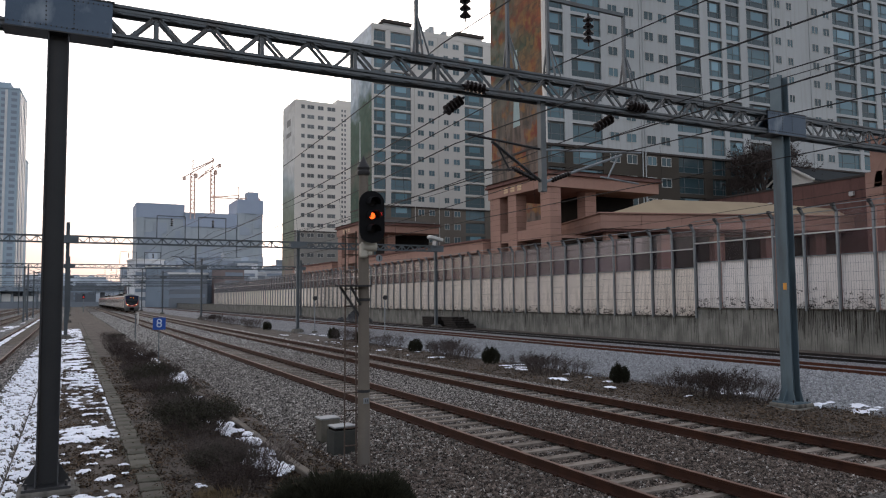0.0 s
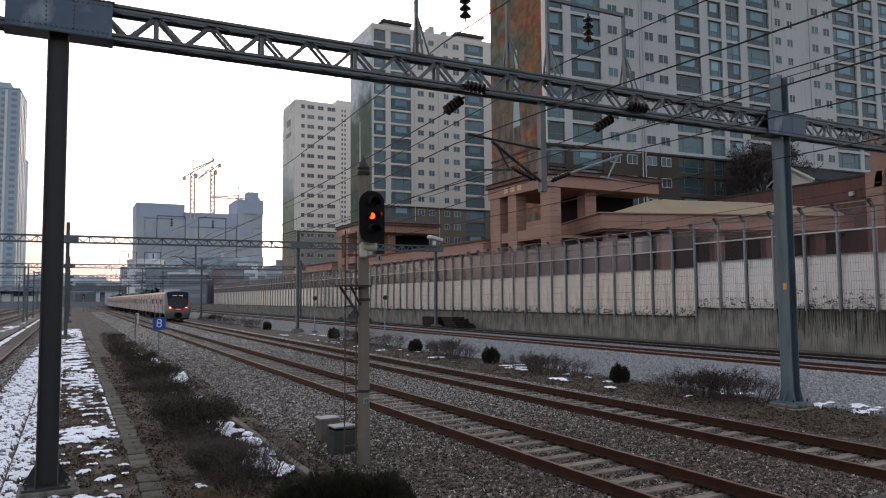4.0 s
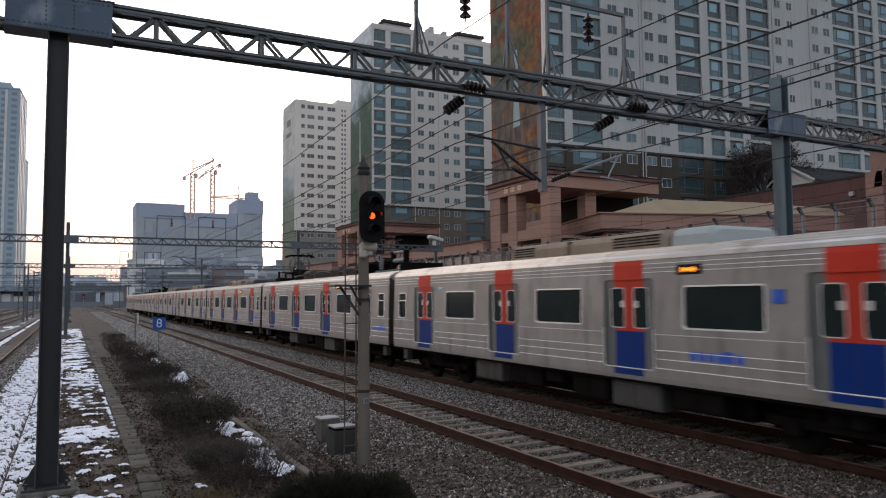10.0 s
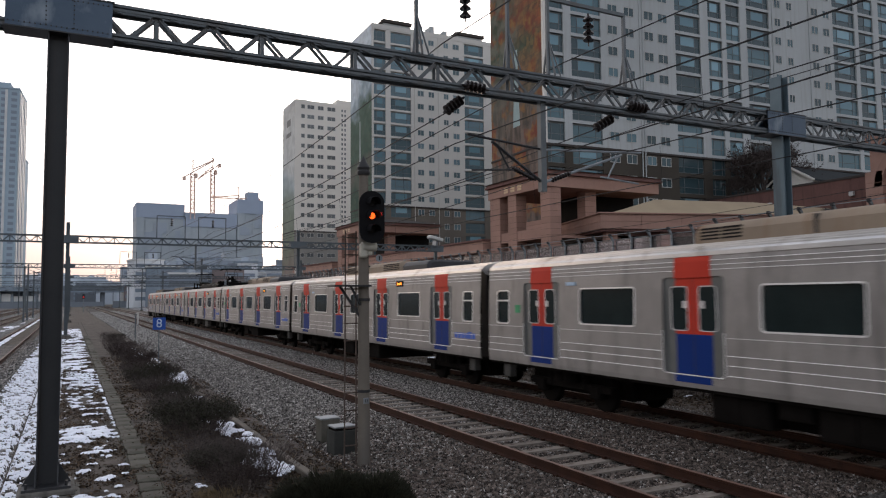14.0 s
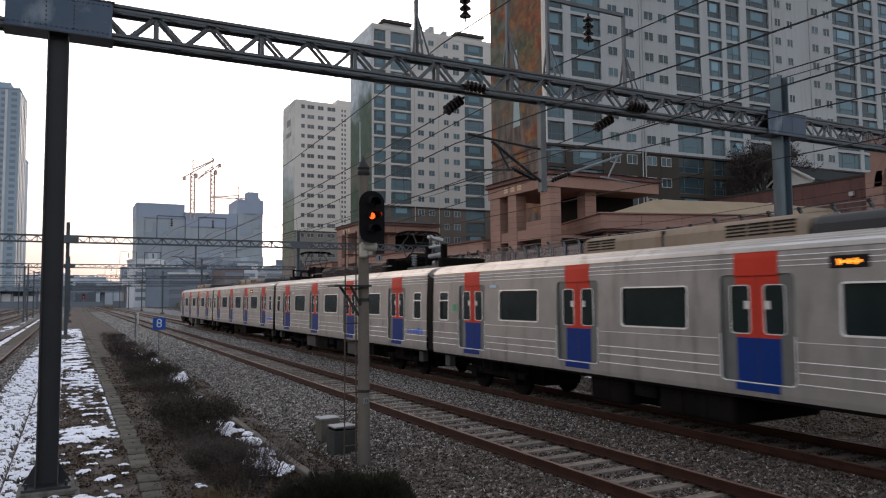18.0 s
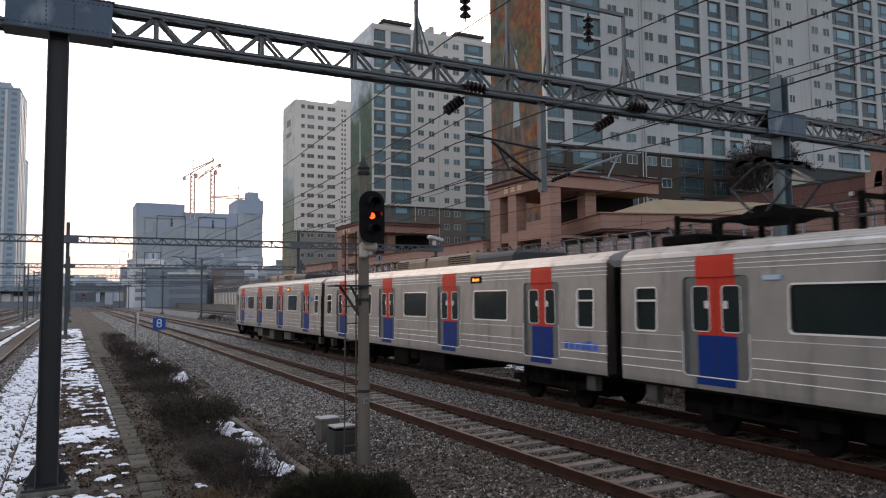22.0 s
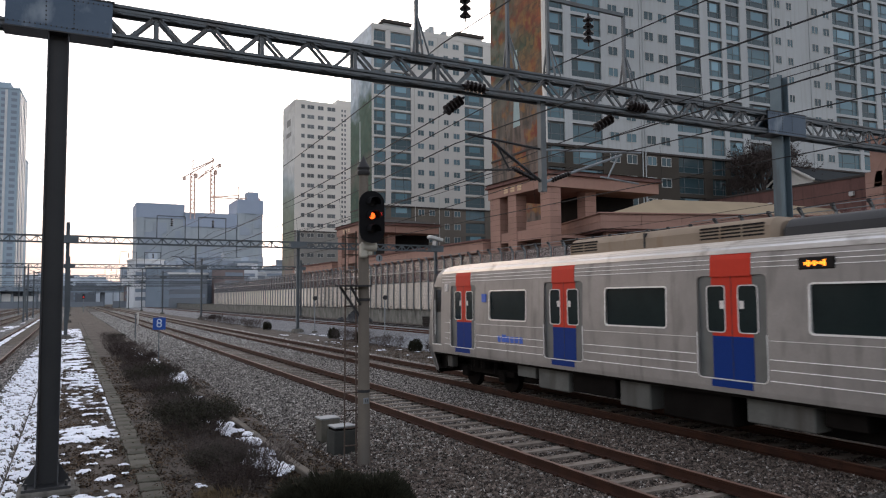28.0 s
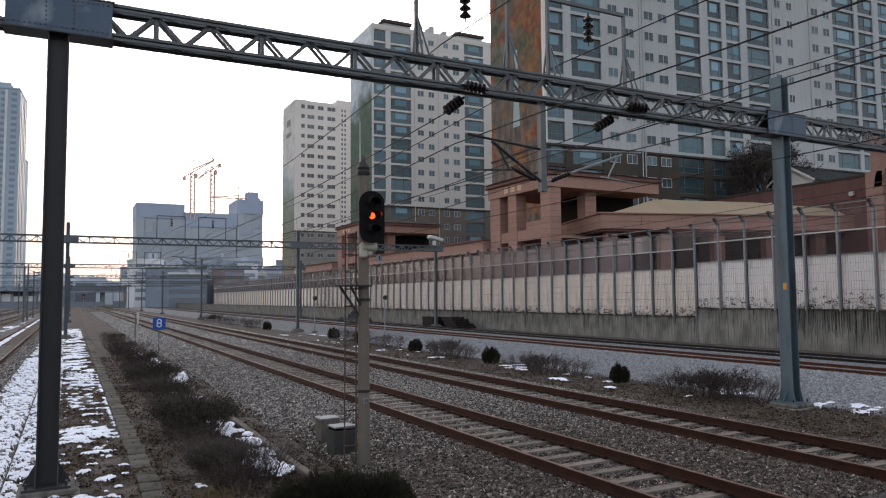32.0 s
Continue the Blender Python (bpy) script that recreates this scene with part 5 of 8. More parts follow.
def door_meshes(s):
    """The pieces of a pair of sliding leaves in a pocket with rounded corners."""
    x = 1.5
    span = lambda a, b: sorted((s * a, s * b))
    leaf = Geo().box(*span(x, x - 0.04), -0.755, 0.755, 1.17, 3.03)
    xa, xb = span(x + 0.006, x - 0.01)
    red = lattice([-0.44, -0.14, 0.14, 0.44], [1.945, 2.02, 2.85, 3.0], lambda i, j: i == 1 or j != 1, xa, xb)
    red.v = [(b, a, c) for a, b, c in red.v]
    blue = Geo().box(xa, xb, -0.44, 0.44, 1.195, 1.942)
    pane = Geo().box(*span(x + 0.004, x - 0.01), -0.195, 0.195, 0, 0.81)
    fr = Geo()
    ring(fr, s, -0.195, 0.195, 0, 0.81, 0.016, x + 0.004, 0.012, 0.06, True)
    head = Geo().box(*span(1.5, 1.535), -0.44, 0.44, 3.0, 3.3).box(*span(1.5, 1.535), -0.44, 0.44, 3.3, 3.395)
    head.weld = True
    head.v = [(s * (side_x(v[2]) + (0.008 if abs(v[0]) > 1.51 else -0.02)), v[1], v[2]) for v in head.v]
    foot = Geo().box(*span(1.565, 1.5), -0.44, 0.44, 1.05, 1.178)
    corner, trim = Geo(), Geo()
    r, path, rim = 0.1, [], []
    for cy, cz, k in ((0.65, 2.92, 0), (-0.65, 2.92, 1), (-0.65, 1.29, 2), (0.65, 1.29, 3)):
        arc = [(cy + r * math.cos(math.pi / 2 * (k + i / 4)), cz + r * math.sin(math.pi / 2 * (k + i / 4))) for i in range(5)]
        rim += [(cy + math.copysign(r + 0.006, cy), cz + (r + 0.006 if k < 2 else -r - 0.006))] + arc
        if k >= 2:
            path += arc
    faces = []
    for k in range(4):
        a, b = 6 * k, 6 * ((k + 1) % 4)
        faces += [(a, a + i, a + i + 1) for i in range(1, 5)] + [(a, a + 5, b + 1, b)] + [(a + i, 24 + a + i, 25 + a + i, a + i + 1) for i in range(1, 5)] + [(a + 5, 24 + a + 5, 25 + b, b + 1)]
    corner.add([(s * (side_x(z) + o), y, z) for o in (0.002, -0.02) for y, z in rim], faces)
    path = [(-0.75, 2.0)] + path + [(0.75, 2.0)]
    for (ya, za), (yb, zb) in zip(path, path[1:]):
        trim.rod((s * (side_x(za) + 0.004), ya, za), (s * (side_x(zb) + 0.004), yb, zb), 0.011, n=5)
    seam = Geo().box(*span(x + 0.010, x), -0.006, 0.006, 1.2, 3.0)
    return [shared(*q) for q in ((leaf, "door", "tr_grey"), (red, "red_panel", "tr_red"), (blue, "blue_panel", "tr_blue"), (pane, "pane", "glass_tr"), (fr, "pane_frame", "tr_trim"), (head, "door_header", "tr_red"), (corner, "door_pocket", "stainless"), (trim, "door_sill", "tr_trim"), (seam, "door_seam", "steel_dk"), (Geo().box(*span(x + 0.008, x), -0.045, 0.045, -0.07, 0.07), "door_label", "panel"), (foot, "foot_panel", "tr_blue"))]


DOOR = {s: door_meshes(s) for s in (-1, 1)}


def win_meshes(s, w, z0, z1, transom):
    pane = Geo().box(*sorted((s * 1.50, s * 1.48)), -w / 2, w / 2, z0, z1)
    fr = Geo()
    ring(fr, s, -w / 2, w / 2, z0, z1, 0.03, 1.555, r=0.05)
    if transom:
        fr.box(*sorted((s * 1.56, s * 1.49)), -w / 2, w / 2, z1 - 0.265, z1 - 0.225)
    return shared(pane, "window", "glass_tr"), shared(fr, "window_frame", "tr_trim")


WIN = {(s, k): win_meshes(s, *a) for s in (-1, 1) for k, a in (("wide", (1.78, 2.06, 2.83, False)), ("end", (0.56, 1.99, 2.82, True)))}
WHEEL = shared(Geo().lathe((0, 0, 0), [(0.1, -0.07), (0.40, -0.07), (0.43, -0.06), (0.43, 0.03), (0.46, 0.05), (0.46, 0.07), (0.1, 0.07)], 20, "x"), "wheel", "under", True)
AXLE = shared(Geo().rod((-0.72, 0, 0), (0.72, 0, 0), 0.08, n=8), "axle", "under")


def bogie(car, y):
    g = Geo()
    for s in (-1, 1):
        g.box(s * 1.0 - 0.07, s * 1.0 + 0.07, y - 1.6, y + 1.6, 0.45, 0.62, 0.02)
        for o in (-1.05, 1.05):
            g.box(s * 1.0 - 0.13, s * 1.0 + 0.13, y + o - 0.17, y + o + 0.17, 0.3, 0.6, 0.03)
            g.rod((s * 1.0, y + o * 0.62, 0.5), (s * 1.0, y + o * 0.62, 0.86), 0.11, n=8)
        g.rod((s * 1.05, y - 0.2, 0.62), (s * 1.05, y - 0.2, 0.98), 0.22, n=10)
        g.rod((s * 1.05, y + 0.2, 0.62), (s * 1.05, y + 0.2, 0.98), 0.22, n=10)
    g.box(-0.95, 0.95, y - 0.3, y + 0.3, 0.42, 0.8)
    b = part("bogie", g, "under", car)
    for o in (-1.05, 1.05):
        part("axle", AXLE, None, b, at=pose(0, y + o, 0.43))
        for s in (-1, 1):
            part("wheel", WHEEL, None, b, at=pose(s * 0.76, y + o, 0.43, 0, 0, 0 if s < 0 else 180))


def roof_shell(y0, y1):
    pts = [(-1.49, 3.42), (-1.42, 3.52), (-1.28, 3.6), (-0.9, 3.68), (-0.45, 3.73), (0, 3.745), (0.45, 3.73), (0.9, 3.68), (1.28, 3.6), (1.42, 3.52), (1.49, 3.42)]
    return Geo().sweep(pts + [(1.3, 3.3), (-1.3, 3.3)], y0, y1)


def louvre_box(car, x, y0, y1, z0, z1, m, name, vents):
    pts = [(-x, z0), (-x, z1 - 0.16), (-x + 0.08, z1 - 0.05), (-x + 0.2, z1), (x - 0.2, z1), (x - 0.08, z1 - 0.05), (x, z1 - 0.16), (x, z0)]
    g = Geo().sweep(pts, y0 + 0.12, y1 - 0.12)
    inner = [(a * 0.9, z0 + (b - z0) * 0.8) for a, b in pts]
    n = len(pts)
    for ya, yb in ((y0 + 0.12, y0), (y1 - 0.12, y1)):
        g.add([(a, ya, b) for a, b in pts] + [(a, yb, b) for a, b in inner], [(i, (i + 1) % n, n + (i + 1) % n, n + i) for i in range(n)] + [tuple(range(n, 2 * n))])
    u = part(name, g, m, car, "rust-stained tan roof unit with louvres" if m == "ac" else "", rounded=True)
    for va, vb in vents:
        for s in (-1, 1):
            sl = Geo()
            for k in range(4):
                z = z0 + 0.07 + 0.065 * k
                for i in range(int((vb - va) / 0.5)):
                    sl.box(*sorted((s * (x + 0.006), s * (x - 0.02))), va + 0.5 * i, va + 0.5 * i + 0.46, z, z + 0.032)
            part("louvre", sl, "void", u)
    return u


def pantograph(car, y):
    """A raised diamond pantograph on a low boat-shaped base frame with legs."""
    prof = [(-0.82, 4.13), (-0.4, 4.0), (0.4, 4.0), (0.82, 4.13), (0.8, 4.2), (0.5, 4.23), (0.2, 4.36), (-0.2, 4.36), (-0.5, 4.23), (-0.8, 4.2)]
    n = len(prof)
    g = Geo().add([(x, y + a, z) for x in (-0.3, 0.3) for a, z in prof], [tuple(range(n)), tuple(range(2 * n - 1, n - 1, -1))] + [(i, (i + 1) % n, n + (i + 1) % n, n + i) for i in range(n)])
    ob = part("pantograph", g, "under", car, "black diamond pantograph raised to the wire")
    for s in (-1, 1):
        part("base_rail", Geo().box(s * 0.6 - 0.04, s * 0.6 + 0.04, y - 0.86, y + 0.86, 4.1, 4.18), "under", ob)
    for o in (-0.78, 0.05, 0.78):
        part("cross_beam", Geo().box(-0.56, 0.56, y + o - 0.05, y + o + 0.05, 4.1, 4.17), "under", ob)
    zt, zk = 5.14, 4.72
    for s in (-1, 1):
        for o in (-1, 1):
            part("lower_arm", Geo().rod((s * 0.45, y + o * 0.15, 4.2), (s * 0.42, y + o * 0.66, zk), 0.026, n=6), "steel_dk", ob)
            part("upper_arm", Geo().rod((s * 0.42, y + o * 0.66, zk), (s * 0.32, y + o * 0.1, zt), 0.02, n=6), "steel_dk", ob)
        for o in (-0.8, 0.8):
            part("leg", Geo().rod((s * 0.6, y + o, 3.62), (s * 0.6, y + o, 4.11), 0.06, n=8), "under", ob)
    for o in (-0.66, 0.66):
        part("knuckle_rod", Geo().rod((-0.42, y + o, zk), (0.42, y + o, zk), 0.018, n=6), "steel_dk", ob)
    for o in (-0.2, 0.2):
        part("collector_head", Geo().tube([(-0.8, y + o, zt - 0.06), (-0.68, y + o, zt + 0.01), (-0.55, y + o, zt + 0.03), (0.55, y + o, zt + 0.03), (0.68, y + o, zt + 0.01), (0.8, y + o, zt - 0.06)], 0.045), "under", ob)
    for x in (-0.55, -0.2, 0.2, 0.55):
        part("head_link", Geo().box(x - 0.03, x + 0.03, y - 0.24, y + 0.24, zt - 0.03, zt + 0.02), "steel_dk", ob)


def arrester(car, y):
    """Grey ribbed insulator and surge tubes on a dark roof frame."""
    fr = part("roof_frame", Geo().box(-0.75, 0.75, y - 1.6, y + 0.9, 3.70, 3.78), "under_gr", car)
    prof = [(0.05, 0.0)]
    for k in range(5):
        prof += [(0.06, 0.09 * k + 0.02), (0.12, 0.09 * k + 0.045), (0.06, 0.09 * k + 0.08)]
    part("insulator", Geo().lathe((-0.6, y + 0.6, 3.82), prof, 14), "steel_lt", fr, "grey ribbed insulator", rounded=True)
    for z, rad in ((4.46, 0.05), (4.14, 0.085)):
        part("surge_tube", Geo().lathe((-0.45, y - 1.5, z), [(0.0, 0.0), (rad, 0.02), (rad, 1.1), (0.0, 1.14)], 14, "y"), "steel_lt", fr, "grey tube", rounded=True)
    for o in (-0.3, -1.5):
        part("bracket", Geo().box(-0.55, -0.35, y + o - 0.06, y + o + 0.06, 3.82, 4.5), "under", fr)


NOSE_Z = (0.25, 0.5, 0.9, 1.3, 1.6, 2.0, 2.5, 2.9, 3.15, 3.35, 3.5, 3.6, 3.7, 3.745)
NOSE_Y = (-9.82, -10.0, -10.08, -10.10, -10.06, -9.94, -9.73, -9.51, -9.35, -9.19, -9.06, -8.98, -8.86, -8.75)


def nose_at(u, z, start):
    """The rounded shell of the driving end: u across from -1 to 1, z up."""
    w = float(np.interp(z, (0.25, 0.96, 1.15, 2.0, 3.3, 3.42, 3.52, 3.6, 3.68, 3.73, 3.745), (1.3, 1.53, 1.56, 1.56, 1.515, 1.49, 1.42, 1.28, 0.9, 0.45, 0.02)))
    tip = float(np.interp(z, NOSE_Z, NOSE_Y))
    lead = float(np.interp(z, (2.9, 3.15, 3.35, 3.5, 3.745), (-9.26, -9.1, -8.95, -8.85, -8.66)))
    a = abs(u) / 0.9
    if a > 1:
        return (math.copysign(w, u), lead + (a - 1) * 9 * (start - lead), z)
    e = 2 / 2.9
    return (math.copysign(w * math.sin(a * math.pi / 2) ** e, u), lead - (lead - tip) * max(0.0, math.cos(a * math.pi / 2)) ** e, z)


def cab_nose(car, lit):
    """The rounded driving end at -y: skin, glass and bands are cells of one curved shell."""
    n = 150
    zs = [0.25 + 2.75 * k / 130 for k in range(131)] + [3.001] + [3.0 + 0.745 * k / 40 for k in range(1, 41)]
    grid = [[nose_at(i / n * 2 - 1, z, -9.26 if z <= 3.0 else -8.66) for i in range(n + 1)] for z in zs]
    cells = {"tr_silver": [], "tr_navy": [], "glass_cab": [], "tr_red": [], "void": [], "under": []}
    for j in range(len(zs) - 1):
        for i in range(n):
            x = abs(grid[j][i][0] + grid[j][i + 1][0]) / 2
            z = (zs[j] + zs[j + 1]) / 2
            side = abs(i + 0.5 - n / 2) / n * 2 > 0.8
            k = "tr_silver"
            if z < 2.6:
                q = (2.6 - z)
                if not side and (x / 1.22) ** 2.8 + (q / 1.04) ** 2.8 < 1:
                    k = "tr_navy"
                elif not side and (x / 1.27) ** 2.8 + (q / 1.32) ** 2.8 < 1:
                    k = "tr_red"
            elif not side and x < 1.22 + 0.09 * (z - 2.6) or z > 3.62:
                k = "tr_navy"
            if k == "tr_navy" and not side and (x / 1.10) ** 3 + abs((z - 2.33) / 0.65) ** 3 < 1:
                k = "glass_cab"
            if not side and (x / 0.48) ** 3 + abs((z - 0.76) / 0.34) ** 3 < 1:
                k = "void"
            elif z < 0.36:
                k = "under"
            cells[k].append((i, j))
    nose = None
    for k, nm in (("tr_silver", "nose"), ("tr_navy", "front_mask"), ("glass_cab", "windscreen"), ("tr_red", "red_band"), ("void", "coupler_opening"), ("under", "snow_guard")):
        idx, vs, fs = {}, [], []
        for i, j in cells[k]:
            q = []
            for c in ((i, j), (i + 1, j), (i + 1, j + 1), (i, j + 1)):
                if c not in idx:
                    idx[c] = len(vs)
                    x, y, z = grid[c[1]][c[0]]
                    vs.append((x, y + (0.012 if k == "glass_cab" else 0.14 if k == "void" else 0), z))
                q.append(idx[c])
            fs.append(tuple(q))
        if not fs:
            continue
        me = raw_mesh(nm, vs, fs, k)
        for q in me.polygons:
            q.use_smooth = True
        ob = new(nm, me)
        ob.parent = nose or car
        nose = nose or ob

    def front_y(x, z):
        k = min(range(n + 1), key=lambda i: abs(nose_at(i / n * 2 - 1, z, -9.26)[0] - x) + (abs(i / n * 2 - 1) > 0.89))
        return nose_at(k / n * 2 - 1, z, -9.26)[1]

    for s in (-1, 1):
        y = front_y(s * 0.94, 1.69)
        lens = Geo().lathe((0, 0, 0), [(0.0, -0.035), (0.05, -0.03), (0.085, -0.01), (0.095, 0.05)], 18, "y")
        lens.v = [(s * 0.94 + a * 1.25, y + b + s * 0.25 * a, 1.69 + c * 0.85) for a, b, c in lens.v]
        part("headlamp", lens, "lamp" if lit else "tr_trim", nose, "", rounded=True)
        part("cab_window", Geo().box(*sorted((s * 1.468, s * 1.44)), -9.17, -8.72, 2.22, 2.93), "glass_cab", nose)
        part("cab_door", Geo().box(*sorted((s * 1.462, s * 1.40)), -9.24, -8.66, 1.1, 3.02), "tr_grey", nose)
        part("door_sill", Geo().box(*sorted((s * 1.575, s * 1.5)), -9.24, -8.66, 1.19, 1.22), "tr_trim", nose)
        part("grab_rail", Geo().rod((s * 1.5, -9.2, 1.5), (s * 1.5, -9.2, 2.6), 0.014, n=6), "tr_trim", nose)
        part("step_box", Geo().box(*sorted((s * 0.95, s * 0.7)), -9.93, -9.6, 0.5, 1.0, 0.02), "under", nose)
        for k in range(4):
            part("step_rung", Geo().box(*sorted((s * 0.92, s * 0.62)), front_y(s * 0.77, 0.55 + 0.14 * k) - 0.02, front_y(s * 0.77, 0.55 + 0.14 * k) + 0.04, 0.54 + 0.14 * k, 0.575 + 0.14 * k), "under_lt", nose)
    sy = front_y(0.62, 3.16) - 0.012
    sign = part("destination_sign", Geo().box(-0.66, 0.66, sy + 0.008, sy + 0.2, 3.06, 3.27), "void", nose)
    gl = Geo()
    rr = random.Random(3)
    for x0, cnt in ((-0.55, 4), (0.12, 4)):
        for k in range(cnt):
            xa, za = x0 + 0.115 * k, 3.165 + rr.uniform(-0.02, 0.02)
            for a, b, c, d in ((0, -0.05, 0.075, 0.01), (0.02, 0.03, 0.09, 0.045), (0.055, -0.055, 0.085, 0.02)):
                gl.rod((xa + a, sy, za + b), (xa + c + rr.uniform(-0.02, 0.02), sy, za + d), 0.012, n=4)
    if lit:
        part("sign_strokes", gl, "led", sign, "glowing amber sign strokes")
    py = front_y(0.25, 1.5) - 0.012
    plate = Geo()
    for k in range(6):
        plate.box(-0.27 + 0.09 * k, -0.27 + 0.09 * k + 0.075, py, py + 0.03, 1.45, 1.55)
    part("number_plate", plate, "tr_trim", nose, "pale plate in plain bars")
    part("bulkhead", Geo().box(-1.42, 1.42, -8.64, -8.58, 0.5, 3.3).box(-1.2, 1.2, -9.3, -8.64, 0.45, 1.5), "under", nose)
    wp = Geo().rod((-0.1, front_y(0.1, 1.72) - 0.03, 1.72), (-0.45, front_y(0.45, 2.45) - 0.03, 2.45), 0.012, n=5).rod((0.3, front_y(0.3, 1.72) - 0.03, 1.72), (0.2, front_y(0.2, 2.4) - 0.03, 2.4), 0.012, n=5)
    part("wiper", wp, "steel_dk", nose)
    part("coupler", Geo().rod((0, -10.1, 0.80), (0, -9.5, 0.80), 0.13, n=10).box(-0.22, 0.22, -10.16, -10.0, 0.6, 0.98, 0.03), "under", nose)


def subway_car(label, cab=0, panto=False, lit=False, low=False, flip=1, sparse=False):
    """One car; its -y end leads. cab: 1 for the driving end at -y."""
    car = thing("train_car", label, "train car", "cars of the commuter train")
    y0 = -9.26 if cab else BODY0
    doors = [d for d in DOORS]
    for s in (-1, 1):
        holes = [(d - 0.75, d + 0.75, 1.19, 3.02) for d in doors] + [(w - 0.89, w + 0.89, 2.06, 2.83) for w in WINS]
        ends = [9.03] + ([] if cab else [-9.03])
        holes += [(e - 0.28, e + 0.28, 1.99, 2.82) for e in ends]
        if cab:
            holes += [(-9.22, -8.68, 1.2, 3.0), (-9.26, -8.66, 3.0, 3.42)]
        part("side_wall", side_wall(s, y0, BODY1, holes), "stainless", car)
        for d in doors:
            ds = DOOR[s]
            dr = part("door", ds[0], None, car, at=pose(0, d, 0))
            part("red_panel", ds[1], None, dr)
            part("blue_panel", ds[2], None, dr)
            for o in (-0.345, 0.345):
                part("pane", ds[3], None, dr, at=pose(0, o, 2.02))
                part("pane_frame", ds[4], None, dr, at=pose(0, o, 2.02))
                part("door_label", ds[9], None, dr, at=pose(0, o + (0.13 if o < 0 else -0.13), 2.5))
            part("door_header", ds[5], None, dr)
            part("door_pocket", ds[6], None, dr)
            part("foot_panel", ds[10], None, dr)
            part("door_seam", ds[8], None, dr)
            part("door_sill", ds[7], None, dr)
        for w in WINS:
            wn_ = part("window", WIN[s, "wide"][0], None, car, at=pose(0, w, 0))
            part("window_frame", WIN[s, "wide"][1], None, wn_)
        for e in ends:
            wn_ = part("window", WIN[s, "end"][0], None, car, at=pose(0, e, 0))
            part("window_frame", WIN[s, "end"][1], None, wn_)
        tr = Geo()
        segs = [-8.4 if cab else y0] + [q for d in doors for q in (d - 0.8, d + 0.8)] + [BODY1]
        for a, b in zip(segs[::2], segs[1::2]):
            if b > a:
                for z in (1.25, 1.43, 1.6):
                    tr.sweep(bead(s, z), a, b)
                tr.box(*sorted((s * 1.564, s * 1.5)), a, b, 1.905, 1.915)
        segs = [-8.66 if cab else y0] + [q for d in doors for q in (d - 0.45, d + 0.45)] + [BODY1]
        for a, b in zip(segs[::2], segs[1::2]):
            for z in (3.14, 3.225, 3.31):
                tr.sweep(bead(s, z), a, b)
        part("trim_strip", tr, "tr_trim", car)
        part("gutter", Geo().box(*sorted((s * 1.51, s * 1.4)), -8.66 if cab else y0, BODY1, 3.40, 3.45), "roof_tr", car)
        # amber side indicator
        sy = -4.1 * flip
        ind = part("side_indicator", Geo().box(*sorted((s * 1.54, s * 1.47)), sy - 0.32, sy + 0.32, 3.06, 3.26, 0.02), "void", car)
        gl = Geo()
        rr = random.Random(8)
        for k in range(7):
            h = rr.uniform(0.03, 0.1)
            gl.box(*sorted((s * 1.546, s * 1.535)), sy - 0.2 + 0.055 * k, sy - 0.165 + 0.055 * k, 3.16 - h / 2, 3.16 + h / 2)
        part("sign_strokes", gl, "led", ind, "glowing amber sign strokes")
        # blue lettering stand-in, small stickers
        mk = Geo()
        ly = -7.3 + 2.6 if cab else -8.85
        for k in range(6):
            mk.box(*sorted((s * 1.566, s * 1.54)), ly - 0.62 + 0.21 * k, ly - 0.62 + 0.21 * k + (0.16 if k != 1 else 0.2), 1.47, 1.63 if k != 1 else 1.67)
        part("blue_marking", mk, "blue_mark", car, "blue marking in plain bars")
        if cab:
            part("car_sign", Geo().box(*sorted((s * 1.556, s * 1.5)), -8.42, -8.24, 2.86, 3.08), "panel", car, "small white plate with a dark stroke")
            part("car_sign_stroke", Geo().box(*sorted((s * 1.560, s * 1.5)), -8.345, -8.315, 2.91, 3.03), "tr_grey", car)
        part("sticker", Geo().box(*sorted((s * 1.555, s * 1.53)), 5.9, 6.25, 2.92, 3.0), "pale_mark", car)
        if not panto:
            for ky in (-6.15,) * (cab > 0) + (8.2,) * (not cab or flip < 0):
                part("sticker", Geo().box(*sorted((s * 1.566, s * 1.54)), ky, ky + 0.22, 2.53 - 0.27 * (not cab), 2.76 - 0.3 * (not cab)), "blue_mark" if cab else "green_mark", car)
    roof_ = part("roof", roof_shell(-8.66 if cab else y0, BODY1), "roof_tr", car, rounded=True)
    for s in (-1, 1):
        rib = Geo()
        for x, z in ((1.462, 3.462), (1.405, 3.53), (1.33, 3.578), (1.24, 3.61), (1.1, 3.641)):
            rib.box(*sorted((s * (x + 0.014), s * (x - 0.014))), -8.6 if cab else y0, BODY1, z - 0.02, z + 0.017)
        part("roof_ribs", rib, "roof_tr", roof_)
    part("floor_pan", Geo().box(-1.5, 1.5, y0, BODY1, 0.9, 1.0), "under", car)
    for a, b, nm in ((BODY1 - 0.03, BODY1, "end_wall"),) + (() if cab else ((BODY0, BODY0 + 0.03, "end_wall"),)):
        part(nm, Geo().box(-1.5, 1.5, a, b, 0.96, 3.45), "roof_brown", car)
    part("gangway", Geo().box(-0.62, 0.62, BODY1, BODY1 + 0.26, 0.95, 3.1, 0.04).box(-0.7, 0.7, BODY1 + 0.02, BODY1 + 0.1, 0.95, 3.2).box(-1.3, 1.3, BODY1, BODY1 + 0.05, 1.0, 3.3), "under", car, "black folded gangway")
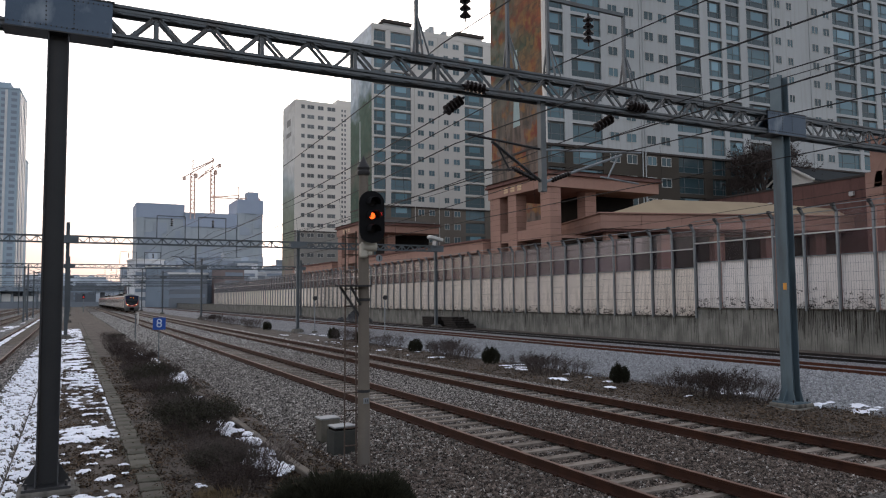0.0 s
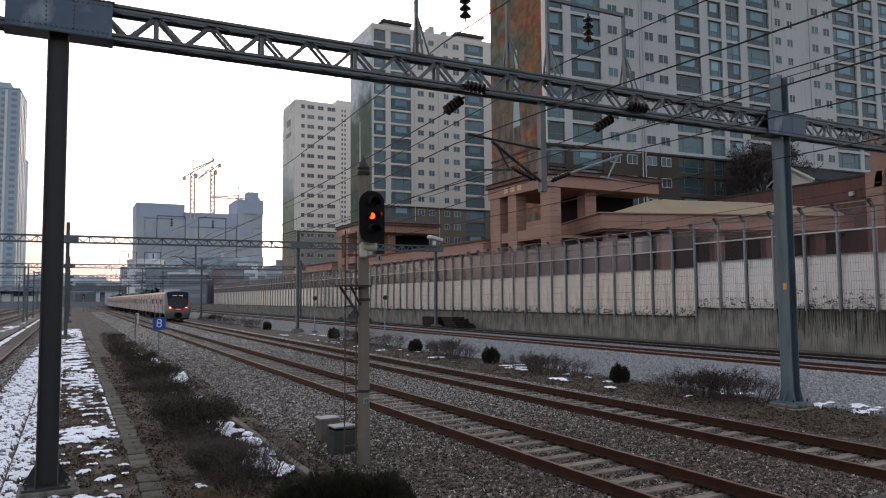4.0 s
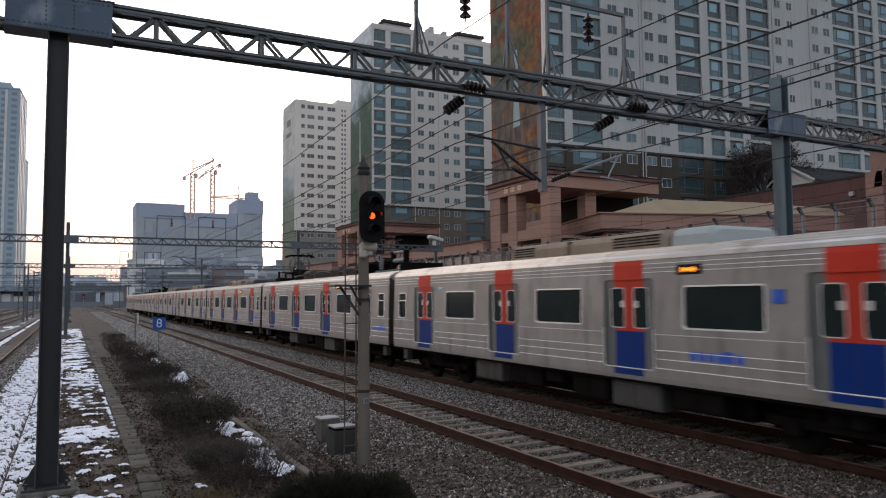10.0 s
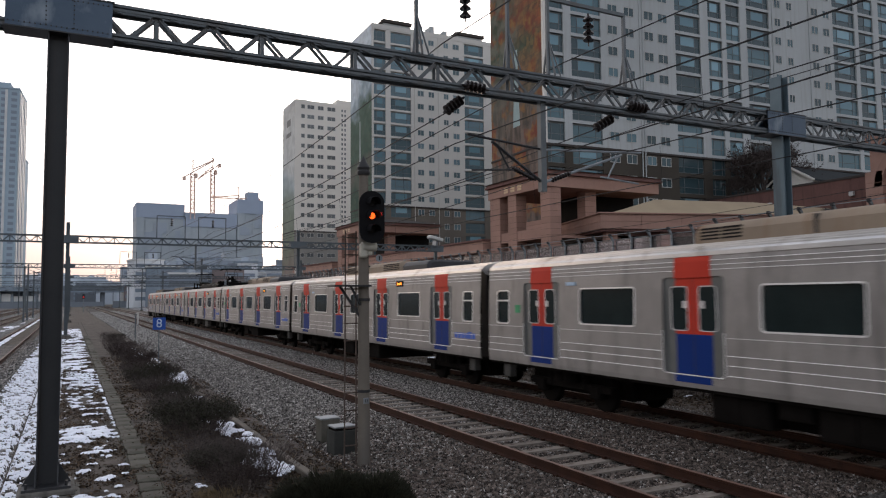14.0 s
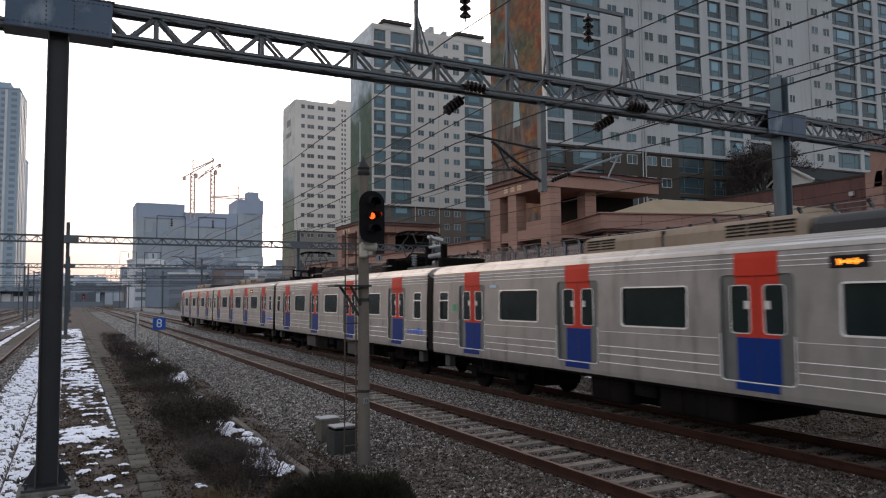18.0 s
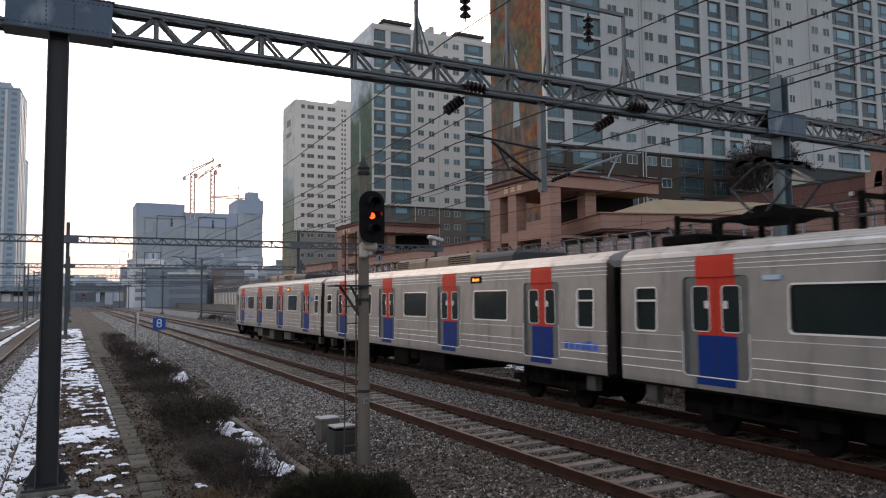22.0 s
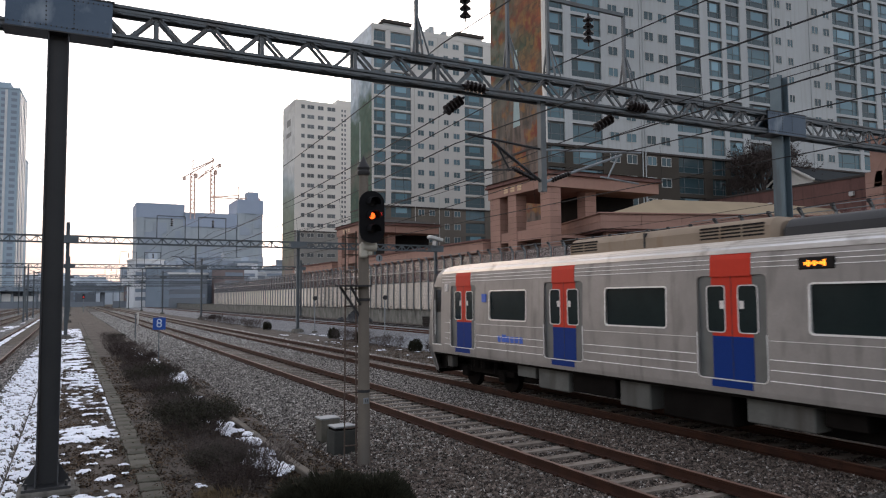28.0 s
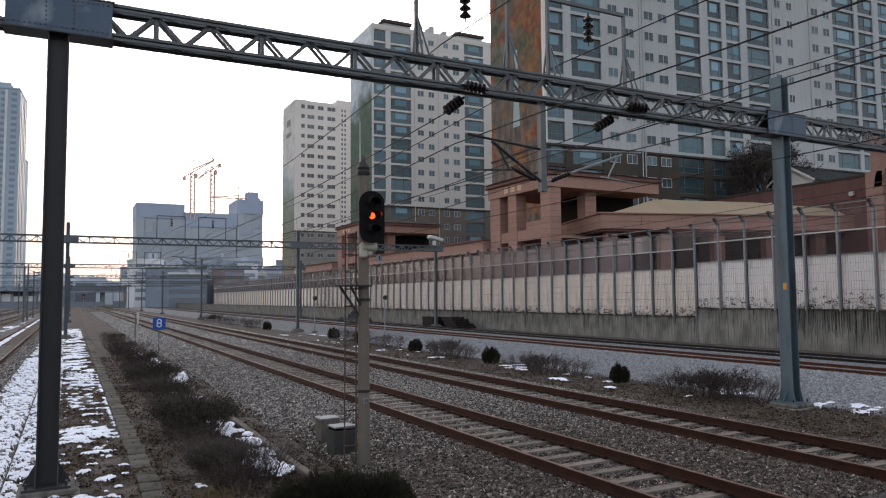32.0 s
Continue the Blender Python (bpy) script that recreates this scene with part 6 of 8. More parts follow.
    if not cab:
        part("gangway", Geo().box(-0.62, 0.62, BODY0 - 0.26, BODY0, 0.95, 3.1, 0.04).box(-1.3, 1.3, BODY0 - 0.05, BODY0, 1.0, 3.3), "under", car, "black folded gangway")
    part("centre_gear", Geo().box(-0.95, 0.95, -5.0 + 3.2 * sparse, 5.0 - 3.6 * sparse, 0.38, 0.92, 0.03).box(-0.95, 0.95, -5.0, 5.0, 0.8, 0.92).box(-0.6, 0.6, -8.6, -5.1, 0.3, 0.9).box(-0.6, 0.6, 5.1, 9.0, 0.3, 0.9), "under", car)
    bogie(car, -6.9)
    bogie(car, 6.9)
    rr = random.Random(17 + low)
    y = -4.7
    while y < 4.5:
        w = rr.uniform(0.6, 1.9)
        if sparse and not -2.6 < y < 1.2:
            y += w
            continue
        for s in (-1, 1):
            zb, far = rr.uniform(0.32, 0.5) if w > 0.9 else 0.6, min(4.7, y + w)
            m = "under_gr" if low and rr.random() < 0.75 else "under_lt" if rr.random() < 0.3 and s < 0 else "under"
            ub = part("underfloor_box", Geo().box(*sorted((s * 1.35, s * 0.5)), y, far, zb, 0.92, 0.02), m, car)
            if s < 0 and far - y > 0.5:
                cover, n = Geo(), max(1, round((far - y) / 0.7))
                for i in range(n):
                    a, b = y + 0.04 + (far - y - 0.08) * i / n, y + 0.02 + (far - y - 0.08) * (i + 1) / n
                    cover.box(-1.366, -1.34, a, b, zb + 0.05, 0.86, 0.006).box(-1.385, -1.36, (a + b) / 2 - 0.03, (a + b) / 2 + 0.03, 0.76, 0.8)
                part("box_cover", cover, m, ub)
        y += w + rr.uniform(0.06, 0.4)
    for yy in (-9.0 if not cab else -8.4, 9.1):
        for s in (-1, 1):
            part("step_plate", Geo().box(*sorted((s * 1.4, s * 1.2)), yy - 0.16, yy + 0.16, 0.55, 0.95, 0.02), "under_lt", car)
    if panto:
        pantograph(car, -5.95)
        pantograph(car, 7.15)
        arrester(car, -7.4)
        for a, b, z in ((-9.5, -9.2, 4.0), (-4.95, -4.7, 4.2), (3.6, 4.6, 4.22), (8.3, 9.3, 3.9)):
            part("roof_box", Geo().box(-0.85, 0.85, a, b, 3.7, z, 0.04), "under", car)
        for a, b, z in ((-4.6, -2.9, 4.08), (-2.6, -1.2, 4.14), (-0.9, 1.5, 4.04), (1.8, 3.2, 4.14)):
            louvre_box(car, 0.95, a, b, 3.66, z, "roof_brown", "roof_box", ((a + 0.2, b - 0.1),))
        for a in (5.0, 8.9):
            part("roof_fuse", Geo().rod((-0.75, a, 3.7), (-0.75, a, 4.3), 0.06, n=8).rod((0.55, a + 0.2, 3.7), (0.55, a + 0.2, 4.25), 0.07, n=8).box(-0.8, 0.6, a - 0.05, a + 0.05, 4.2, 4.27), "under", car)
        part("roof_cable", Geo().rod((-0.9, -5.4, 3.9), (-0.9, 5.0, 3.9), 0.03, n=6), "steel_dk", car)
    else:
        f = lambda a, b: sorted((a * flip, b * flip))
        louvre_box(car, 1.0, *f(-3.0, 2.9), 3.66, 4.05, "ac", "air_conditioner", (f(-2.85, -1.3), f(1.7, 2.75)))
        louvre_box(car, 0.98, *f(-4.2 if lit else -5.3, -3.06), 3.66, 4.03 if lit else 3.98, "ac_lt" if lit else "shroud", "roof_shroud", ())
        part("ac_strap", Geo().box(-1.02, 1.02, *f(0.2, 0.24), 3.68, 4.0).box(-0.8, 0.8, *f(0.2, 0.24), 4.0, 4.09), "steel_dk", car)
    if cab:
        cab_nose(car, lit)
    return car


LEAD = subway_car("leading stainless train car with navy front and lit headlamps", cab=1, lit=True)
MID = subway_car("stainless train car with red and blue doors, tan roof unit", sparse=True)
PAN = subway_car("stainless commuter train car with black pantographs on its roof", panto=True)
TAIL = subway_car("last stainless commuter train car with a rounded unlit cab", cab=1, low=True, flip=-1)
TRAIN = [LEAD, PAN, MID, copy_thing(MID, pose(0, 0, 0)), copy_thing(MID, pose(0, 0, 0)), copy_thing(PAN, pose(0, 0, 0)), copy_thing(MID, pose(0, 0, 0)), TAIL]
for ob in [q for q in TRAIN[6].children if q.name.startswith("sticker") and q.data.materials[0] == M["green_mark"]]:
    bpy.data.objects.remove(ob)


# ---- colour-light signal on a concrete pole ----
sig = thing("railway_signal", "black railway signal with an orange-red lit lamp on a concrete pole", "signal", at=pose(4.74, 12.33, 0))
part("pole", Geo().rod((0, 0, -0.6), (0, 0, 4.95), 0.115, 0.085, n=20), "concrete_pole", sig, "grey concrete pole", rounded=True)
part("cap", Geo().lathe((0, 0, 4.93), [(0.105, 0.0), (0.12, 0.03), (0.12, 0.07), (0.105, 0.09), (0.12, 0.14), (0.09, 0.2), (0.045, 0.28), (0.02, 0.34), (0.0, 0.37)], 16), "steel_dk", sig, "black pointed pole cap", rounded=True)
hx, hz = 0.025, 4.125
hood = Geo()
n = 28
outl = []
for i in range(n):
    a = 2 * math.pi * i / n
    c, s_ = math.cos(a), math.sin(a)
    outl.append((hx + 0.245 * (abs(c) ** 0.9) * (1 if c > 0 else -1), hz + 0.235 * (1 if s_ > 0 else -1) + 0.235 * s_))
hood.add([(x, -0.36, z) for x, z in outl] + [(x, -0.345, z) for x, z in outl], [tuple(range(n)), tuple(range(2 * n - 1, n - 1, -1))] + [(i, n + i, n + (i + 1) % n, (i + 1) % n) for i in range(n)])
M["ladder"] = mat("rusty_ladder_steel", (0.10, 0.075, 0.062), (0.06, 0.043, 0.036), 5, 0.75, 0.1, bump=0.1)
M["sig_black"] = mat("matt_black_signal", (0.008, 0.008, 0.009), None, 8, 0.8, bump=0)
head = part("backplate", hood, "sig_black", sig, "black oval backplate")
part("lamp_case", Geo().box(hx - 0.15, hx + 0.15, -0.345, -0.13, hz - 0.4, hz + 0.4, 0.03), "steel_dk", head)
M["sig_glow"] = mat("signal_red_glow", (1.0, 0.10, 0.012), (1.0, 0.08, 0.01), 20, 0.4, bump=0, emit=2.4)
M["sig_far"] = mat("far_red_lamp", (1.0, 0.03, 0.03), None, 20, 0.4, bump=0, emit=1.1)
M["sig_dim"] = mat("red_reflection_glow", (0.45, 0.02, 0.015), None, 20, 0.3, bump=0, emit=1.3)
for z, lit in ((hz + 0.26, False), (hz + 0.02, True), (hz - 0.23, False)):
    vis = Geo()
    for i in range(13):
        a0, a1 = math.pi * (-0.08 + 1.16 * i / 13), math.pi * (-0.08 + 1.16 * (i + 1) / 13)
        q = [(hx + 0.1 * math.cos(a), z + 0.1 * math.sin(a)) for a in (a0, a1)]
        q2 = [(hx + 0.106 * math.cos(a), z + 0.106 * math.sin(a)) for a in (a0, a1)]
        vis.add([(q[0][0], -0.36, q[0][1]), (q[1][0], -0.36, q[1][1]), (q[1][0], -0.56, q[1][1] - 0.02), (q[0][0], -0.56, q[0][1] - 0.02),
                 (q2[0][0], -0.36, q2[0][1]), (q2[1][0], -0.36, q2[1][1]), (q2[1][0], -0.56, q2[1][1] - 0.02), (q2[0][0], -0.56, q2[0][1] - 0.02)], [(0, 1, 2, 3), (7, 6, 5, 4), (3, 2, 6, 7), (0, 3, 7, 4), (1, 5, 6, 2)])
    vis.weld = True
    part("visor", vis, "sig_black", head)
    part("lens", Geo().lathe((hx, -0.365, z), [(0.0, -0.02), (0.042, -0.015), (0.058, 0.0), (0.058, 0.02)], 18, "y"), "sig_glow" if lit else "void", head, "glowing red lens" if lit else "", rounded=True)
# Glowing disc that stands in for the lit lens's red reflection.
part("side_lens", Geo().lathe((hx + 0.145, -0.372, hz + 0.05), [(0.0, -0.006), (0.045, 0.0), (0.045, 0.01)], 12, "y"), "sig_dim", head)
part("junction_box", Geo().box(-0.13, 0.0, -0.22, -0.1, 3.40, 3.66, 0.02).rod((-0.1, -0.17, 3.6), (0.17, -0.17, 3.6), 0.085, n=14).box(0.0, 0.1, -0.2, -0.1, 3.44, 3.56, 0.02), mat("cream_box_paint", (0.42, 0.40, 0.33), (0.33, 0.31, 0.26), 3, 0.6, grime=(0.2, 0.18, 0.15)), sig, "cream junction box")
nb = part("number_plate", Geo().lathe((0.25, -0.14, 3.4), [(0.0, -0.006), (0.066, -0.006), (0.066, 0.006), (0.0, 0.006)], 18, "y"), "steel_lt", sig, "round white plate with a figure")
part("bar", Geo().box(0.24, 0.26, -0.152, -0.146, 3.36, 3.44), "steel_dk", nb)
for z in (0.98, 2.62):
    part("band", Geo().lathe((0, 0, z), [(0.1, 0.0), (0.118, 0.0), (0.118, 0.05), (0.1, 0.05)], 20), "steel_dk", sig)
tagpl = part("plate", Geo().box(-0.05, 0.05, -0.132, -0.112, 0.79, 0.89), "steel_lt", sig)
part("bar", Geo().box(-0.024, -0.012, -0.136, -0.131, 0.81, 0.87).box(0.012, 0.022, -0.136, -0.131, 0.81, 0.87), "steel_dk", tagpl)
lad = part("ladder", Geo().bar((-0.36, 0.02, -0.3), (-0.34, 0.02, 3.9), 0.02, 0.02).bar((-0.14, 0.02, -0.3), (-0.14, 0.02, 3.9), 0.02, 0.02), "ladder", sig, "rusty dark steel ladder")
for k in range(13):
    part("rung", Geo().rod((-0.37, 0.02, 0.05 + 0.31 * k), (-0.1, 0.02, 0.05 + 0.31 * k), 0.013, n=6), "ladder", lad)
part("platform", Geo().box(-0.62, 0.08, -0.2, 0.2, 2.88, 2.91).bar((-0.45, 0, 2.88), (-0.08, 0, 2.35), 0.04, 0.04).bar((-0.3, -0.15, 2.88), (-0.08, -0.05, 2.55), 0.03, 0.03), "steel_dk", sig)

# ---- control boxes ----
M["box_dk"] = mat("dark_box_concrete", (0.05, 0.051, 0.046), (0.035, 0.036, 0.033), 3, 0.9, bump=0.25)
bx = thing("trackside_box", "grey concrete trackside box with a pale lid", "trackside box", "trackside boxes", at=pose(4.86, 14.75, -0.3))
part("body", Geo().box(-0.2, 0.2, -0.2, 0.2, 0.0, 0.46, 0.015), "slab", bx)
part("lid", Geo().box(-0.22, 0.22, -0.2, 0.2, 0.46, 0.49, 0.008), "steel_lt", bx, "pale metal lid")
b2 = thing("trackside_box", "dark grey trackside box with a pale lid beside the signal", "trackside box", "trackside boxes", at=pose(4.74, 13.5, -0.31, 0, 0, 4))
part("body", Geo().box(-0.24, 0.24, -0.2, 0.2, 0.0, 0.45, 0.015), "box_dk", b2)
part("gap_seal", Geo().box(-0.21, 0.21, -0.17, 0.17, 0.45, 0.5), "under", b2, "black inset block below the lid")
part("lid", Geo().box(-0.23, 0.23, -0.19, 0.19, 0.5, 0.53, 0.008), "steel_lt", b2, "pale metal lid")


# ---- blue plate with the figure 8 ----
st = thing("platform_sign", "square blue sign with a pale figure 8 on a thin post", "sign", at=pose(3.28, 32.0, 0))
part("post", Geo().rod((0, 0.02, -0.45), (0, 0.02, 1.95), 0.02, n=8), "steel_far", st)
plate = part("plate", Geo().box(-0.25, 0.25, -0.012, 0.0, 1.44, 1.94, 0.004), mat("blue_sign_paint", (0.015, 0.07, 0.32), (0.012, 0.06, 0.27), 3, 0.5, bump=0), st, "blue plate")
fc = bpy.data.curves.new("figure", "FONT")
fc.body, fc.size, fc.align_x, fc.align_y, fc.extrude = "8", 0.5, "CENTER", "CENTER", 0.004
fo = new("figure", fc)
dg = bpy.context.evaluated_depsgraph_get()
fm = bpy.data.meshes.new_from_object(fo.evaluated_get(dg))
bpy.data.objects.remove(fo)
fm.materials.clear()
fm.materials.append(mat("pale_sign_figure", (0.5, 0.6, 0.72), None, 3, 0.5, bump=0))
fg = new("figure", fm)
fg.parent = plate
fg.matrix_basis = pose(0, -0.018, 1.69, 90, 0, 0)

vp = thing("vent_post", "thin grey post with a white bent pipe beside the track", "post", at=pose(4.64, 62.6, 0))
part("post", Geo().rod((0, 0, -0.4), (0, 0, 1.6), 0.05, n=8), "steel_far", vp)
part("pipe", Geo().rod((0, 0, 1.56), (0.16, 0, 1.62), 0.055, n=10).rod((0.17, 0, 0.72), (0.19, 0, 1.62), 0.06, n=10), "frame_w", vp, "white bent pipe")
part("bracket", Geo().bar((0, 0, 0.55), (0.2, 0, 0.74), 0.04, 0.05), "steel_far", vp)
for x, y in ((23.2, 55.5), (18.9, 61.0)):
    ds = thing("dwarf_signal", "small round black signal on a thin post", "signal", "small signals", at=pose(x, y, -0.25))
    part("post", Geo().rod((0, 0, -0.2), (0, 0, 2.9), 0.05, n=8), "steel_lt", ds)
    part("disc", Geo().lathe((0, -0.1, 2.95), [(0.0, -0.02), (0.2, -0.02), (0.2, 0.04), (0.0, 0.04)], 16, "y"), "steel_dk", ds)
    part("base", Geo().box(-0.2, 0.2, -0.2, 0.2, -0.2, 0.12, 0.03), "concrete", ds)

# ---- stacks of old sleepers by the wall ----
M["timber"] = mat("tarred_timber", (0.014, 0.012, 0.011), (0.024, 0.02, 0.018), 4, 0.85, bump=0.3)
rs = random.Random(4)
for x0, y0, rows in ((32.9, 67.0, 5), (33.3, 62.4, 5)):
    stack = thing("sleeper_stack", "stack of black tarred timber sleepers by the wall", "sleeper stack", "sleeper stacks")
    tim = shared(Geo().box(-0.13, 0.13, -1.25, 1.25, 0, 0.2, 0.015), "timber", "timber")
    for k in range(rows):
        for i in range(7 - k // 2):
            part("timber", tim, None, stack, at=pose(x0 + 0.28 * i + 0.1 * k * (y0 < 65), y0 + rs.uniform(-0.15, 0.15) + (0.5 * k if y0 < 65 else 0), -0.32 + 0.203 * k, 0, 0, rs.uniform(-2, 2)))
heap = Geo()
for k in range(60):
    a = rs.uniform(0, 6.28)
    r = rs.uniform(0, 1.6)
    heap.lathe((31.0 + r * math.cos(a), 84 + 2.2 * r * math.sin(a), -0.4), [(rs.uniform(0.3, 0.6), 0.0), (rs.uniform(0.25, 0.5), 0.4), (0.1, rs.uniform(0.7, 1.3) * (1.3 - r / 2))], 6)
solo("rubble_heap", heap, "shroud", "dark heap of covered rubble by the wall", "heap")


# ---- shrubs ----
def twig_mesh(name, seed, n, high, wide, leaf, leaf_n, thick=0.006):
    """Bare forking twigs with some leaves: two meshes."""
    rr = random.Random(seed)
    g, lf = Geo(), Geo()

    def grow(p, d, L, r, depth):
        q = p + d * L
        g.rod(p, q, r, r * 0.6, n=3, cap=False)
        if depth < 3:
            for _ in range(rr.choice((2, 3))):
                grow(q - d * L * rr.uniform(0, 0.35), (d + Vector((rr.uniform(-0.8, 0.8), rr.uniform(-0.8, 0.8), rr.uniform(-0.15, 0.5)))).normalized(), L * rr.uniform(0.5, 0.8), r * 0.62, depth + 1)
        for _ in range(leaf_n if depth >= 2 else 0):
            c = p + d * L * rr.random() + Vector((rr.uniform(-0.04, 0.04), rr.uniform(-0.04, 0.04), rr.uniform(-0.04, 0.04)))
            a, b = Vector((rr.uniform(-1, 1), rr.uniform(-1, 1), rr.uniform(-1, 1))).normalized(), Vector((rr.uniform(-1, 1), rr.uniform(-1, 1), rr.uniform(-1, 1))).normalized()
            s1, s2 = rr.uniform(0.02, 0.035), rr.uniform(0.008, 0.014)
            lf.add([c - a * s1, c + b * s2, c + a * s1, c - b * s2], [(0, 1, 2, 3)])

    for _ in range(n):
        a = rr.uniform(0, 6.28)
        r = wide * 0.5 * math.sqrt(rr.random())
        d = Vector((math.cos(a) * r * 1.1, math.sin(a) * r * 1.1, 0.6 + 0.3 * rr.random())).normalized()
        grow(Vector((math.cos(a) * r, math.sin(a) * r, 0)), d, high * rr.uniform(0.3, 0.45), thick, 0)
    me = shared(g, name, "twig")
    me2 = None
    if lf.v:
        me2 = bpy.data.meshes.new("leaves")
        me2.from_pydata([tuple(v) for v in lf.v], [], lf.f)
        me2.materials.append(M[leaf])
    return me, me2


def conifer_mesh(seed, high, wide, n=2600, leaf="leaf_dk"):
    rr = random.Random(seed)
    lf = Geo()
    for _ in range(n):
        a, q = rr.uniform(0, 6.28), rr.random() ** 0.5
        top = high * (1 - (0.88 * q) ** 4.5) * (0.85 + 0.4 * noise.noise((math.cos(a) * 2.4 * q, math.sin(a) * 2.4 * q, seed)))
        rad = wide * 0.52 * q
        t = rr.random() ** 0.6
        c = Vector((math.cos(a) * rad * (0.75 + 0.25 * t), math.sin(a) * rad * (0.75 + 0.25 * t), top * t))
        d = Vector((math.cos(a) * 0.9 * q, math.sin(a) * 0.9 * q, 0.7 + 0.8 * rr.random())).normalized()
        L, w = rr.uniform(0.05, 0.11), rr.uniform(0.006, 0.012)
        sd = Vector((-math.sin(a), math.cos(a), 0)) * w
        lf.add([c - sd, c + sd, c + d * L], [(0, 1, 2)])
        lf.add([c - sd.cross(d), c + sd.cross(d), c + d * L], [(0, 1, 2)])
    me = bpy.data.meshes.new("leaves")
    me.from_pydata([tuple(v) for v in lf.v], [], lf.f)
    me.materials.append(M[leaf])
    return me


THIN = [twig_mesh("twigwork", 50 + k, 56, 0.85, 0.95, "leaf_br", 0, 0.0065) for k in range(3)]
DRY = [twig_mesh("twigwork", 20 + k, 60, 0.8, 0.85, "leaf_br", 2) for k in range(3)]
DARK = [twig_mesh("twigwork", 30 + k, 70, 0.95, 0.9, "leaf_dk", 3, 0.006) for k in range(3)]
ROUND = [conifer_mesh(40 + k, 0.74, 0.8, 3400) for k in range(2)]
STEM = shared(Geo().rod((0, 0, -0.15), (0.02, 0, 0.4), 0.03, 0.015, n=6), "trunk", "twig")


def shrub(meshes, label, x, y, s, sz, rot):
    z = bed_height(x) + 0.02 if 3.85 < x < 14.8 else -0.36
    t = thing("shrub", label, "shrub", "shrubs of the railway strips", at=Matrix.LocRotScale((x, y, z), Euler((0, 0, rot)), (s, s, sz)))
    if isinstance(meshes, tuple):
        part("twigwork", meshes[0], None, t)
        if meshes[1]:
            part("foliage", meshes[1], None, t)
    else:
        part("trunk", STEM, None, t)
        part("foliage", meshes, None, t)


rb = random.Random(77)
y = 11.6
k = 0
while y < 66:
    for _ in range(rb.choice((1, 1, 2))):
        x = rb.uniform(2.25, 2.75) if y < 24 else rb.uniform(2.3, 3.0) + 0.25 * (y > 40)
        big = rb.random() < 0.13
        m = (DARK if big else THIN if rb.random() < 0.7 else DRY)[rb.randrange(3)]
        s = rb.choice((0.45, 0.6, 0.75, 0.95)) * rb.uniform(0.9, 1.1) * (1.0 if y < 24 else 1.2)
        shrub(m, "dark leafy winter shrub on the verge" if big else "bare brown twiggy shrub on the verge", x, y + rb.uniform(-0.3, 0.3), s, s * rb.uniform(0.8, 1.05), rb.uniform(0, 6.28))
    y += rb.uniform(0.7, 1.9) + 0.012 * y
for x, y, s, sz in ((2.42, 16.6, 1.15, 1.12), (2.75, 17.2, 0.85, 0.9), (2.5, 26.6, 1.0, 1.1), (2.7, 22.3, 0.75, 0.8)):
    shrub(DARK[int(y) % 3], "dense dark evergreen winter shrub on the verge", x, y, s, sz, y * 3)
for x, y, s, sz in ((2.8, 12.3, 0.95, 0.95), (2.85, 13.0, 1.0, 0.9), (2.45, 13.6, 0.85, 0.8), (2.5, 19.4, 1.1, 1.05), (2.75, 20.4, 0.8, 0.8), (2.6, 24.0, 1.1, 1.05), (2.5, 29.5, 1.2, 1.1)):
    shrub(THIN[int(y * 2) % 3], "dense bare brown twiggy shrub on the verge", x, y, s, sz, y * 5)
for x, y, s, sz in ((3.35, 9.6, 1.15, 1.0), (3.85, 9.3, 1.1, 0.95), (3.05, 9.9, 1.0, 0.8), (4.15, 9.7, 0.8, 0.7), (3.6, 10.2, 1.0, 0.75)):
    shrub(ROUND[0], "low dark green evergreen shrub at the signal's foot", x - 0.12, y, s * 1.22, sz * 0.94, x * 3)
for x, y, s in ((17.03, 28.28, 1.25), (17.03, 19.63, 1.05), (17.14, 36.6, 1.2), (17.6, 52.0, 1.35), (17.3, 45.5, 1.3), (17.1, 70.5, 1.3)):
    shrub(ROUND[int(y) % 2], "rounded dark evergreen shrub between the tracks", x, y, s * 0.82, s * 0.86, y)
for x, y, s in ((16.9, 15.9, 1.25), (17.0, 15.0, 1.3), (16.7, 16.6, 1.1), (17.1, 14.2, 1.15), (16.4, 23.0, 1.2), (16.9, 24.2, 1.2), (17.2, 22.4, 1.0), (16.9, 25.6, 1.0), (16.9, 32.0, 1.4), (17.3, 33.4, 1.3), (17.0, 31.0, 1.1), (17.6, 41.0, 1.3), (17.4, 43.0, 1.2), (17.8, 47.5, 1.4), (17.6, 49.5, 1.4), (17.0, 76.0, 1.5), (17.3, 79.0, 1.6), (17.0, 86, 1.6), (17.2, 92, 1.6), (17.0, 99, 1.6), (17.1, 106, 1.6)):
    shrub((THIN, DRY)[int(y) % 3 == 0][int(x * 10 + y) % 3], "bare brown twiggy shrub between the tracks", x, y, s, s * 0.95, y * 2)

# straw tuft on the verge
tuft = Geo()
for _ in range(500):
    a, r = rb.uniform(0, 6.28), 0.36 * math.sqrt(rb.random())
    c = Vector((2.05 + r * math.cos(a), 11.6 + r * math.sin(a), -0.34))
    d = Vector((rb.uniform(-0.6, 0.6), rb.uniform(-0.6, 0.6), 0.8)).normalized() * rb.uniform(0.08, 0.2)
    tuft.add([c, c + Vector((0.006, 0.004, 0)), c + d], [(0, 1, 2)])
solo("straw_tuft", tuft, "grass", "tuft of dry straw grass on the verge", "grass", kind="stuff")


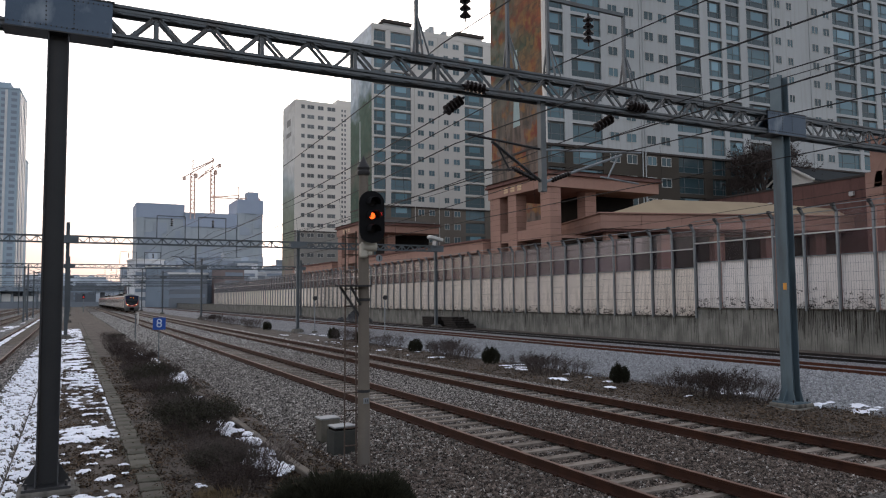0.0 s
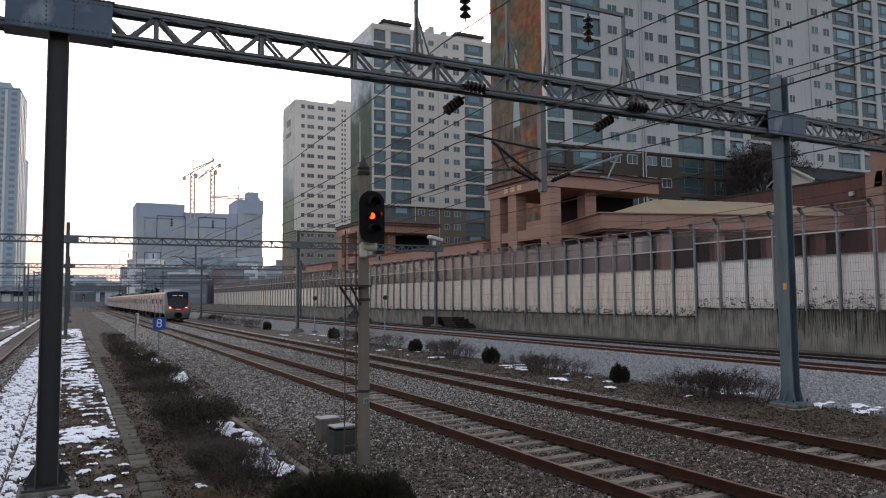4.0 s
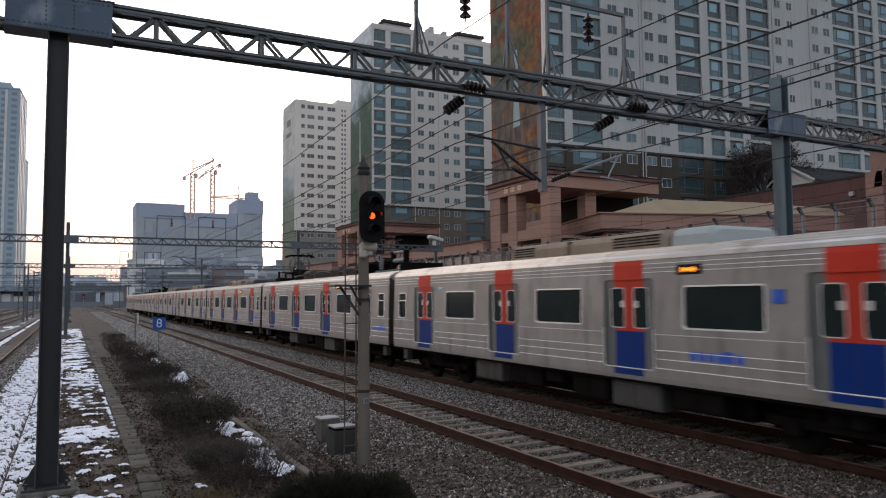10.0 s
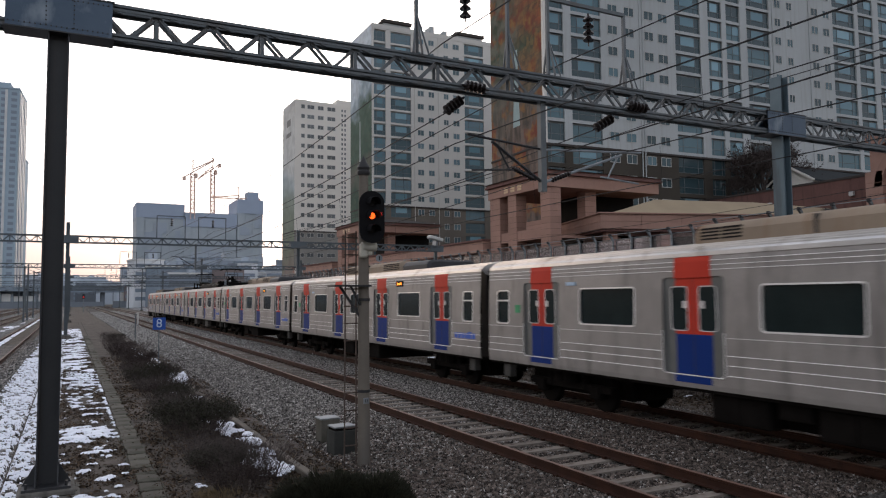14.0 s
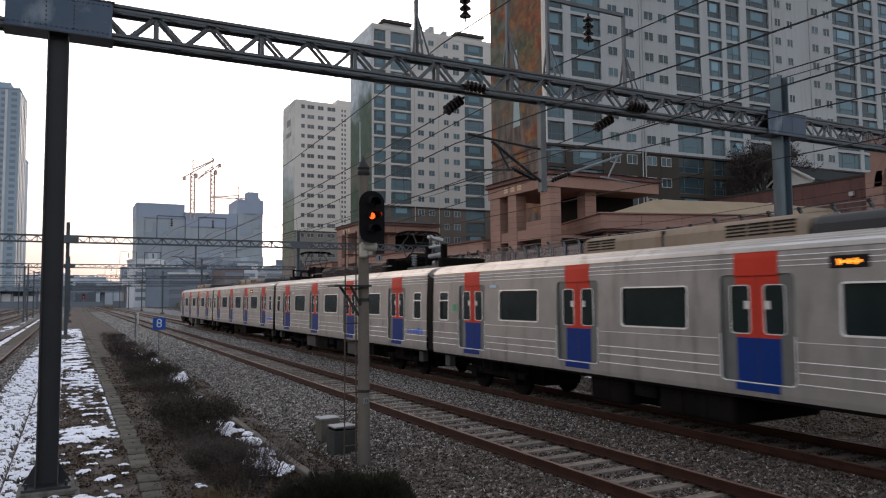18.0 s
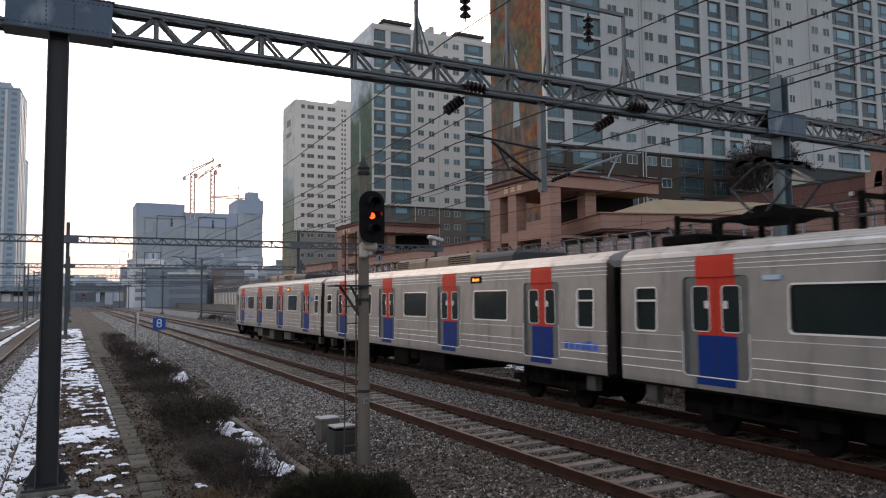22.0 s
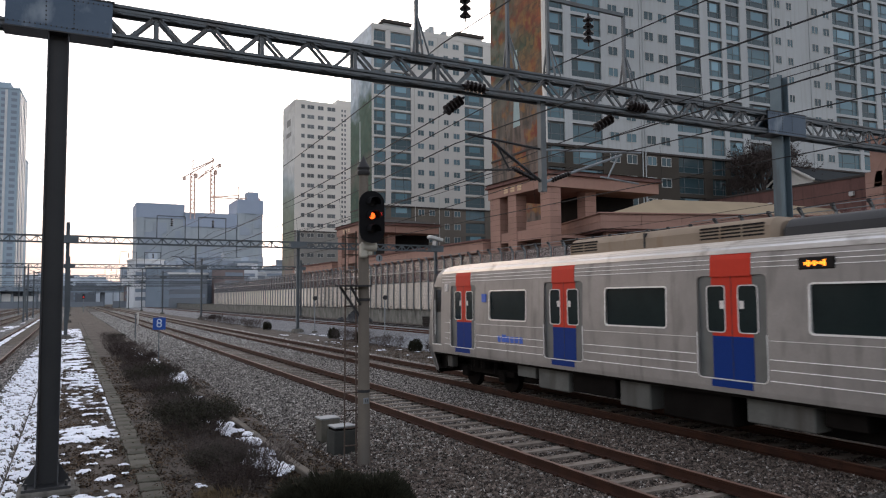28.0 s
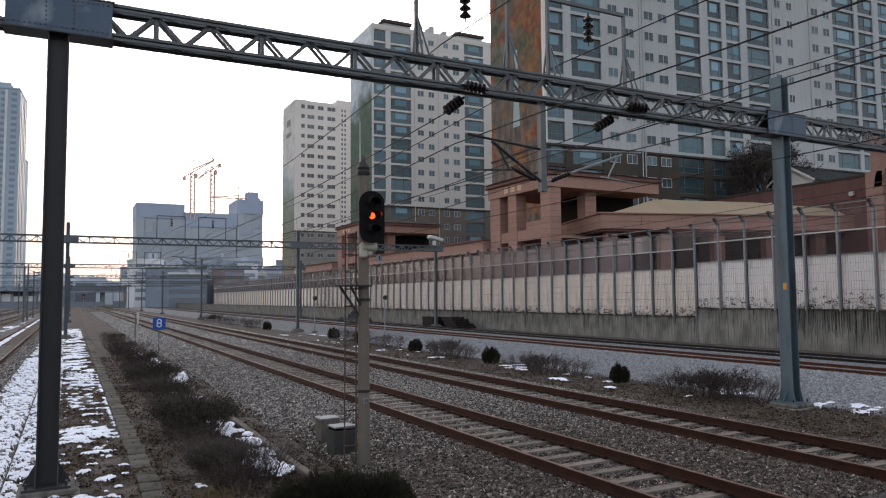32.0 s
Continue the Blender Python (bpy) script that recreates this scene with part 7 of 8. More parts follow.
# ---- low terrace, ramp walls and small buildings behind the noise panels ----
ter = thing("terrace", "pinkish-brown stone terrace with a tan sheet roof", "terrace")
for k in range(10):
    for z0, z1 in ((9.45, 10.18), (10.2, 10.93)):
        part("stone_course", Geo().box(4.4 * k + 0.01, 4.4 * k + 4.39, 0, 0.5, z0, z1, 0.01), "podium", ter)
for z0, z1 in ((9.45, 10.18), (10.2, 10.93)):
    part("stone_course", Geo().box(0, 0.5, 0.51, 12, z0, z1, 0.01), "podium", ter)
part("ledge", Geo().box(-0.2, 44, -0.2, 12, 10.94, 11.1, 0.03), "podium", ter)
# Soffit in the darker wall colour, carrying the shade of the terrace's underside.
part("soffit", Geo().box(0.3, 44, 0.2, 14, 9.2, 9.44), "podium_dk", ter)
part("tan_roof", Geo().add([(1.4, 0.6, 11.11), (40, 0.6, 11.11), (40, 9, 11.11), (1.4, 9, 11.11), (8.0, 4.0, 13.05), (20, 4.0, 12.9), (38, 4.5, 11.9)], [(0, 1, 6, 5, 4), (1, 2, 6), (2, 3, 4, 5, 6), (3, 0, 4), (3, 2, 1, 0)]), "beige", ter, "tan sheet roof")
part("edge_beam", Geo().box(3.0, 44, 1.2, 1.6, 8.85, 9.2), "podium_dk", ter)
for k in range(8):
    part("pier", Geo().box(1.0 + 6.0 * k, 2.2 + 6.0 * k, 1.0, 2.0, 1.0, 9.2), "podium", ter)
# Black sheet put where only shade lies under the terrace.
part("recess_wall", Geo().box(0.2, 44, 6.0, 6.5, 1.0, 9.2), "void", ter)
ter.matrix_basis = pose(47.2, 56.66, 0, 0, 0, -17)

# the same gate pavilion again before the next tower, and rows of low garage bays along the street
twin = copy_thing(pod, pose(0, 55.0, 0))
twin["label"] = "pinkish-brown stone gate pavilion farther along the street"
for y0, y1 in ((73.6, 114.6), (129.2, 156.0)):
    gar = thing("garage_row", "pinkish-brown garage row with dark bays along the street", "garage", "garage rows")
    y = y0
    while y < y1:
        stone_block(gar, "pier", 43.4, 44.1, y, y + 0.6, 1.0, 8.0, 1.4)
        y += 3.9
    part("top_wall", Geo().box(43.3, 50, y0 - 0.2, y1, 8.0, 9.3), "podium", gar)
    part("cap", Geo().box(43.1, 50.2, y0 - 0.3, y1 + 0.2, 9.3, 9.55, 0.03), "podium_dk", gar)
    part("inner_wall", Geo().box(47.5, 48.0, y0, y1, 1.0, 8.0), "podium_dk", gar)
sb = thing("street_sign", "white street sign board with dark bars above the garage bays", "sign", at=pose(43.28, 148.0, 8.1))
part("board", Geo().box(-0.1, 0.0, 0, 6.0, 0.0, 1.3, 0.02), "frame_w", sb)
part("bars", Geo().box(-0.115, -0.1, 0.6, 2.6, 0.35, 0.95).box(-0.115, -0.1, 3.2, 5.2, 0.45, 0.85), "steel_dk", sb, "writing as dark bars")
solo("garden_terrace", Geo().box(75.4, 150, 30, 72.4, 1.0, 14.4), "soil", "raised garden level before the apartment tower", "terrace", kind="structure")
lw = thing("lane_wall", "long dark reddish garden wall above the terrace", "wall")
for k in range(9):
    part("wall_section", Geo().box(74.9, 75.4, 30.0 + 4.6 * k, 34.58 + 4.6 * k, 1.0, 15.15), "podium_dk", lw)
part("cap", Geo().box(74.8, 75.5, 30.0, 71.4, 15.15, 15.4, 0.02), "roof_dk", lw)
for y in (58.5, 48.2):
    part("wall_lamp", Geo().box(74.5, 74.9, y - 0.25, y + 0.25, 13.2, 13.7, 0.03), "frame_w", lw)
arch = thing("arch_pavilion", "pinkish-brown stone pavilion with an arched opening", "pavilion")
for y0, y1 in ((43.8, 45.6), (35.2, 36.8)):
    stone_block(arch, "pier", 73.0, 74.8, y0, y1, 1.0, 15.2, 1.2)
ag = Geo()
for k in range(14):
    a0, a1 = math.pi * k / 14, math.pi * (k + 1) / 14
    vs = []
    for x in (73.0, 74.6):
        for a, r in ((a0, 3.6), (a1, 3.6), (a1, 4.4), (a0, 4.4)):
            vs.append((x, 40.3 + r * math.cos(a), 13.6 + r * math.sin(a)))
    ag.add(vs, [(0, 1, 2, 3), (7, 6, 5, 4), (0, 4, 5, 1), (2, 6, 7, 3)])
ag.weld = True
part("arch", ag, "podium", arch)
part("gable", Geo().box(73.2, 74.4, 35.2, 45.6, 17.9, 19.4, 0.03), "podium", arch)
part("spandrel", Geo().box(73.9, 74.44, 35.25, 45.55, 15.25, 17.88), "podium", arch)
part("back_wall", Geo().box(74.45, 74.85, 35.4, 45.4, 1.0, 19.2), "podium", arch)
cot = thing("small_house", "small white gabled hut with a dark roof", "hut", at=pose(84.5, 59.5, 14.4))
part("wall", Geo().box(0, 14, 0, 6.2, 0.0, 3.0), "facade_lt", cot)
part("gable", Geo().add([(0, 0, 3.0), (0, 6.2, 3.0), (0, 3.1, 4.9), (14, 0, 3.0), (14, 6.2, 3.0), (14, 3.1, 4.9)], [(0, 1, 2), (5, 4, 3), (0, 3, 4, 1)]), "facade_lt", cot)
part("roof", Geo().add([(-0.5, -0.5, 2.75), (-0.5, 3.1, 4.95), (-0.5, 6.7, 2.75), (14.5, -0.5, 2.75), (14.5, 3.1, 4.95), (14.5, 6.7, 2.75), (-0.5, -0.5, 2.95), (-0.5, 3.1, 5.15), (-0.5, 6.7, 2.95), (14.5, -0.5, 2.95), (14.5, 3.1, 5.15), (14.5, 6.7, 2.95)],
     [(0, 3, 4, 1), (1, 4, 5, 2), (6, 7, 10, 9), (7, 8, 11, 10), (0, 1, 7, 6), (1, 2, 8, 7), (3, 9, 10, 4), (4, 10, 11, 5), (0, 6, 9, 3), (2, 5, 11, 8)]), mat("black_shingle_roof", (0.022, 0.026, 0.028), (0.03, 0.033, 0.034), 1.0, 0.8, bump=0.1), cot, "dark roof")
part("barge_board", Geo().bar((-0.54, -0.5, 2.86), (-0.54, 3.1, 5.06), 0.06, 0.26), "facade_lt", cot)
part("barge_board", Geo().bar((-0.54, 6.7, 2.86), (-0.54, 3.1, 5.06), 0.06, 0.26), "facade_lt", cot)


# ---- bare tree before the tower ----
def bare_tree(x, y, z, high, seed, leaves=0):
    rr = random.Random(seed)
    t = thing("tree", "bare dark winter tree in front of the apartment tower", "tree", at=pose(x, y, z))
    tr, tw = Geo(), Geo()

    def grow(p, d, L, r, depth):
        q = p + d * L
        (tr if depth < 3 else tw).rod(p, q, r, r * 0.7, n=5 if depth < 3 else 3, cap=False)
        if depth < 6:
            for _ in range(4 if 1 < depth < 4 else 3):
                grow(p + d * L * rr.uniform(0.55, 1.0), (d * 0.9 + Vector((rr.uniform(-0.8, 0.8), rr.uniform(-0.8, 0.8), rr.uniform(-0.1, 0.55)))).normalized(), L * rr.uniform(0.6, 0.8), max(0.022, r * 0.6), depth + 1)

    for k in range(4):
        a = 1.57 * k + rr.uniform(-0.5, 0.5)
        grow(Vector((0.25 * math.cos(a), 0.25 * math.sin(a), 0)), Vector((0.45 * math.cos(a), 0.45 * math.sin(a), 1)).normalized(), high * 0.2, high * 0.009, 1)
    part("trunk", tr, "twig", t)
    part("crown", tw, "twig", t)
    if leaves:
        lf = Geo()
        for _ in range(leaves):
            c = Vector(rr.choice(tw.v)) + Vector((rr.gauss(0, 0.25), rr.gauss(0, 0.25), rr.gauss(0, 0.25)))
            a, b = (Vector((rr.uniform(-1, 1), rr.uniform(-1, 1), rr.uniform(-1, 1))).normalized() * rr.uniform(0.06, 0.16) for _ in range(2))
            lf.add([c - a, c + b, c + a, c - b], [(0, 1, 2, 3)])
        part("foliage", raw_mesh("foliage", lf.v, lf.f, "leaf_br"), None, t, "withered dark brown leaves")


bare_tree(82.2, 66.0, 14.4, 17.0, 5, 2200)
bare_tree(84.4, 66.5, 14.4, 18.5, 6, 2600)
bare_tree(81.0, 67.5, 14.4, 9.0, 9)
bare_tree(49.0, 128.0, 1.0, 13.0, 7)
bare_tree(50.0, 180.0, 1.0, 13.0, 8)

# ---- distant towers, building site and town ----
# Distance haze is put into these base colours, paler and bluer than the walls.
M["far_blue"] = mat("haze_blue_tower", (0.37, 0.455, 0.515), (0.31, 0.39, 0.45), 0.03, 0.8, bump=0)
M["far_grey"] = mat("haze_paled_concrete_tower", (0.40, 0.435, 0.455), (0.33, 0.37, 0.395), 0.06, 0.85, bump=0)
M["far_net"] = mat("haze_paled_blue_netting", (0.345, 0.395, 0.475), (0.305, 0.355, 0.435), 0.05, 0.8, bump=0)
M["far_net_old"] = mat("haze_paled_old_netting", (0.355, 0.395, 0.44), (0.32, 0.36, 0.41), 0.05, 0.8, bump=0)
M["far_pale"] = mat("haze_paled_town_wall", (0.56, 0.57, 0.58), (0.48, 0.495, 0.51), 0.05, 0.85, bump=0, vary=0.3)
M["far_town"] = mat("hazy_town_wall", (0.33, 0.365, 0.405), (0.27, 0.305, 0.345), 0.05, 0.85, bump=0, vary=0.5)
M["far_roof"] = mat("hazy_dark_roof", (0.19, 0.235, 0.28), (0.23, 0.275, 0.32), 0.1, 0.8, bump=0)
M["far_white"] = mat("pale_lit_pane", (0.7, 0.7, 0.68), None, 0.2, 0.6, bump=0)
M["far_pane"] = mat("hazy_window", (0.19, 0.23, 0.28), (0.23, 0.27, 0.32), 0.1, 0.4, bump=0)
M["crane"] = mat("crane_paint", (0.72, 0.52, 0.42), (0.64, 0.47, 0.39), 0.3, 0.7, bump=0)


def far_block(label, x, y, w, d, z, rows, cols, m, group="", rz=0, name="distant_tower", win=1.3):
    t = thing(name, label, "building", group, at=pose(x, y, 0, 0, 0, rz))
    part("wall", Geo().box(-w / 2, w / 2, 0, d, -1, z, 0.2), m, t)
    part("roof", Geo().box(-w / 2 - 0.2, w / 2 + 0.2, -0.2, d + 0.2, z + 0.01, z + 0.8), m, t)
    if rows:
        me = shared(Geo().box(-win / 2, win / 2, -0.12, 0.1, 0, 1.5), "window", "far_pane")
        for r in range(rows):
            for c in range(cols):
                part("window", me, None, t, at=pose(-w / 2 + w * (c + 0.5) / cols, 0, z - 3.0 * (r + 1)))
    return t


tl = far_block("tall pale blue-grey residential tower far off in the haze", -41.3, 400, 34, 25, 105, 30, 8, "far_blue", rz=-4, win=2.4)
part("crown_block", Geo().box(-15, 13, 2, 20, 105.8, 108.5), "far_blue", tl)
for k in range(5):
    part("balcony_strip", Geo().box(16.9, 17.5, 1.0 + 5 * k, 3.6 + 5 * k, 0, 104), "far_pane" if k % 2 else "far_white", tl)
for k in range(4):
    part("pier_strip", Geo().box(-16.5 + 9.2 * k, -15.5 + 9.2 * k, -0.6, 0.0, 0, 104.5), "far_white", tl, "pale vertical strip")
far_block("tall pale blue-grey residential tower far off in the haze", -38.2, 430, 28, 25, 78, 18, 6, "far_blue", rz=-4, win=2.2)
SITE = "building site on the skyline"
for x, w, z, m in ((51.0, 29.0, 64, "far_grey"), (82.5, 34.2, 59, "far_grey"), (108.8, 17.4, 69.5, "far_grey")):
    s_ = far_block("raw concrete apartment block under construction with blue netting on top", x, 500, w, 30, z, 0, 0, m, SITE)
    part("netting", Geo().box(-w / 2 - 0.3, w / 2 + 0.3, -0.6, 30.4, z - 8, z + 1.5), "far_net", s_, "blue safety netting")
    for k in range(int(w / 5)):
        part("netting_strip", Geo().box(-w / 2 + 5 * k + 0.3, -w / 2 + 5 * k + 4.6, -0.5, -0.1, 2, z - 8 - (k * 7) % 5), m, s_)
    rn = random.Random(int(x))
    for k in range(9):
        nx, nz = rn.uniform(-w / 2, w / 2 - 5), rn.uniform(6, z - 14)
        part("netting", Geo().box(nx, nx + rn.uniform(3, 7), -0.75 - 0.02 * k, -0.55 - 0.02 * k, nz, nz + rn.uniform(3, 8)), "far_net_old", s_, "safety netting paled for haze")
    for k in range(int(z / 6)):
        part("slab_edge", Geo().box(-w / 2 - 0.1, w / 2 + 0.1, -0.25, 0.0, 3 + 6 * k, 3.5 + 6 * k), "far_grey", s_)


def crane(x, y, z, jib, back, lift, rz):
    t = thing("tower_crane", "pale red lattice tower crane above the building site", "crane", "cranes", at=pose(x, y, 0, 0, 0, rz))
    mast = Geo()
    w = 1.3
    for a in (-w, w):
        for b in (-w, w):
            mast.bar((a, b, 56), (a, b, z), 0.5, 0.5)
    for k in range(int((z - 60) / 3)):
        zz = 60 + 3 * k
        mast.bar((-w, -w, zz), (w, -w, zz + 3), 0.35, 0.35).bar((w, -w, zz), (-w, -w, zz + 3), 0.35, 0.35).box(-w, w, -w - 0.15, -w + 0.15, zz - 0.35, zz + 0.35)
    part("mast", mast, "crane", t)
    j = Geo()
    e = (jib, 0, z + lift)
    for o in (-0.7, 0.7):
        j.bar((-back, o, z + 1 - lift * abs(back / jib)), (e[0], o, e[2]), 0.6, 0.6)
    j.bar((0, 0, z + 2.6), (e[0], 0, e[2] + 0.6), 0.7, 0.7)
    for k in range(12):
        f = k / 12
        j.bar((jib * f, 0, z + lift * f + 0.8), (jib * (f + 0.04), 0, z + lift * (f + 0.04) + 2.4 * (1 - f)), 0.3, 0.3)
    part("jib", j, "crane", t)
    part("apex", Geo().bar((0, 0, z), (0, 0, z + 9), 0.7, 0.7).bar((0, 0, z + 9), (-back, 0, z), 0.25, 0.25).bar((0, 0, z + 9), (jib * 0.7, 0, z + lift * 0.7), 0.25, 0.25), "crane", t)
    part("counterweight", Geo().box(-back - 1, -back + 1, -1, 1, z - 1.2 - lift * abs(back / jib), z + 1.2 - lift * abs(back / jib)), "crane", t)
    part("cab", Geo().box(0.8, 3, -1, 1, z - 3, z), "crane", t)


part("stair_core", Geo().box(-1, 6.5, 3, 14, 70, 77), "far_net", s_, "blue-netted stair core")
crane(70.7, 500, 87, 13.5, 5.5, 9.5, 0)
crane(84.4, 505, 91, -9.5, -4.5, -7, 0)
crane(103, 510, 72.5, -18, -14, 0, 0)

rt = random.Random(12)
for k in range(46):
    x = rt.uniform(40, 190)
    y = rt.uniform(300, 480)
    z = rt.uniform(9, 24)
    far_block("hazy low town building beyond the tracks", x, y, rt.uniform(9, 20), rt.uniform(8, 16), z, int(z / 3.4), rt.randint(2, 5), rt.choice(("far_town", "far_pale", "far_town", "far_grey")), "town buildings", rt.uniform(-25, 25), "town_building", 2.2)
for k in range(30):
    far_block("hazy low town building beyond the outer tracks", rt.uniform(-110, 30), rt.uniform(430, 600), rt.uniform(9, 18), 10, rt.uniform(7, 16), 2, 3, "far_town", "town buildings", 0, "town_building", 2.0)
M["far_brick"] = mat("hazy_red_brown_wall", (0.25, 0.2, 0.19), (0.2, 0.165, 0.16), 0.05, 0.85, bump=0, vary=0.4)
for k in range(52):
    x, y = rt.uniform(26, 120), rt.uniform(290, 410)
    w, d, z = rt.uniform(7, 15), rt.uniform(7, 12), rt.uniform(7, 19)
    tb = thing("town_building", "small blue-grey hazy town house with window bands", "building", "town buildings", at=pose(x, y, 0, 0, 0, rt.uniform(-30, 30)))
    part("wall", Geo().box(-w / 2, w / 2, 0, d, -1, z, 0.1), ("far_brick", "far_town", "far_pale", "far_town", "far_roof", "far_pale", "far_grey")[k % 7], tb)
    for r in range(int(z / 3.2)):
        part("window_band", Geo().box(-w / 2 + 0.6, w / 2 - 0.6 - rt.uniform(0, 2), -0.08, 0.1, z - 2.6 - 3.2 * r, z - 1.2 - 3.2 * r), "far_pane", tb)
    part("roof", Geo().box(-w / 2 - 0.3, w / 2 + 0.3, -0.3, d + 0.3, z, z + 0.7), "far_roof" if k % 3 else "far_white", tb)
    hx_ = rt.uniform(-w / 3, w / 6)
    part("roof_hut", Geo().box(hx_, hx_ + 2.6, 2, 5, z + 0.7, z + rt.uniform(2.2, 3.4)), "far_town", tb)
# square block beside the line and the bridge that closes the view along the tracks
far_block("grey slab building beside the far tracks", 28.5, 420, 9.5, 12, 19.5, 5, 2, "far_town", "town buildings", 0, "town_building", 2.2)
br = thing("overbridge", "grey concrete bridge across the far end of the tracks", "bridge")
part("deck", Geo().box(-8, 60, 392, 402, 6.6, 9.0), "far_town", br)
part("parapet", Geo().box(-8, 60, 391.8, 392.2, 9.0, 9.8), "far_town", br)
for k in range(4):
    part("pier", Geo().box(-6 + 19 * k, -4 + 19 * k, 394, 400, -1, 6.6), "far_town", br)
for k in range(34):
    part("railing_post", Geo().box(-7.9 + 2.0 * k, -7.75 + 2.0 * k, 391.9, 392.1, 9.8, 11.0), "far_roof", br)
part("railing", Geo().box(-8, 60, 391.95, 392.05, 10.9, 11.05).box(-8, 60, 391.95, 392.05, 10.3, 10.4), "far_roof", br)
part("girder", Geo().box(-8, 60, 391.6, 391.79, 6.6, 7.3).box(-8, 60, 391.6, 391.79, 8.6, 8.8), "far_roof", br, "darker edge girder")
for k in range(16):
    part("girder_rib", Geo().box(-7 + 4.2 * k, -6.6 + 4.2 * k, 391.5, 391.79, 7.31, 8.59), "far_roof", br)
rm = random.Random(88)
for k in range(26):
    x, y, h = rm.choice((-5.7, -10.0, -14.4, -19.0, -26.0)), 95.0 + 9.5 * k, rm.uniform(6.2, 8.6)
    ym = thing("line_mast", "thin grey overhead line mast in the hazy yard", "mast", "yard masts", at=pose(x, y, 0))
    part("pole", Geo().box(-0.11, 0.11, -0.11, 0.11, -0.4, h), "steel_far", ym)
    part("arm", Geo().bar((0, 0, h - 1.5), (1.9, 0, h - 1.2), 0.08, 0.08).bar((0, 0, h - 0.3), (1.9, 0, h - 1.1), 0.06, 0.06), "steel_far", ym)
    part("insulator", Geo().rod((1.2, 0, h - 1.32), (1.6, 0, h - 1.26), 0.1, n=6), "porcelain", ym)
stn = thing("platform_building", "long low platform building with a dark roof and pale pillars", "station building")
part("roof", Geo().box(-75, -10.8, 326, 345, 6.4, 8.3, 0.2), "far_roof", stn)
part("back_wall", Geo().box(-74, -11.5, 338, 338.5, -0.5, 6.4), "far_roof", stn)
part("front_wall", Geo().box(-76, -10, 327, 327.5, -0.5, 2.4), "far_town", stn)
for k in range(16):
    part("pillar", Geo().box(-74 + 4.1 * k, -73.5 + 4.1 * k, 328, 328.5, 2.4, 6.4), "far_town", stn)
    part("window", Geo().box(-73.2 + 4.1 * k, -70.2 + 4.1 * k, 329, 329.2, 2.5, 4.6 if k % 3 else 5.6), "far_white", stn)
side = thing("trackside_wall", "pale low concrete wall beside the far tracks", "wall")
part("wall_section", Geo().box(15, 35, 318, 318.6, -0.5, 2.3), "far_town", side)
part("wall_section", Geo().box(-8, 14, 384, 384.6, -0.5, 2.0), "far_town", side)
far_hill = Geo()
hp = []
for k in range(41):
    hp.append((-900 + 60 * k, 14 + 14 * noise.noise((k * 0.35, 3, 1)) + 6 * noise.noise((k * 1.3, 7, 1))))
far_hill.add([(x, 1150, -1) for x, z in hp] + [(x, 1150, z) for x, z in hp] + [(x, 1190, -1) for x, z in hp], [(k, k + 1, 42 + k, 41 + k) for k in range(40)] + [(41 + k, 42 + k, 83 + k, 82 + k) for k in range(40)])
solo("backdrop_hills", far_hill, "far_blue", "low hazy hills on the horizon", "hills", kind="structure")
# Palest tone of all: the horizon haze is part of the wall colour.
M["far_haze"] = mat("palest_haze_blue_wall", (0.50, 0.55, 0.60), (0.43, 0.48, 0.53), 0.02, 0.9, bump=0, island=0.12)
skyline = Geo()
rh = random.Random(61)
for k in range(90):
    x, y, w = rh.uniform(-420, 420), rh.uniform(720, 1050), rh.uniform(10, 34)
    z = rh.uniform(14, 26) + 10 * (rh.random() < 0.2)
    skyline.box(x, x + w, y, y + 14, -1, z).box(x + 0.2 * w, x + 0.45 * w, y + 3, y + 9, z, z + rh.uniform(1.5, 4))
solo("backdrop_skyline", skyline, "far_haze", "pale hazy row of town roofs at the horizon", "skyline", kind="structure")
rd = thing("distant_signal", "distant red signal lamp on a thin mast", "signal", at=pose(2.97, 210, 0))
part("mast", Geo().rod((0, 0, -0.4), (0, 0, 4.6), 0.1, n=6), "steel_lt", rd)
part("lens", Geo().lathe((0, -0.2, 3.57), [(0.0, -0.05), (0.17, 0.0), (0.17, 0.1)], 12, "y"), "sig_far", rd, "red glowing lens")
part("backplate", Geo().box(-0.28, 0.28, -0.14, -0.1, 3.1, 4.3), "steel_dk", rd)


# ---- dead ivy on the noise panels ----
ri = random.Random(31)
ivy = Geo()
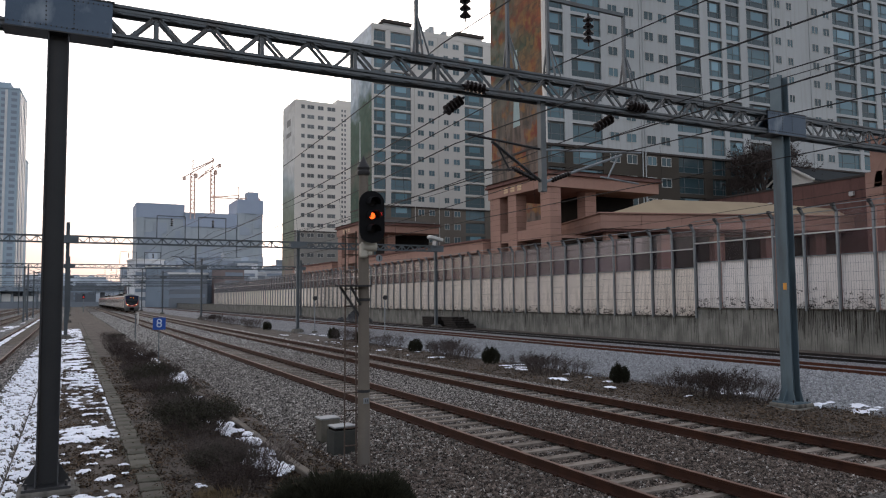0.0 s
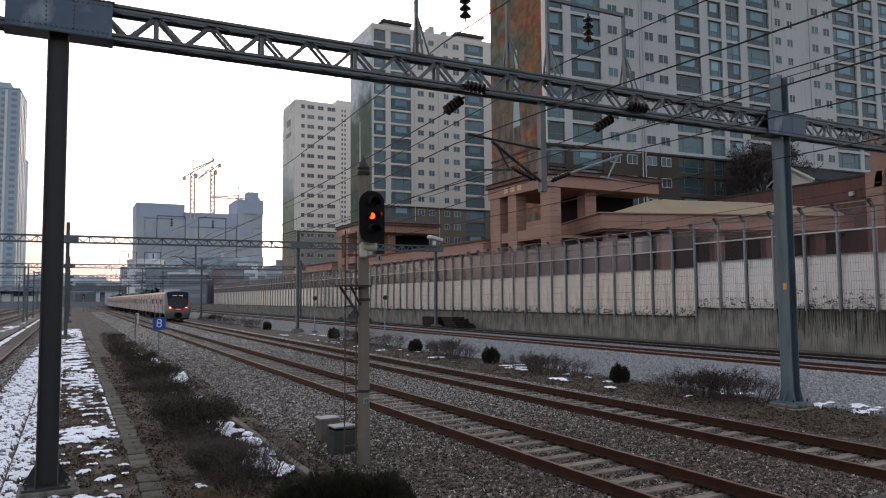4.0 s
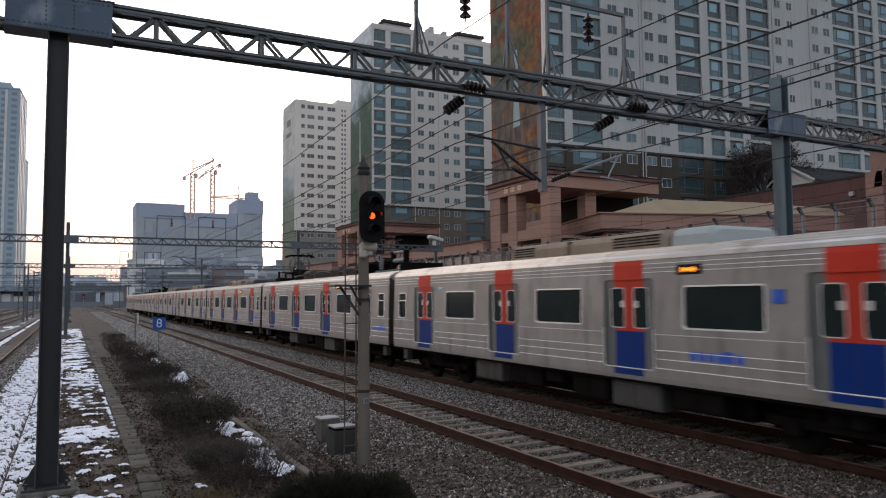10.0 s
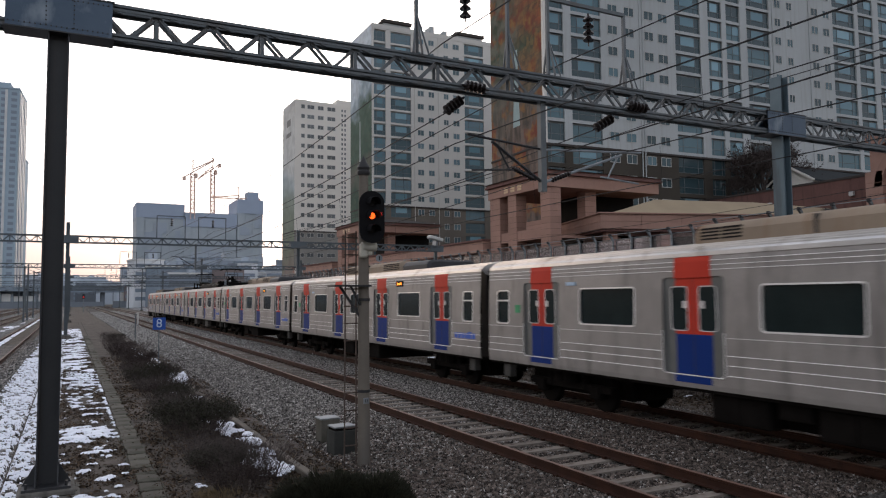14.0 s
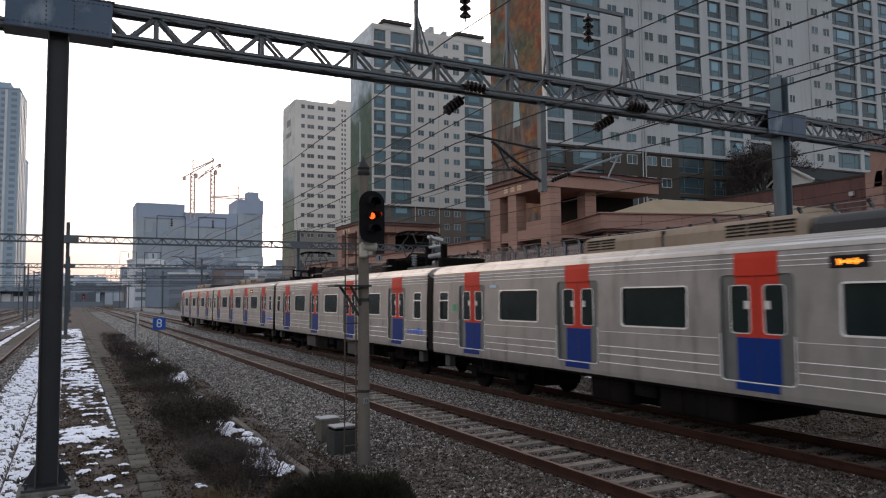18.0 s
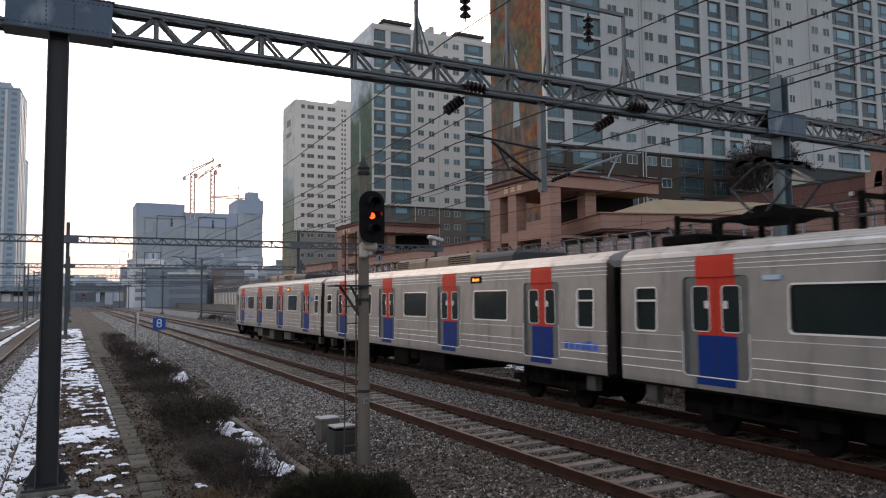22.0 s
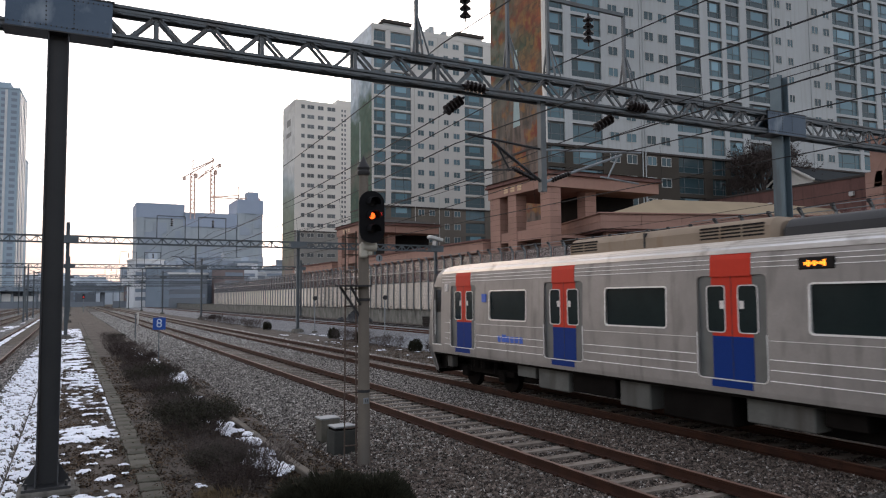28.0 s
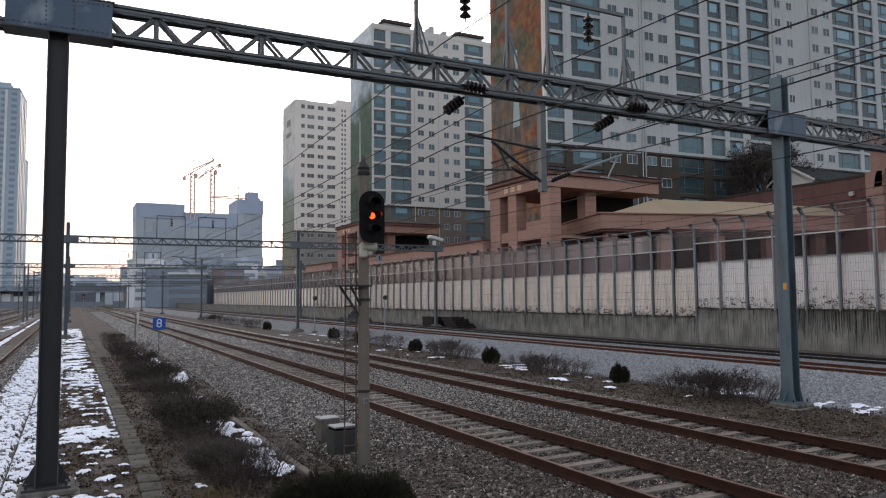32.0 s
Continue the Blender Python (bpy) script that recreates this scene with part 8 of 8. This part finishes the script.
for k in range(-11, 46):
    zb_, up = (1.86, 0.36) if k < 0 else (1.3, 0.24)
    y0 = STEP_Y + BAY * k
    if ri.random() < 0.12 and k > 0:
        continue
    for _ in range(ri.randint(14, 26) if k < 14 else 8):
        cy, cz, wide = y0 + ri.uniform(0.05, BAY - 0.05), zb_ + up * abs(ri.gauss(0.15, 1.0)), ri.uniform(0.05, 0.16)
        for _ in range(ri.randint(4, 14)):
            y, z = cy + ri.gauss(0, wide), max(zb_, cz + ri.gauss(0, wide * 0.6))
            if ri.random() < 0.25:
                a, L = ri.uniform(-0.6, 0.6) + ri.choice((0, 1.57, 3.14)), ri.uniform(0.06, 0.16)
                ivy.bar((WX - 0.005, y, z), (WX - 0.005, y + L * math.cos(a), z + L * math.sin(a)), 0.012, ri.uniform(0.008, 0.018))
            else:
                c, d = ri.uniform(0.015, 0.05), ri.uniform(0.012, 0.034)
                ivy.add([(WX - 0.012, y - c, z), (WX - 0.02, y, z - d), (WX - 0.012, y + c, z + 0.4 * d), (WX - 0.006, y, z + d)], [(0, 1, 2, 3)])
for k in range(-11, 30):
    zt_ = 1.8 if k < 0 else 1.24
    for _ in range(ri.randint(24, 40) if k < -3 else ri.randint(5, 12)):
        y, z = STEP_Y + BAY * k + ri.uniform(0, BAY), zt_ + 0.05
        low_ = zt_ - 1.3 * ri.random() ** (0.5 if k < -3 else 2.0)
        while z > low_:
            y2, z2 = y + ri.uniform(-0.012, 0.012), z - ri.uniform(0.2, 0.45)
            ivy.bar((WX - 0.075, y, z), (WX - 0.075, y2, z2), 0.01, ri.uniform(0.006, 0.015))
            y, z = y2, z2
M["ivy"] = mat("dead_black_brown_ivy", (0.02, 0.016, 0.015), (0.034, 0.027, 0.025), 8, 0.9, bump=0)
solo("dead_ivy", ivy, "ivy", "dead brown ivy creeping up the noise panels", "ivy", kind="stuff")

fl = thing("yard_floodlight", "pale floodlight box on the wall-side portal column", "floodlight", at=pose(31.6, 62.9, 8.3, 0, 12, 0))
part("housing", Geo().box(-0.7, 0.8, -0.35, 0.35, 0.0, 0.32, 0.05), "frame_w", fl)
part("bracket", Geo().box(0.2, 0.4, -0.05, 0.75, -0.5, 0.02), "steel_lt", fl)


# ---- the train runs in on the second track and slows down ----
# seconds, place along the track of the joint between the first and the second car
RUN = [(0, 190.0), (1, 170.0), (2, 150.5), (3, 132.0), (4, 114.2), (5, 97.1), (6, 81.0), (7, 65.75), (8, 51.2), (9, 37.35), (9.5, 30.6), (10, 24.0), (11, 11.25), (12, -0.65), (13, -11.93), (14, -22.6), (15, -32.55),
       (16, -41.9), (17, -50.75), (18, -59.15), (19, -66.97), (20, -74.33), (21, -81.36), (22, -88.0), (23, -94.13), (24, -99.92), (25, -105.2), (26, -110.04), (27, -114.45), (28, -118.62), (29, -122.45), (30, -126.25), (31, -130.0), (31.5, -131.8), (32, -133.7)]


def motions():
    for k, car in enumerate(TRAIN):
        turn = 180 if k == 7 else 0
        walk(car, [(t, pose(TRACKS["B"], s + 20 * k - 10, 0, 0, 0, turn)) for t, s in RUN])


motions()
